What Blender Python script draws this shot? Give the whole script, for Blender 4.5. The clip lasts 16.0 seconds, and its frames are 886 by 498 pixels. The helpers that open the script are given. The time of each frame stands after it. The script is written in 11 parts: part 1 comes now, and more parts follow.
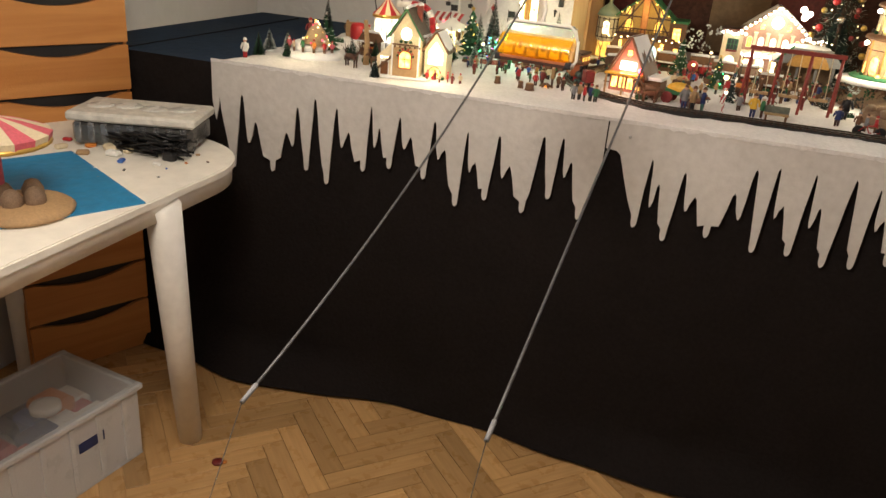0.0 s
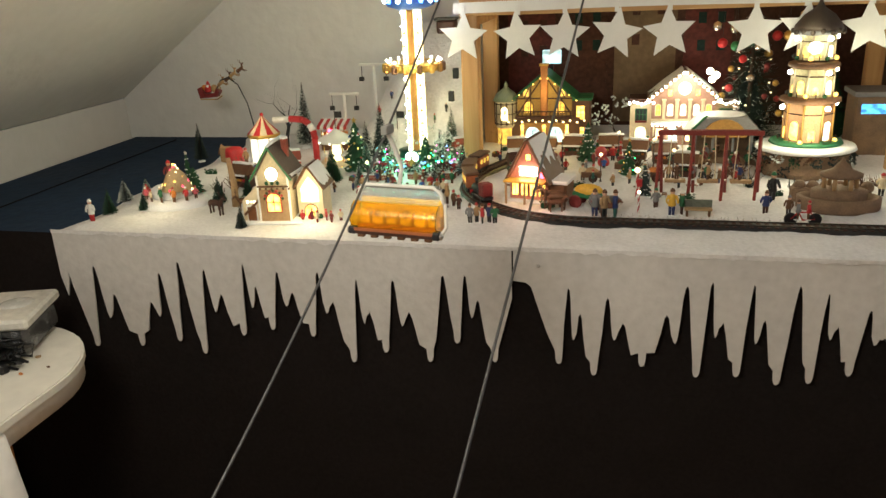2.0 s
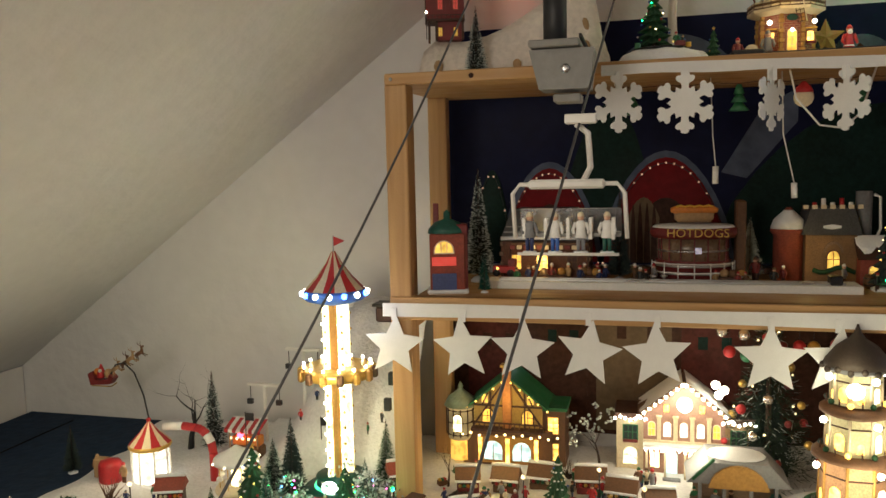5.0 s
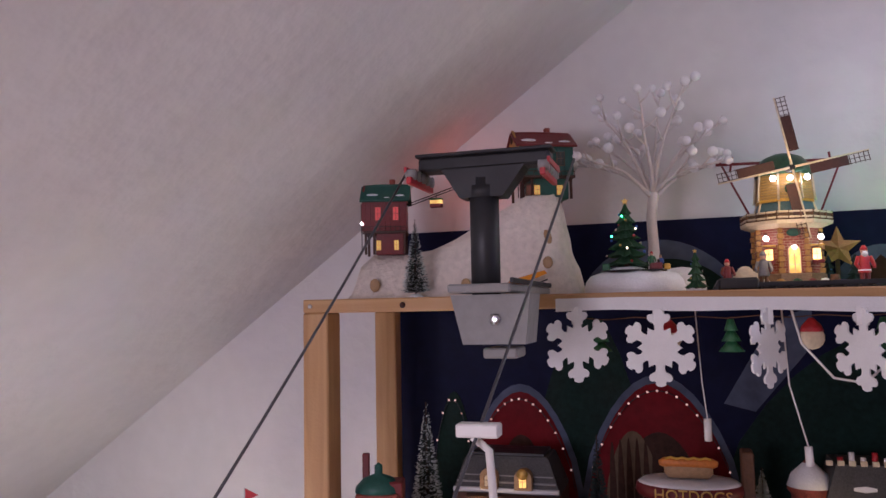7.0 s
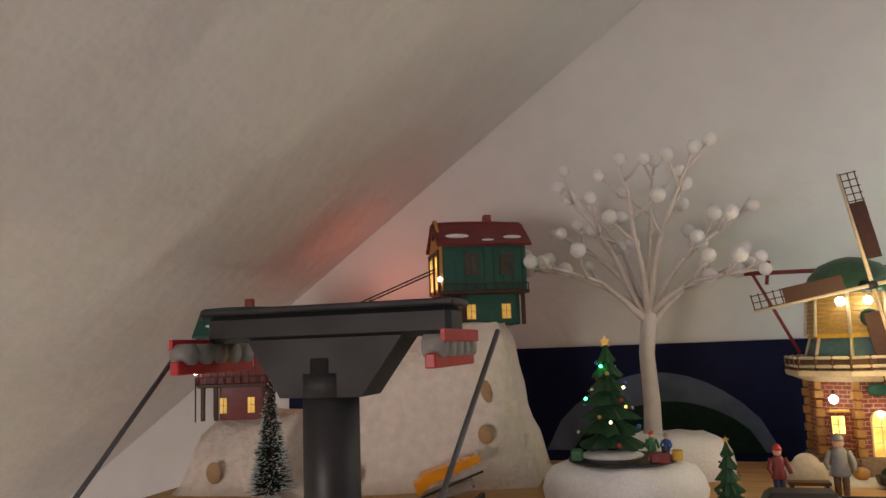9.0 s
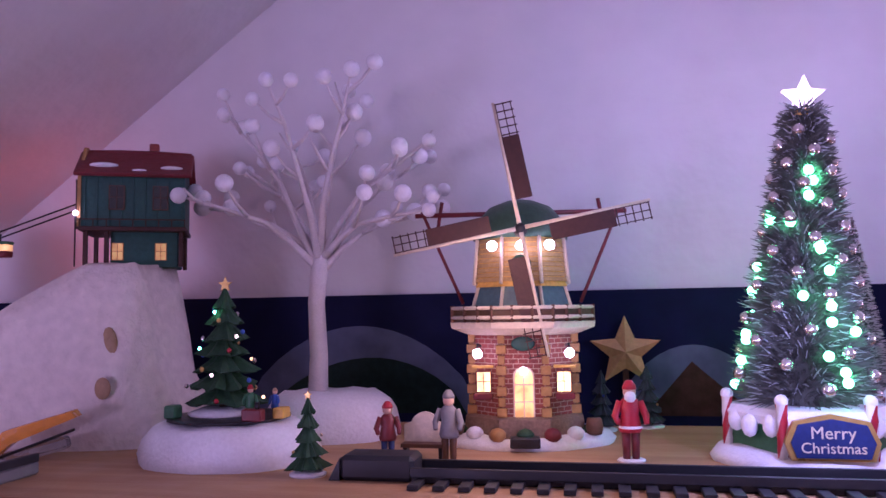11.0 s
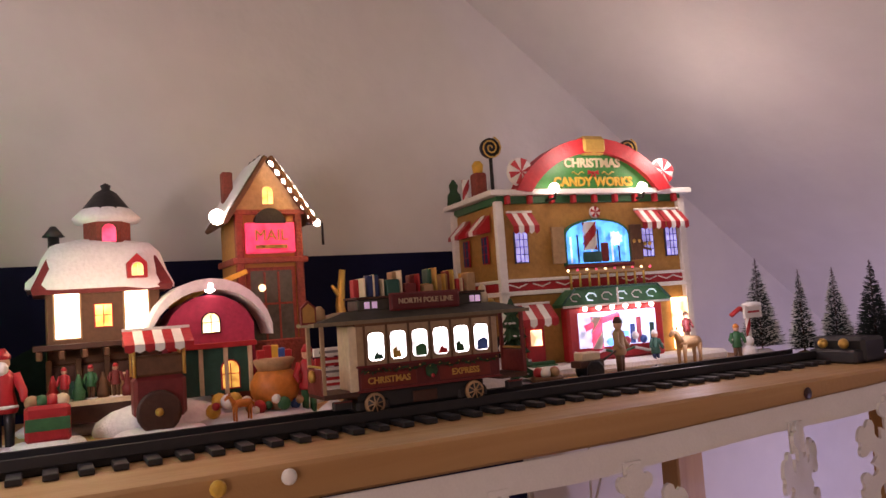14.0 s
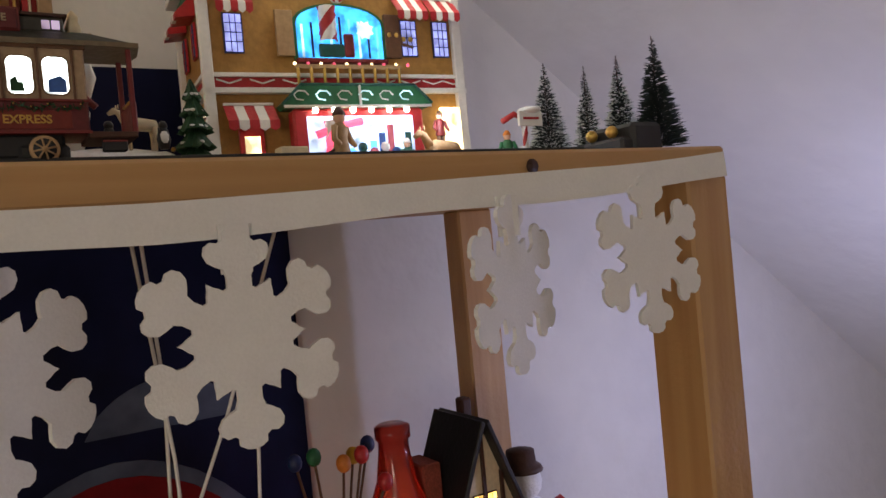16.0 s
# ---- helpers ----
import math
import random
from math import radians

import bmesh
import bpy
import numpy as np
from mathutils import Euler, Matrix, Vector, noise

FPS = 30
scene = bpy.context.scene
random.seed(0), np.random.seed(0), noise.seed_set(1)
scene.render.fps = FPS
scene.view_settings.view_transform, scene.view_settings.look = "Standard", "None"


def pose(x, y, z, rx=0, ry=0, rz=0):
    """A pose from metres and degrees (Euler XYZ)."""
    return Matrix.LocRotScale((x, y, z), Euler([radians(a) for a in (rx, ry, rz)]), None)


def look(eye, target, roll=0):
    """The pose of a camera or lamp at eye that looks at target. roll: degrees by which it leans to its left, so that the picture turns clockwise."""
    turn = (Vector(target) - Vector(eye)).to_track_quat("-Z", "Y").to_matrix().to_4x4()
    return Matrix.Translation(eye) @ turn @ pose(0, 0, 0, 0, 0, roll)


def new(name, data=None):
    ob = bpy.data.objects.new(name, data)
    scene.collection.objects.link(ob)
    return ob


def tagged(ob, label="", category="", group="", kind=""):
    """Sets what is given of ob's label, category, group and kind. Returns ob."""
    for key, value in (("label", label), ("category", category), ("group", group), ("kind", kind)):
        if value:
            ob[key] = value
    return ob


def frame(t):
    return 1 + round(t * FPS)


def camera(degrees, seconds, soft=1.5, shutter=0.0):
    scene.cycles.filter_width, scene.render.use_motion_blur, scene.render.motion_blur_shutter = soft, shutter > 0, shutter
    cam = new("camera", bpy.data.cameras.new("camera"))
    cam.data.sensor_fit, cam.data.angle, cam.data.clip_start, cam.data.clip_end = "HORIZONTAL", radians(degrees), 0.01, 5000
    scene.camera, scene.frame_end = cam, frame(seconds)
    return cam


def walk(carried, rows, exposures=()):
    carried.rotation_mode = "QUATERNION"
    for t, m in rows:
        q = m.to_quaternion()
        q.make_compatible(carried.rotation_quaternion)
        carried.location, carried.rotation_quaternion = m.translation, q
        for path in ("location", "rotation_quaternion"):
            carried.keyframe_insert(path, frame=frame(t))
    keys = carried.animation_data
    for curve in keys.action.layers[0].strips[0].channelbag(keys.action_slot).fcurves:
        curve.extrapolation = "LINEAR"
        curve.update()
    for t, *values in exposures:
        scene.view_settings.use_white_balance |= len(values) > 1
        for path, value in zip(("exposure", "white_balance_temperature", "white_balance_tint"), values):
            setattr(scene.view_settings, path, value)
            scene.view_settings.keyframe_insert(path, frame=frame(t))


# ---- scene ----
cam = camera(59.6, 16.0)
PATH = [
    (0, (1.093, -1.576, 1.096), (0.541, 0.183, 0.319), 4.8),
    (0.5, (1.105, -1.532, 1.126), (0.54, 0.226, 0.358), 1.6),
    (1, (1.102, -1.464, 1.149), (0.568, 0.307, 0.39), -0.1),
    (1.5, (1.115, -1.375, 1.192), (0.618, 0.434, 0.499), -2.7),
    (2, (1.12, -1.263, 1.215), (0.661, 0.563, 0.54), -2.6),
    (2.5, (1.113, -1.16, 1.238), (0.679, 0.685, 0.599), -2.6),
    (3, (1.125, -1.057, 1.264), (0.705, 0.817, 0.703), -1.7),
    (3.5, (1.156, -0.951, 1.304), (0.733, 0.959, 0.89), -1.3),
    (3.7, (1.158, -0.93, 1.306), (0.733, 0.99, 0.941), -1.4),
    (5.8, (1.209, -0.668, 1.453), (0.65, 1.249, 1.36), -1.4),
    (6, (1.22, -0.651, 1.465), (0.656, 1.267, 1.416), -1.5),
    (6.5, (1.235, -0.58, 1.489), (0.668, 1.337, 1.517), -1.2),
    (7, (1.264, -0.482, 1.535), (0.678, 1.424, 1.691), -1.1),
    (7.5, (1.263, -0.375, 1.604), (0.668, 1.517, 1.853), -1.0),
    (8, (1.223, -0.244, 1.682), (0.654, 1.651, 1.972), -2.1),
    (8.2, (1.184, -0.19, 1.703), (0.727, 1.734, 2.002), -3.3),
    (10.3, (1.42, 0.061, 1.671), (0.7, 1.92, 1.824), 0.4),
    (10.5, (1.436, 0.073, 1.674), (0.754, 1.947, 1.829), 0.2),
    (11, (1.489, 0.114, 1.667), (1.094, 2.068, 1.827), -0.9),
    (11.5, (1.539, 0.132, 1.661), (1.393, 2.121, 1.812), -1.4),
    (12, (1.581, 0.14, 1.653), (1.629, 2.133, 1.81), -2.1),
    (12.5, (1.622, 0.149, 1.648), (1.957, 2.115, 1.789), -2.6),
    (13, (1.655, 0.156, 1.642), (2.2, 2.075, 1.786), -3.3),
    (13.5, (1.691, 0.158, 1.637), (2.512, 1.977, 1.775), -3.7),
    (14, (1.762, 0.159, 1.628), (2.688, 1.926, 1.769), -4.0),
    (14.5, (1.87, 0.169, 1.624), (2.835, 1.916, 1.755), -4.1),
    (15, (1.95, 0.193, 1.596), (2.951, 1.919, 1.739), -4.5),
    (15.5, (1.981, 0.201, 1.553), (3.028, 1.903, 1.639), -5.0),
    (16, (1.982, 0.205, 1.507), (3.04, 1.902, 1.481), -5.3),
]
# seconds, stops, white balance: its tint also imitates the coloured lights changing
EXPOSURES = [
    (0, 0.57, 6560, 10),
    (0.5, 0.52, 6450, 10),
    (1, 0.52, 5620, 18),
    (1.5, 0.3, 6450, 2),
    (2, 0.31, 6340, 2),
    (2.5, 0.07, 5620, 26),
    (3, 0.01, 6450, 6),
    (3.5, 0.07, 6340, 2),
    (6, 0.19, 6560, 14),
    (6.5, 0.29, 5720, 26),
    (7, 0.33, 5340, 38),
    (7.5, 0.29, 7920, 2),
    (8, 0.28, 5430, 34),
    (9.2, 0.38, 6700, 8),
    (10.5, 0.76, 19000, -62),
    (11, 0.25, 4990, 90),
    (11.5, 0.19, 7030, -38),
    (12, 0.18, 14690, -86),
    (12.5, -0.05, 8630, 86),
    (13, -0.02, 5720, -58),
    (13.5, -0.11, 7270, 26),
    (14, -0.06, 7150, 42),
    (14.5, 0.03, 5920, -6),
    (15, 0.1, 6700, 18),
    (15.5, 0.09, 7000, 18),
    (16, 0.09, 6450, 10),
]
walk(cam, [(t, look(eye, target, roll)) for t, eye, target, roll in PATH], EXPOSURES)

# world: a dim attic room at night
world = bpy.data.worlds.new("night")
scene.world = world
world.use_nodes = True
world.node_tree.nodes["Background"].inputs[0].default_value = (0.5, 0.55, 0.7, 1)
world.node_tree.nodes["Background"].inputs[1].default_value = 0.05


def lamp(name, kind, at, power, colour, size=0.02, target=None):
    data = bpy.data.lights.new(name, kind)
    data.energy, data.color = power, colour
    if kind == "AREA":
        data.size = size
    else:
        data.shadow_soft_size = size
    ob = new(name, data)
    ob.matrix_world = look(at, target) if target else pose(*at)
    return ob


# ceiling lamp behind the viewer, the main room light
lamp("room_lamp", "POINT", (0.66, -1.14, 1.47), 21.5, (1.0, 0.88, 0.74), 0.20)
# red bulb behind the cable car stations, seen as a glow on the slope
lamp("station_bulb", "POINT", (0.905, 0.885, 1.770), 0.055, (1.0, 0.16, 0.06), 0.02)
# unseen point lights beside the lit models, and one added fill
WARM, YELLOW = (1.0, 0.80, 0.48), (1.0, 0.68, 0.22)
for spot in (
    ((0.44, -0.01, 0.9), 0.19, WARM), ((0.19, 0.47, 0.9), 0.266, WARM), ((0.53, 0.05, 0.83), 0.228, WARM),
    ((0.17, 0.08, 0.83), 0.133, WARM), ((0.62, 0.46, 1.02), 0.95, WARM), ((0.62, 0.42, 0.83), 0.266, (0.25, 1.0, 0.6)),
    # the small light by the manor wall blows it out, imitating a glare halo
    ((0.9, 0.62, 0.88), 0.26, YELLOW), ((0.90, 0.755, 0.905), 0.045, YELLOW), ((1.25, 0.64, 0.90), 0.72, (1.0, 0.88, 0.62)), ((1.252, 0.755, 0.945), 0.16, (1.0, 0.95, 0.80)), ((0.93, 0.19, 0.84), 0.152, (1.0, 0.5, 0.35)),
    ((1.49, 0.425, 0.90), 0.62, (1.0, 0.88, 0.58)), ((1.57, 0.45, 0.98), 0.30, (1.0, 0.88, 0.58)), ((1.462, 0.462, 1.075), 0.10, (1.0, 0.90, 0.62)), ((1.41, 0.47, 0.875), 0.10, (1.0, 0.90, 0.62)), ((0.6, 0.46, 1.17), 0.08, (0.45, 0.6, 1.0)),
    ((1.64, 0.6, 1.66), 0.48, (0.75, 0.85, 0.9)), ((1.66, 0.74, 1.86), 0.34, (0.95, 0.9, 0.9)),
    ((1.42, 0.66, 1.63), 0.11, YELLOW), ((1.42, 0.68, 1.712), 0.13, YELLOW),
    ((1.8, 0.72, 1.655), 0.11, (1.0, 0.80, 0.50)), ((1.9, 0.72, 1.69), 0.06, (1.0, 0.25, 0.35)),
    ((1.965, 0.74, 1.735), 0.12, YELLOW), ((2.225, 0.735, 1.765), 0.09, (1.0, 0.95, 0.8)), ((2.33, 0.735, 1.765), 0.22, (1.0, 0.95, 0.8)),
    ((2.29, 0.69, 1.6), 0.1, (0.9, 0.92, 1.0)), ((0.7, 0.5, 1.12), 0.05, (0.6, 0.65, 1.0)),
    # the last, lavender light is an added fill for the right slope
    ((0.97, 0.7, 1.215), 0.05, YELLOW), ((1.46, 0.74, 1.22), 0.04, YELLOW), ((2.75, 0.55, 1.25), 2.6, (0.62, 0.62, 1.0)),
):
    lamp("added_light", "POINT", spot[0], spot[1], spot[2], 0.015)

# ---- materials ----
MATS = {}


def mat(name, colour, rough=0.6, metal=0.0, vary=0.25, grain=60.0, bump=0.15, glow=0.0, glass=0.0, coat=0.0):
    """A painted or natural surface with variation at two scales; glow makes it give off light."""
    if name in MATS:
        return MATS[name]
    m = bpy.data.materials.new(name)
    m.use_nodes = True
    nt = m.node_tree
    b = nt.nodes["Principled BSDF"]
    b.inputs["Roughness"].default_value, b.inputs["Metallic"].default_value = rough, metal
    b.inputs["Coat Weight"].default_value = coat
    c = (*colour, 1)
    if glow:
        b.inputs["Emission Color"].default_value, b.inputs["Emission Strength"].default_value = c, glow
        if glow < 5:
            # noise in the glow imitates a bulb's bright spot and dim shapes inside
            tg, ng, mg = nt.nodes.new("ShaderNodeTexCoord"), nt.nodes.new("ShaderNodeTexNoise"), nt.nodes.new("ShaderNodeMapRange")
            ng.inputs["Scale"].default_value, ng.inputs["Detail"].default_value = 95.0, 2.5
            mg.inputs["From Min"].default_value, mg.inputs["From Max"].default_value = 0.34, 0.64
            mg.inputs["To Min"].default_value, mg.inputs["To Max"].default_value = glow * 0.22, glow * 1.5
            nt.links.new(tg.outputs["Object"], ng.inputs["Vector"])
            nt.links.new(ng.outputs["Fac"], mg.inputs["Value"])
            nt.links.new(mg.outputs["Result"], b.inputs["Emission Strength"])
    if glass:
        b.inputs["Transmission Weight"].default_value, b.inputs["IOR"].default_value = glass, 1.45
    if vary:
        tc = nt.nodes.new("ShaderNodeTexCoord")
        fine, wide = nt.nodes.new("ShaderNodeTexNoise"), nt.nodes.new("ShaderNodeTexNoise")
        fine.inputs["Scale"].default_value, wide.inputs["Scale"].default_value = grain * 4, grain * 0.35
        fine.inputs["Detail"].default_value, wide.inputs["Detail"].default_value = 3, 4
        add = nt.nodes.new("ShaderNodeMath")
        add.operation = "ADD"
        ramp = nt.nodes.new("ShaderNodeMapRange")
        ramp.inputs["From Min"].default_value, ramp.inputs["From Max"].default_value = 0.6, 1.4
        ramp.inputs["To Min"].default_value, ramp.inputs["To Max"].default_value = 1 - vary, 1 + vary
        mix = nt.nodes.new("ShaderNodeMix")
        mix.data_type, mix.blend_type = "RGBA", "MULTIPLY"
        mix.inputs["Factor"].default_value = 1
        mix.inputs["A"].default_value = c
        for n in (fine, wide):
            nt.links.new(tc.outputs["Object"], n.inputs["Vector"])
        nt.links.new(fine.outputs["Fac"], add.inputs[0])
        nt.links.new(wide.outputs["Fac"], add.inputs[1])
        nt.links.new(add.outputs[0], ramp.inputs["Value"])
        nt.links.new(ramp.outputs["Result"], mix.inputs["B"])
        nt.links.new(mix.outputs["Result"], b.inputs["Base Color"])
        rr = nt.nodes.new("ShaderNodeMapRange")
        rr.inputs["From Min"].default_value, rr.inputs["From Max"].default_value = 0.3, 0.7
        rr.inputs["To Min"].default_value, rr.inputs["To Max"].default_value = max(rough - 0.12, 0.03), min(rough + 0.12, 1)
        nt.links.new(wide.outputs["Fac"], rr.inputs["Value"])
        nt.links.new(rr.outputs["Result"], b.inputs["Roughness"])
        if bump:
            bp = nt.nodes.new("ShaderNodeBump")
            bp.inputs["Strength"].default_value, bp.inputs["Distance"].default_value = bump, 0.2 / grain
            nt.links.new(fine.outputs["Fac"], bp.inputs["Height"])
            nt.links.new(bp.outputs["Normal"], b.inputs["Normal"])
    else:
        b.inputs["Base Color"].default_value = c
    MATS[name] = m
    return m


def wood_mat(name, light, dark, axis="X", scale=5.0, rough=0.55):
    """Softwood: stretched grain along one axis and a few darker streaks."""
    m = mat(name, light, rough)
    nt = m.node_tree
    b = nt.nodes["Principled BSDF"]
    tc, mp = nt.nodes.new("ShaderNodeTexCoord"), nt.nodes.new("ShaderNodeMapping")
    s = {"X": (0.6, 9, 9), "Y": (9, 0.6, 9), "Z": (9, 9, 0.6)}[axis]
    mp.inputs["Scale"].default_value = [v * scale for v in s]
    n1 = nt.nodes.new("ShaderNodeTexNoise")
    n1.inputs["Scale"].default_value, n1.inputs["Detail"].default_value, n1.inputs["Distortion"].default_value = 1.2, 6, 0.6
    ramp = nt.nodes.new("ShaderNodeValToRGB")
    ramp.color_ramp.elements[0].position, ramp.color_ramp.elements[1].position = 0.3, 0.7
    ramp.color_ramp.elements[0].color, ramp.color_ramp.elements[1].color = (*dark, 1), (*light, 1)
    nt.links.new(tc.outputs["Object"], mp.inputs["Vector"])
    nt.links.new(mp.outputs["Vector"], n1.inputs["Vector"])
    nt.links.new(n1.outputs["Fac"], ramp.inputs["Fac"])
    nt.links.new(ramp.outputs["Color"], b.inputs["Base Color"])
    return m


PLASTER = mat("plaster", (0.70, 0.69, 0.68), 0.9, vary=0.05, grain=6, bump=0.12)
FELT = mat("white_felt", (0.78, 0.78, 0.77), 0.95, vary=0.05, grain=160, bump=0.25)
GREY_FELT = mat("grey_white_felt", (0.60, 0.59, 0.58), 0.95, vary=0.12, grain=14, bump=0.15)
SNOW = mat("snow_wadding", (0.74, 0.735, 0.745), 0.95, vary=0.14, grain=34, bump=0.5)
BLACK_CLOTH = mat("black_cloth", (0.0125, 0.0100, 0.0100), 0.95, vary=0.35, grain=30, bump=0.3)
BLUE_CLOTH = mat("blue_cloth", (0.022, 0.040, 0.075), 0.85, vary=0.25, grain=12, bump=0.25)
PINE_X = wood_mat("pine_board", (0.54, 0.33, 0.145), (0.40, 0.215, 0.080), "X")
PINE_Z = wood_mat("pine_post", (0.54, 0.33, 0.145), (0.38, 0.20, 0.075), "Z")
OAK = wood_mat("oak_parquet", (0.60, 0.37, 0.16), (0.45, 0.25, 0.10), "X", 8.0, 0.35)
DRAWER_WOOD = wood_mat("orange_stained_wood", (0.60, 0.27, 0.08), (0.48, 0.19, 0.05), "X", 4.0, 0.45)
WHITE_PLASTIC = mat("white_plastic", (0.76, 0.74, 0.70), 0.45, vary=0.10, grain=10, bump=0.05)
SNOWP = mat("painted_snow", (0.80, 0.81, 0.83), 0.7, vary=0.10, grain=90, bump=0.4)
WHITE = mat("white_paint", (0.78, 0.77, 0.74), 0.5, vary=0.08)
CREAM = mat("cream_paint", (0.68, 0.58, 0.40), 0.55, vary=0.18)
RED = mat("red_paint", (0.42, 0.02, 0.025), 0.45, vary=0.2)
DARKRED = mat("dark_red_paint", (0.16, 0.018, 0.018), 0.5, vary=0.25)
PINK = mat("pink_paint", (0.62, 0.12, 0.16), 0.5)
GREEN = mat("green_paint", (0.02, 0.13, 0.05), 0.5, vary=0.25)
TEAL = mat("teal_paint", (0.012, 0.085, 0.065), 0.5, vary=0.25)
NAVY = mat("navy_paint", (0.015, 0.03, 0.12), 0.5)
BLUE = mat("blue_paint", (0.04, 0.12, 0.42), 0.5)
YELLOWP = mat("yellow_paint", (0.70, 0.42, 0.05), 0.5)
OCHRE = mat("ochre_paint", (0.40, 0.21, 0.05), 0.6, vary=0.25)
ORANGE = mat("orange_paint", (0.60, 0.20, 0.03), 0.5)
BROWN = mat("brown_paint", (0.12, 0.055, 0.025), 0.65, vary=0.3)
DARKWOOD = mat("dark_brown_paint", (0.055, 0.020, 0.012), 0.6, vary=0.3)
TAN = mat("tan_paint", (0.38, 0.24, 0.12), 0.65, vary=0.25)
GREY = mat("grey_paint", (0.20, 0.20, 0.21), 0.6, vary=0.2)
STONE = mat("stone_paint", (0.21, 0.135, 0.085), 0.8, vary=0.4, grain=110, bump=0.6)
BLACK = mat("black_paint", (0.012, 0.012, 0.014), 0.45, vary=0.2)
BLACK_PLASTIC = mat("black_plastic", (0.016, 0.016, 0.019), 0.58, vary=0.1, bump=0.03)
GREY_PLASTIC = mat("grey_plastic", (0.24, 0.235, 0.225), 0.5, vary=0.15, grain=20)
STEEL = mat("steel", (0.55, 0.55, 0.56), 0.35, 0.9, vary=0.1)
GOLD = mat("gold_paint", (0.62, 0.40, 0.10), 0.35, 0.6, vary=0.15)
SILVER = mat("silver_bauble", (0.72, 0.66, 0.60), 0.18, 0.9, vary=0)
SKIN = mat("skin_paint", (0.60, 0.36, 0.25), 0.6, vary=0.08)
BRICK = mat("brick_paint", (0.25, 0.055, 0.035), 0.75, vary=0.45, grain=120, bump=0.5)
FIR = mat("fir_green", (0.012, 0.060, 0.022), 0.8, vary=0.35)
DARKFIR = mat("dark_fir", (0.018, 0.032, 0.030), 0.85, vary=0.3)
FROST = mat("frosted_tips", (0.55, 0.60, 0.58), 0.8, vary=0.2)
GREYFIR = mat("grey_green_bristle", (0.13, 0.14, 0.115), 0.8, vary=0.35)
BARK = mat("bark", (0.045, 0.024, 0.014), 0.85, vary=0.35)
WHITE_BARK = mat("white_wrapped_branch", (0.66, 0.62, 0.60), 0.7, vary=0.15, grain=200)
WADDING_BALL = mat("white_fuzzy_ball", (0.82, 0.82, 0.84), 0.95, vary=0.08, grain=180, bump=0.9)
AMBER = mat("amber_hood", (1.0, 0.70, 0.06), 0.05, vary=0.10, glass=0.94, coat=0.5)
CLEAR = mat("clear_plastic", (0.80, 0.83, 0.88), 0.18, vary=0.05, glass=0.92)
NYLON = mat("clear_nylon", (0.9, 0.9, 0.9), 0.1, vary=0, glass=0.95)
PRINT_NIGHT = mat("printed_night_sky", (0.006, 0.008, 0.034), 0.6, vary=0.35, grain=9, bump=0)
PRINT_SNOW = mat("printed_snow_hill", (0.085, 0.105, 0.16), 0.6, vary=0.45, grain=9, bump=0)
PRINT_FIR = mat("printed_fir_wood", (0.007, 0.022, 0.018), 0.6, vary=0.5, grain=30, bump=0)
PRINT_RED = mat("printed_red_roof", (0.15, 0.007, 0.010), 0.6, vary=0.3, grain=20, bump=0)
PRINT_BROWN = mat("printed_brown_house", (0.050, 0.021, 0.014), 0.6, vary=0.6, grain=25, bump=0)
PRINT_RUST = mat("printed_rust_house", (0.085, 0.022, 0.018), 0.6, vary=0.5, grain=25, bump=0)
PRINT_BEIGE = mat("printed_beige_house", (0.13, 0.09, 0.055), 0.6, vary=0.3, grain=20, bump=0)
for m in (BLACK_CLOTH, BLUE_CLOTH, FELT, GREY_FELT, SNOW, PLASTER, PRINT_NIGHT, PRINT_SNOW, PRINT_FIR, PRINT_RED, PRINT_BROWN, PRINT_RUST, PRINT_BEIGE):
    # matte cloth, felt, plaster and print
    m.node_tree.nodes["Principled BSDF"].inputs["Specular IOR Level"].default_value = 0.12
LIT_YELLOW = mat("lit_yellow_pane", (1.0, 0.60, 0.13), 0.5, vary=0, glow=2.6)
LIT_WARM = mat("lit_warm_pane", (1.0, 0.80, 0.42), 0.5, vary=0, glow=3.0)
LIT_WHITE = mat("lit_white_pane", (1.0, 0.92, 0.68), 0.5, vary=0, glow=3.0)
LIT_COOL = mat("lit_cool_pane", (0.62, 0.90, 1.0), 0.5, vary=0, glow=1.0)
LIT_BLUE = mat("lit_blue_pane", (0.10, 0.42, 1.0), 0.5, vary=0, glow=1.8)
LIT_PINK = mat("lit_pink_pane", (1.0, 0.10, 0.20), 0.5, vary=0, glow=1.1)
LIT_DIM = mat("dim_yellow_pane", (1.0, 0.62, 0.12), 0.5, vary=0, glow=0.7)
LED_GREEN = mat("green_led", (0.02, 1.0, 0.16), 0.5, vary=0, glow=20)
LED_BLUE = mat("blue_led", (0.08, 0.25, 1.0), 0.5, vary=0, glow=9)
LED_RED = mat("red_led", (1.0, 0.06, 0.12), 0.5, vary=0, glow=7)
LED_WHITE = mat("white_led", (1.0, 0.92, 0.72), 0.5, vary=0, glow=12)


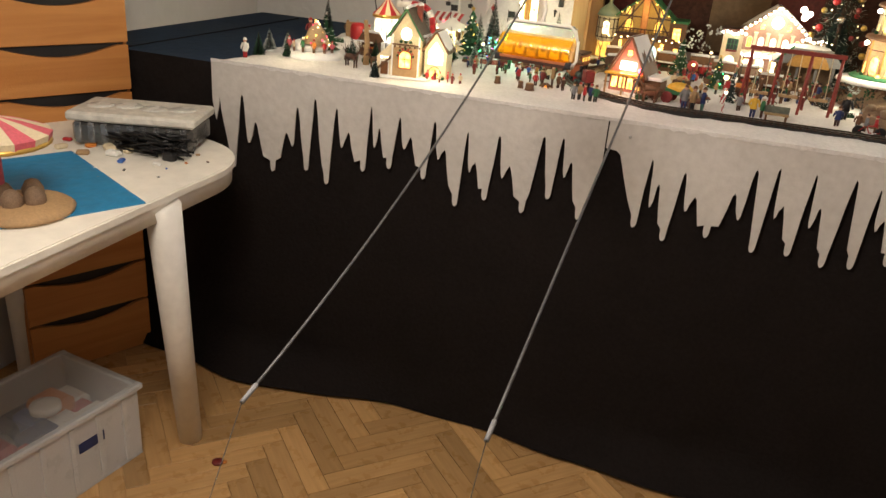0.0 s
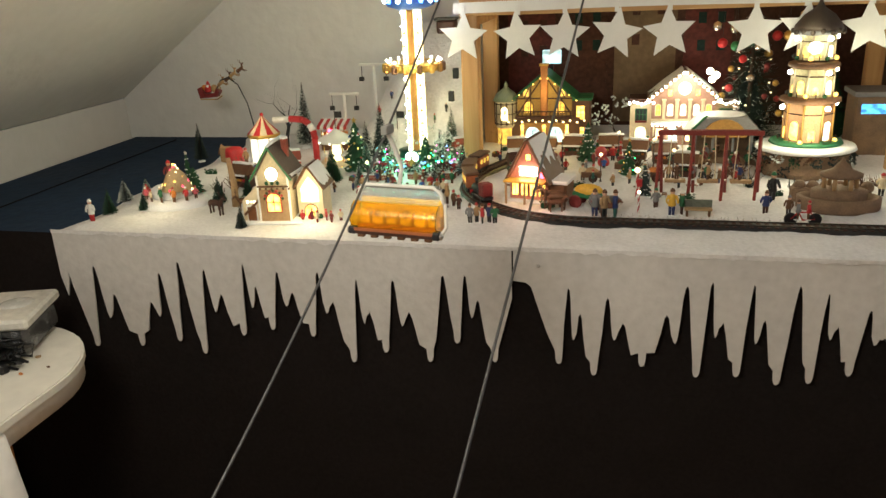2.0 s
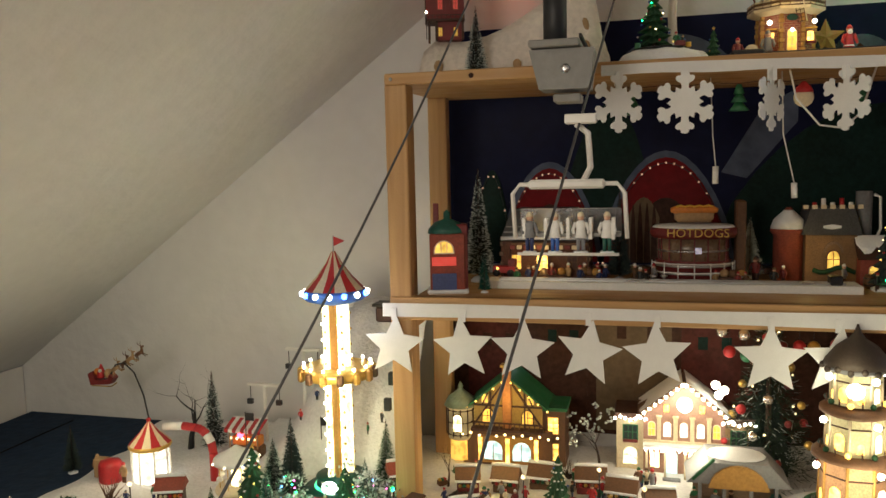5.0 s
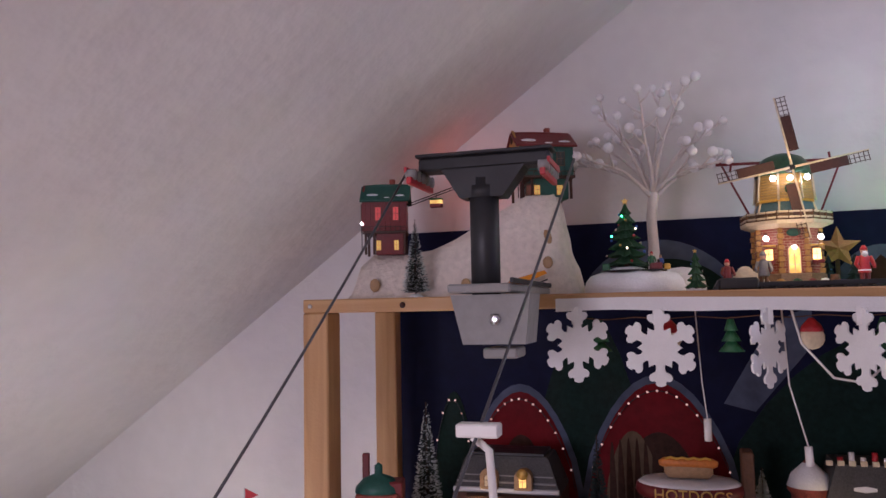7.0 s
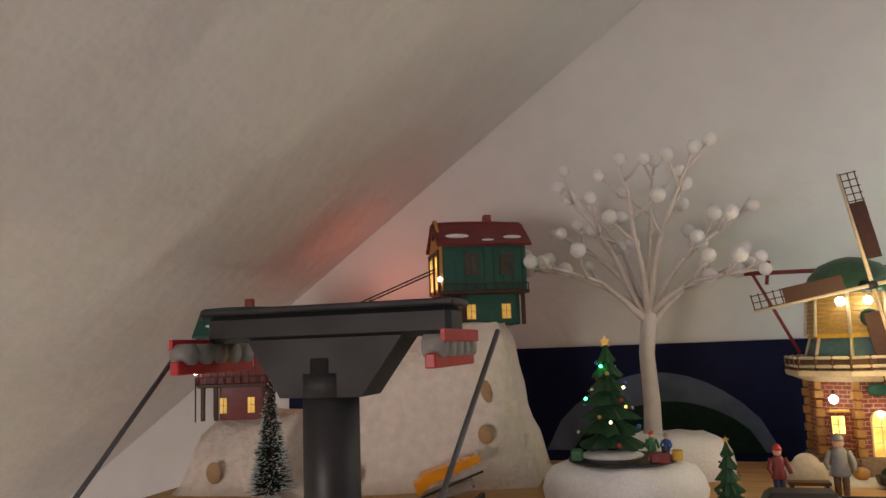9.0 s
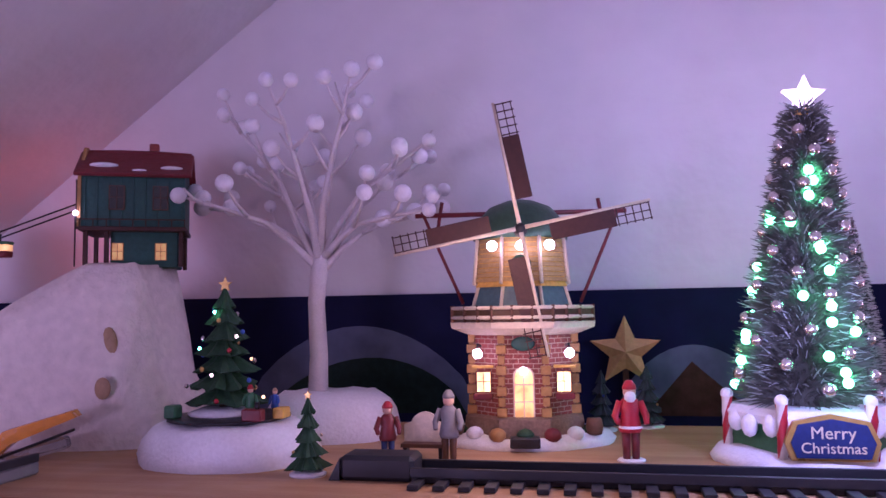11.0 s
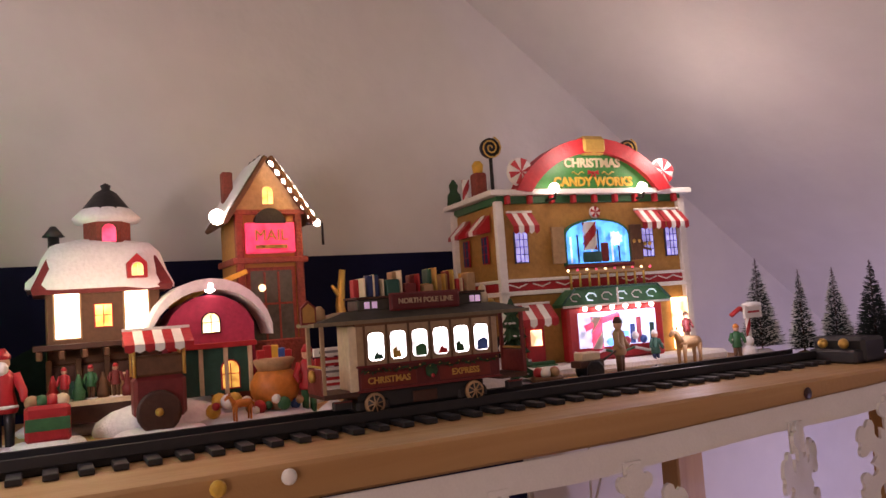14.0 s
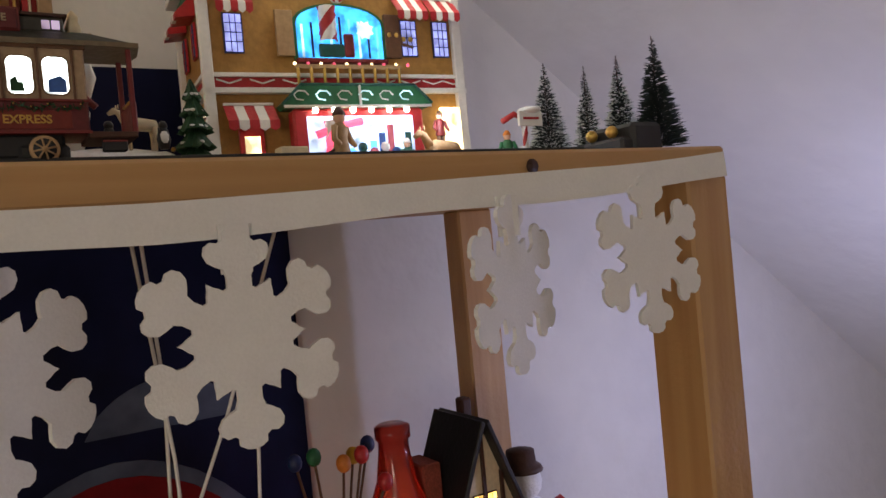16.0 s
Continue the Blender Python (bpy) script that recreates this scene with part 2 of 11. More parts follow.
# ---- mesh helpers ----
class Mesh:
    """Collects faces with a material number each, and becomes one mesh."""

    def __init__(self):
        self.v, self.f, self.m, self.s = [], [], [], []

    def add(self, vs, fs, mi=0, smooth=False, at=None):
        o = len(self.v)
        self.v += [tuple(at @ Vector(p)) for p in vs] if at is not None else [tuple(p) for p in vs]
        self.f += [[o + i for i in f] for f in fs]
        self.m += [mi] * len(fs)
        self.s += [smooth] * len(fs)
        return self

    def box(self, x, y, z, sx, sy, sz, mi=0, b=None, at=None):
        """Chamfered box: centre in x and y, its bottom at z."""
        hx, hy, hz = sx / 2, sy / 2, sz / 2
        b = min(sx, sy, sz) * 0.12 if b is None else b
        vs, idx = [], {}
        for i in (-1, 1):
            for j in (-1, 1):
                for k in (-1, 1):
                    for a in range(3):
                        p = [i * (hx - (b if a != 0 else 0)), j * (hy - (b if a != 1 else 0)), k * (hz - (b if a != 2 else 0))]
                        idx[i, j, k, a] = len(vs)
                        vs.append((x + p[0], y + p[1], z + hz + p[2]))
        g = lambda i, j, k, a: idx[i, j, k, a]
        fs = []
        for s in (-1, 1):
            fs.append([g(s, -1, -1, 0), g(s, 1, -1, 0), g(s, 1, 1, 0), g(s, -1, 1, 0)][::s])
            fs.append([g(-1, s, -1, 1), g(-1, s, 1, 1), g(1, s, 1, 1), g(1, s, -1, 1)][::s])
            fs.append([g(-1, -1, s, 2), g(1, -1, s, 2), g(1, 1, s, 2), g(-1, 1, s, 2)][::s])
        for p in (-1, 1):
            for q in (-1, 1):
                fs.append([g(-1, p, q, 1), g(1, p, q, 1), g(1, p, q, 2), g(-1, p, q, 2)][:: p * -q])
                fs.append([g(p, -1, q, 0), g(p, 1, q, 0), g(p, 1, q, 2), g(p, -1, q, 2)][:: p * q])
                fs.append([g(p, q, -1, 0), g(p, q, 1, 0), g(p, q, 1, 1), g(p, q, -1, 1)][:: p * -q])
        for i in (-1, 1):
            for j in (-1, 1):
                for k in (-1, 1):
                    fs.append([g(i, j, k, 0), g(i, j, k, 1), g(i, j, k, 2)][:: i * j * k])
        return self.add(vs, fs, mi, False, at)

    def tube(self, pts, radii, n=8, mi=0, smooth=True, at=None):
        """A round bar through points, with a radius at each."""
        pts = [Vector(p) for p in pts]
        if not hasattr(radii, "__len__"):
            radii = [radii] * len(pts)
        vs, fs = [], []
        side = None
        for i, p in enumerate(pts):
            d = (pts[min(i + 1, len(pts) - 1)] - pts[max(i - 1, 0)]).normalized()
            if side is None:
                side = d.orthogonal().normalized()
            side = (side - d * side.dot(d)).normalized()
            up = d.cross(side)
            for k in range(n):
                a = 2 * math.pi * k / n
                vs.append(p + (side * math.cos(a) + up * math.sin(a)) * radii[i])
        for i in range(len(pts) - 1):
            for k in range(n):
                fs.append([i * n + k, i * n + (k + 1) % n, (i + 1) * n + (k + 1) % n, (i + 1) * n + k])
        fs.append(list(range(n))[::-1])
        fs.append([(len(pts) - 1) * n + k for k in range(n)])
        return self.add(vs, fs, mi, smooth, at)

    def lathe(self, prof, n=20, mi=0, x=0, y=0, z=0, smooth=True, squash=1.0, at=None, turn=0.0):
        """Turns (radius, height) pairs about the upright axis."""
        vs, fs = [], []
        for r, h in prof:
            for k in range(n):
                a = 2 * math.pi * k / n + turn
                vs.append((x + r * math.cos(a), y + r * math.sin(a) * squash, z + h))
        for i in range(len(prof) - 1):
            for k in range(n):
                fs.append([i * n + k, i * n + (k + 1) % n, (i + 1) * n + (k + 1) % n, (i + 1) * n + k])
        fs.append(list(range(n))[::-1])
        fs.append([(len(prof) - 1) * n + k for k in range(n)])
        return self.add(vs, fs, mi, smooth, at)

    def ball(self, x, y, z, r, mi=0, n=10, sz=1.0, sy=1.0, at=None):
        prof = [(max(r * math.sin(math.pi * i / (n // 2 + 1)), r * 0.02), -r * sz * math.cos(math.pi * i / (n // 2 + 1))) for i in range(n // 2 + 2)]
        return self.lathe(prof, n, mi, x, y, z, True, sy, at)

    def plate(self, poly, y0, y1, mi=0, at=None, smooth=False):
        """An outline in x and z, given a thickness along y."""
        n = len(poly)
        vs = [(p[0], y0, p[1]) for p in poly] + [(p[0], y1, p[1]) for p in poly]
        fs = [list(range(n)), list(range(2 * n - 1, n - 1, -1))]
        fs += [[i, n + i, n + (i + 1) % n, (i + 1) % n] for i in range(n)]
        return self.add(vs, fs, mi, smooth, at)

    def slab(self, poly, z0, z1, mi=0, at=None):
        """An outline in x and y, given a thickness upwards."""
        n = len(poly)
        vs = [(p[0], p[1], z0) for p in poly] + [(p[0], p[1], z1) for p in poly]
        fs = [list(range(n))[::-1], list(range(n, 2 * n))]
        fs += [[i, (i + 1) % n, n + (i + 1) % n, n + i] for i in range(n)]
        return self.add(vs, fs, mi, False, at)


def link_mesh(name, me, mats):
    data = bpy.data.meshes.new(name)
    data.from_pydata(me.v, [], me.f)
    for k in mats if isinstance(mats, (list, tuple)) else [mats]:
        data.materials.append(k)
    data.polygons.foreach_set("material_index", me.m)
    data.polygons.foreach_set("use_smooth", me.s)
    data.update()
    return new(name, data)


def part(name, me, mats, parent, label=""):
    ob = link_mesh(name, me, mats)
    ob.parent = parent
    return tagged(ob, label) if label else ob


def thing(name, at, label, category, group="", rz=0.0, scale=1.0):
    ob = new(name)
    ob.empty_display_size = 0.02
    ob.matrix_world = pose(*at, 0, 0, rz) @ Matrix.Scale(scale, 4)
    return tagged(ob, label, category, group)


def solid(name, me, mats, label, category, at=(0, 0, 0), group="", rz=0.0, kind="", scale=1.0):
    """A thing that is one mesh."""
    ob = link_mesh(name, me, mats)
    ob.matrix_world = pose(*at, 0, 0, rz) @ Matrix.Scale(scale, 4)
    return tagged(ob, label, category, group, kind)


def words(name, text, size, at, mats, parent, rx=90, depth=0.0006, label="", rz=0, heavy=0.0):
    c = bpy.data.curves.new(name, "FONT")
    c.body, c.size, c.align_x, c.align_y, c.extrude, c.resolution_u, c.offset = text, size, "CENTER", "CENTER", depth, 3, heavy * size
    tmp = bpy.data.objects.new("tmp", c)
    data = bpy.data.meshes.new_from_object(tmp)
    bpy.data.objects.remove(tmp)
    data.materials.clear()
    data.materials.append(mats)
    ob = new(name, data)
    ob.parent = parent
    ob.matrix_local = pose(*at, rx, 0, rz)
    return tagged(ob, label) if label else ob


def arc(cx, cz, r, a0, a1, n):
    return [(cx + r * math.cos(radians(a0 + (a1 - a0) * i / n)), cz + r * math.sin(radians(a0 + (a1 - a0) * i / n))) for i in range(n + 1)]


def star_outline(r, inner=0.42, n=5, turn=90, cx=0.0, cz=0.0):
    return [(cx + (r if i % 2 == 0 else r * inner) * math.cos(radians(turn + 180 / n * i)), cz + (r if i % 2 == 0 else r * inner) * math.sin(radians(turn + 180 / n * i))) for i in range(2 * n)]

# ---- the attic room ----
FLOOR, TABLE, SHELF, TOP = -0.055, 0.750, 1.158, 1.553
BACK, FRONT, LEFT, RIGHT = 0.955, -3.3, -0.475, 3.77
PITCH, RIDGE_X = 0.73, 1.6475
KNEE = 0.875
RIDGE_Z = KNEE + (RIDGE_X - LEFT) * PITCH


def structure(name, me, mats, label):
    return tagged(link_mesh(name, me, mats), label, "", "", "structure")


def build_room():
    floor = structure("floor", Mesh().box((LEFT + RIGHT) / 2, (BACK + FRONT) / 2, FLOOR - 0.10, RIGHT - LEFT + 0.4, BACK - FRONT + 0.4, 0.096, b=0.001), OAK, "warm oak herringbone parquet floor with a worn sheen")
    gable = [(LEFT - 0.1, FLOOR), (RIGHT + 0.1, FLOOR), (RIGHT + 0.1, KNEE - 0.073), (RIDGE_X, RIDGE_Z), (LEFT - 0.1, KNEE - 0.073)]
    structure("wall_north", Mesh().plate(gable, BACK, BACK + 0.12), PLASTER, "white plastered gable wall behind the display")
    structure("wall_south", Mesh().plate(gable, FRONT - 0.12, FRONT), PLASTER, "white plastered gable wall")
    structure("wall_west", Mesh().box(LEFT - 0.06, (BACK + FRONT) / 2, FLOOR, 0.12, BACK - FRONT - 0.004, KNEE - FLOOR - 0.002, b=0.001), PLASTER, "low white knee wall under the sloping ceiling")
    structure("wall_east", Mesh().box(RIGHT + 0.06, (BACK + FRONT) / 2, FLOOR, 0.12, BACK - FRONT - 0.004, KNEE - FLOOR - 0.002, b=0.001), PLASTER, "low white knee wall under the sloping ceiling")
    for name, x, way in (("ceiling_west", LEFT, 1), ("ceiling_east", RIGHT, -1)):
        # the plaster bellies slightly between the rafters
        me, nx, ny = Mesh(), 40, 48
        run = RIDGE_X - LEFT
        vs = []
        for j in range(ny + 1):
            for i in range(nx + 1):
                u, y = i / nx * run, FRONT + (BACK - FRONT) * j / ny
                edge = min(1, min(u, run - u) * 6, (BACK - y) * 6)
                dent = (noise.noise((u * 1.3, y * 1.3, 2.0 + x)) * 0.016 + noise.noise((u * 4, y * 4, 5.0 + x)) * 0.004) * max(edge, 0)
                vs.append((x + way * u, y, KNEE + u * PITCH + dent))
        w = nx + 1
        fs = [[j * w + i, (j + 1) * w + i, (j + 1) * w + i + 1, j * w + i + 1][:: way] for j in range(ny) for i in range(nx)]
        me.add(vs, fs, 0, True)
        top = [(a, b, c + 0.14) for a, b, c in vs]
        me.add(top, [f[::-1] for f in fs], 0, True)
        structure(name, me, PLASTER, "sloping white attic ceiling with uneven plaster")
    return floor


def build_parquet(floor):
    """Herringbone blocks where the floor shows, the rest joined."""
    blocks = Mesh()
    L, W = 0.25, 0.05
    stave = Mesh().box(0, 0, 0, L - 0.0014, W - 0.0014, 0.0040, b=0.0006)
    data, count = None, 0
    a = Matrix.Rotation(radians(45), 4, "Z")
    for i in range(-30, 31):
        for j in range(-9, 10):
            for k in (0, 1):
                if k == 0:
                    p, turn = Vector((i * W + j * 2 * L + L / 2, i * W + W / 2, 0)), 0
                else:
                    p, turn = Vector((i * W + j * 2 * L + L + W / 2, i * W + W - L / 2, 0)), 90
                q = a @ p
                x, y = q.x + 0.5, q.y - 0.5
                if not (-0.45 < x < 1.7 and -1.35 < y < 0.3):
                    continue
                if -0.3 < x < 1.25 and -0.95 < y < 0.02 and count < 290:
                    if data is None:
                        first = part("stave", stave, OAK_STAVE, floor)
                        data = first.data
                        ob = first
                    else:
                        ob = new("stave", data)
                        ob.parent = floor
                    ob.matrix_local = pose(x, y, FLOOR - 0.004, 0, 0, 45 + turn)
                    count += 1
                else:
                    blocks.box(0, 0, 0, L - 0.0014, W - 0.0014, 0.0040, b=0.0006, at=pose(x, y, FLOOR - 0.004, 0, 0, 45 + turn))
    rest = part("far_staves", blocks, OAK_STAVE, floor)
    rest["kind"] = "stuff"


OAK_STAVE = wood_mat("oak_stave", (0.62, 0.38, 0.17), (0.47, 0.27, 0.105), "X", 8.0, 0.32)


def vary_by_object(m, low, high):
    """Each piece its own shade."""
    nt = m.node_tree
    b = nt.nodes["Principled BSDF"]
    src = b.inputs["Base Color"].links[0].from_socket
    info, ramp, mix = nt.nodes.new("ShaderNodeObjectInfo"), nt.nodes.new("ShaderNodeMapRange"), nt.nodes.new("ShaderNodeMix")
    ramp.inputs["To Min"].default_value, ramp.inputs["To Max"].default_value = low, high
    mix.data_type, mix.blend_type = "RGBA", "MULTIPLY"
    mix.inputs["Factor"].default_value = 1
    nt.links.new(info.outputs["Random"], ramp.inputs["Value"])
    nt.links.new(src, mix.inputs["A"])
    nt.links.new(ramp.outputs["Result"], mix.inputs["B"])
    nt.links.new(mix.outputs["Result"], b.inputs["Base Color"])


vary_by_object(OAK_STAVE, 0.72, 1.18)
room_floor = build_room()


# ---- the display table ----
TABLE_L, TABLE_R = -0.275, 2.95


def build_table():
    t = thing("display_table", (0, 0, FLOOR), "long display table draped in black and dark blue cloth", "table")
    part("tabletop", Mesh().box((LEFT + TABLE_R) / 2 + 0.01, 0.482, 0.772, TABLE_R - LEFT - 0.03, 0.93, 0.026), PINE_X, t)
    for x in (-0.2, 1.35, TABLE_R - 0.12):
        for y in (0.10, 0.86):
            part("leg", Mesh().box(x, y, 0, 0.06, 0.06, 0.772), PINE_Z, t)
    # the blue top cloth lies over the board, the black one hangs to the floor in soft folds
    part("top_cloth", Mesh().box((LEFT + TABLE_R) / 2 + 0.01, 0.478, 0.7985, TABLE_R - LEFT - 0.02, 0.945, 0.0045, b=0.002), BLUE_CLOTH, t, "dark blue cloth on the tabletop")
    me, nx, nz = Mesh(), 220, 26
    vs = []
    for k in range(nz + 1):
        v = k / nz
        for i in range(nx + 1):
            u = i / nx
            x = TABLE_L + (TABLE_R - TABLE_L) * u
            fold = (math.sin(x * 9 + 0.6 * math.sin(x * 4)) * 0.012 + math.sin(x * 23) * 0.004) * v ** 1.5
            hem = -0.045 * max(0, v - 0.9) / 0.1 * (1 + 0.8 * math.sin(x * 5.2 + 1.1))
            z = 0.803 * (1 - v) + 0.003 + (0.006 + 0.004 * math.sin(x * 7)) * (v > 0.95)
            vs.append((x, 0.0 - 0.004 - fold + hem, z))
    w = nx + 1
    me.add(vs, [[k * w + i, (k + 1) * w + i, (k + 1) * w + i + 1, k * w + i + 1] for k in range(nz) for i in range(nx)], 0, True)
    me.add([(a, b + 0.003, c) for a, b, c in vs], [[k * w + i, k * w + i + 1, (k + 1) * w + i + 1, (k + 1) * w + i] for k in range(nz) for i in range(nx)], 0, True)
    part("front_cloth", me, BLACK_CLOTH, t, "black cloth hanging to the floor")
    me = Mesh()
    vs = [(TABLE_L - 0.003 - 0.012 * math.sin(y * 17) * v, y, 0.803 * (1 - v) + 0.003) for v in (0, 0.33, 0.66, 1) for y in [0.0 + 0.05 * k for k in range(19)]]
    me.add(vs, [[k * 19 + i, k * 19 + i + 1, (k + 1) * 19 + i + 1, (k + 1) * 19 + i] for k in range(3) for i in range(18)], 0, True)
    part("side_cloth", me, BLACK_CLOTH, t, "black cloth hanging to the floor")
    return t


build_table()


def build_snow():
    """Snow wadding over the table: a lumpy sheet with a ragged left edge."""
    me, nx, ny = Mesh(), 300, 110
    vs = []
    for j in range(ny + 1):
        for i in range(nx + 1):
            u, v = i / nx, j / ny
            y = -0.012 + 0.945 * v
            left = 0.0 + (0.02 + 0.05 * noise.noise((y * 6, 3, 0)) - 0.06 * max(0, y - 0.45)) * min(1, v * 6)
            x = left + (TABLE_R - 0.02 - left) * u
            h = 0.010 + 0.006 * noise.noise((x * 9, y * 9, 0)) + 0.003 * noise.noise((x * 30, y * 30, 4)) + 0.0012 * noise.noise((x * 90, y * 90, 7))
            h = max(h, 0.003) * min(1, u * nx / 6 + 0.15) * (1 if j > 1 else (0.25, 0.7)[j])
            y -= max(0, 1 - v * 30) * (0.0062 + 0.003 * abs(noise.noise((x * 16, 1.5, 3))) + 0.0012 * noise.noise((x * 60, 2, 8)))
            h = max(h, 0.0108) if y < -0.009 else h
            vs.append((x, y, TABLE + 0.003 + h))
    w = nx + 1
    me.add(vs, [[j * w + i, j * w + i + 1, (j + 1) * w + i + 1, (j + 1) * w + i] for j in range(ny) for i in range(nx)], 0, True)
    edge = [(a, b + 0.0006, TABLE + 0.006 + 0.005 * noise.noise((a * 40, 5, 2)) + 0.003 * noise.noise((a * 140, 1, 2))) for a, b, c in vs[:w]]
    me.add(vs[:w] + edge, [[i, w + i, w + i + 1, i + 1] for i in range(nx)], 0, True)
    solid("snow_blanket", me, SNOW, "white snow wadding spread lumpily over the display table", "fake snow")


build_snow()


def build_icicles():
    """A felt border of icicles along the table's front edge."""
    tips = [(0.053, .507), (.161, .516), (.250, .533), (.303, .509), (.395, .556), (.459, .573), (.542, .564), (.621, .515), (.687, .541), (.773, .528), (.826, .57), (.895, .537),
            (1.011, .543), (1.073, .525), (1.155, .549), (1.246, .536), (1.311, .542), (1.376, .532), (1.426, .539), (1.485, .558)]
    gen = random.Random(5)
    x = 1.485
    while x < TABLE_R - 0.12:
        x += gen.uniform(0.05, 0.095)
        tips.append((x, gen.uniform(0.51, 0.57)))
    t = thing("icicle_border", (0, -0.015, TABLE), "white felt border cut into icicles along the table's front edge", "garland")
    def strip(a, b, rows, name):
        # tall narrow slots between the tips, each with one or two short side slots
        poly = [(b, 0.012), (a, 0.012), (a, -0.085)]
        if name == "left_strip":
            poly += [(a + .008, -.13), (a + .016, -.10), (a + .020, -.075), (a + .024, -.11)]
        else:
            poly = poly[:2] + [(a, -.050), (a + .022, -.052), (a + .031, -.060), (a + .045, -.105), (a + .060, -.150)]
        for k, (tx, tz) in enumerate(rows):
            dz = tz - TABLE
            poly += [(tx - .0066, dz + .026), (tx - .0058, dz + .010), (tx - .0040, dz + .003), (tx - .0012, dz), (tx + .0018, dz + .0006), (tx + .0044, dz + .004), (tx + .0060, dz + .011), (tx + .0068, dz + .027)]
            if k + 1 == len(rows):
                break
            nx, nz = rows[k + 1][0], rows[k + 1][1] - TABLE
            gap = nx - tx
            top = -0.056 - gen.uniform(-0.016, 0.014) if name == "left_strip" else -0.046 - gen.uniform(-0.012, 0.028)
            flip = gen.random() < .18
            a0, z0, a1, z1 = (gap, nz, 0.0, dz) if flip else (0.0, dz, gap, nz)
            turn = -1 if flip else 1
            # one tall slot hugging a tip, then a short side icicle and a half slot
            f1, f2 = gen.uniform(.50, .66), gen.uniform(.30, .42)
            if gap > .056:
                steps = [(.15, .45), (.19, .20), (.22, .05), (.25, 0), (.285, .03), (.31, .16), (.34, .38), (.37, f1 - .06), (.405, f1), (.44, f1 - .02), (.49, f1 - .10), (.545, f2 + .04), (.585, f2), (.625, f2 + .05), (.68, .56), (.77, .80)]
            else:
                steps = [(.22, .55), (.30, .26), (.36, .06), (.41, 0), (.47, .03), (.53, .18), (.64, .50), (.76, .78)]
            out = []
            for f, d in steps:
                low = z0 + (z1 - z0) * f
                out.append((tx + a0 + turn * gap * f + gen.uniform(-.0006, .0006), top + (low - top) * d))
            poly += out[::-1] if flip else out
        poly.append((b, -0.085 if name == "left_strip" else -0.10))
        return poly
    left = [p for p in tips if p[0] < 0.92]
    right = [p for p in tips if p[0] > 0.95]
    for name, a, b, rows in (("left_strip", 0.0, 0.928, left), ("right_strip", 0.931, TABLE_R - 0.05, right)):
        me = Mesh().plate(strip(a, b, rows, name)[::-1], -0.0016, 0.0016)
        part("felt_strip", me, GREY_FELT, t)
    part("pin", Mesh().ball(0.975, -0.003, -0.02, 0.003), STEEL, t)


build_icicles()


# ---- the pine rack ----
RX0, RX1, RY0, RY1 = 0.728, 2.432, 0.551, 0.905
REAR = 0.830


def build_rack():
    t = thing("wooden_rack", (0, 0, 0), "open rack of planed pine posts and boards", "shelf rack")
    for k, (x, rear) in enumerate(((RX0 + 0.020, 0), (RX1 - 0.020, 0), (RX0 + 0.020, 1), (RX1 - 0.020, 1), (1.69, 0), (1.69, 1))):
        z1 = SHELF - 0.044 if k >= 4 else TOP - 0.020
        deep = 0.028 if rear else 0.044
        part("post", Mesh().box(x, (REAR if rear else RY0) + deep / 2, TABLE + 0.008, 0.040, deep, z1 - TABLE - 0.008, b=0.002), PINE_Z, t)
    part("top_board", Mesh().box((RX0 + RX1) / 2, (RY0 + RY1) / 2, TOP - 0.020, RX1 - RX0, RY1 - RY0, 0.020, b=0.002), PINE_X, t)
    part("middle_board", Mesh().box((RX0 + RX1) / 2, (RY0 + RY1) / 2, SHELF - 0.020, RX1 - RX0 - 0.09, RY1 - RY0 - 0.004, 0.020, b=0.002), PINE_X, t)
    part("middle_front_rail", Mesh().box((RX0 + RX1) / 2, RY0 + 0.0065, SHELF - 0.042, RX1 - RX0, 0.018, 0.042, b=0.002), PINE_X, t)
    for x in (RX0 + 0.020, RX1 - 0.020):
        part("side_rail", Mesh().box(x, (RY0 + REAR) / 2 + 0.022, SHELF - 0.066, 0.030, REAR - RY0 - 0.046, 0.044, b=0.002), PINE_X, t)
    for x, z in ((2.262, 1.5435), (0.885, 1.5425), (1.55, 1.544), (1.20, 1.137)):
        y = RY0 - 0.0028 if z < 1.3 else RY0
        part("knot", Mesh().lathe([(0.0001, 0), (0.004, 0.0004), (0.0045, 0.001)], 10, 0, at=pose(x, y, z, 90)), DARKWOOD, t)
    for x, z in ((RX1 - 0.012, TOP - 0.01), (RX0 + 0.012, TOP - 0.01)):
        part("screw", Mesh().lathe([(0.0001, 0.0012), (0.003, 0.001), (0.0035, 0)], 10, 0, at=pose(x, RY0 - 0.0005, z, 90)), STEEL, t)
    # holes are black discs, their inner shade painted on
    for z in (1.47, 1.50):
        part("screw_hole", Mesh().lathe([(0.002, 0), (0.002, 0.0006)], 8, 0, at=pose(RX1 - 0.030, REAR, z, 90)), BLACK, t)


build_rack()


# ---- printed backdrops on the wall ----
def hump(x0, x1, z0, h, skew=0.0, n=14):
    return [(x0 + (x1 - x0) * i / n, z0 + h * math.sin(math.pi * i / n) ** 0.62 * (1 + skew * (i / n - 0.5))) for i in range(n + 1)]


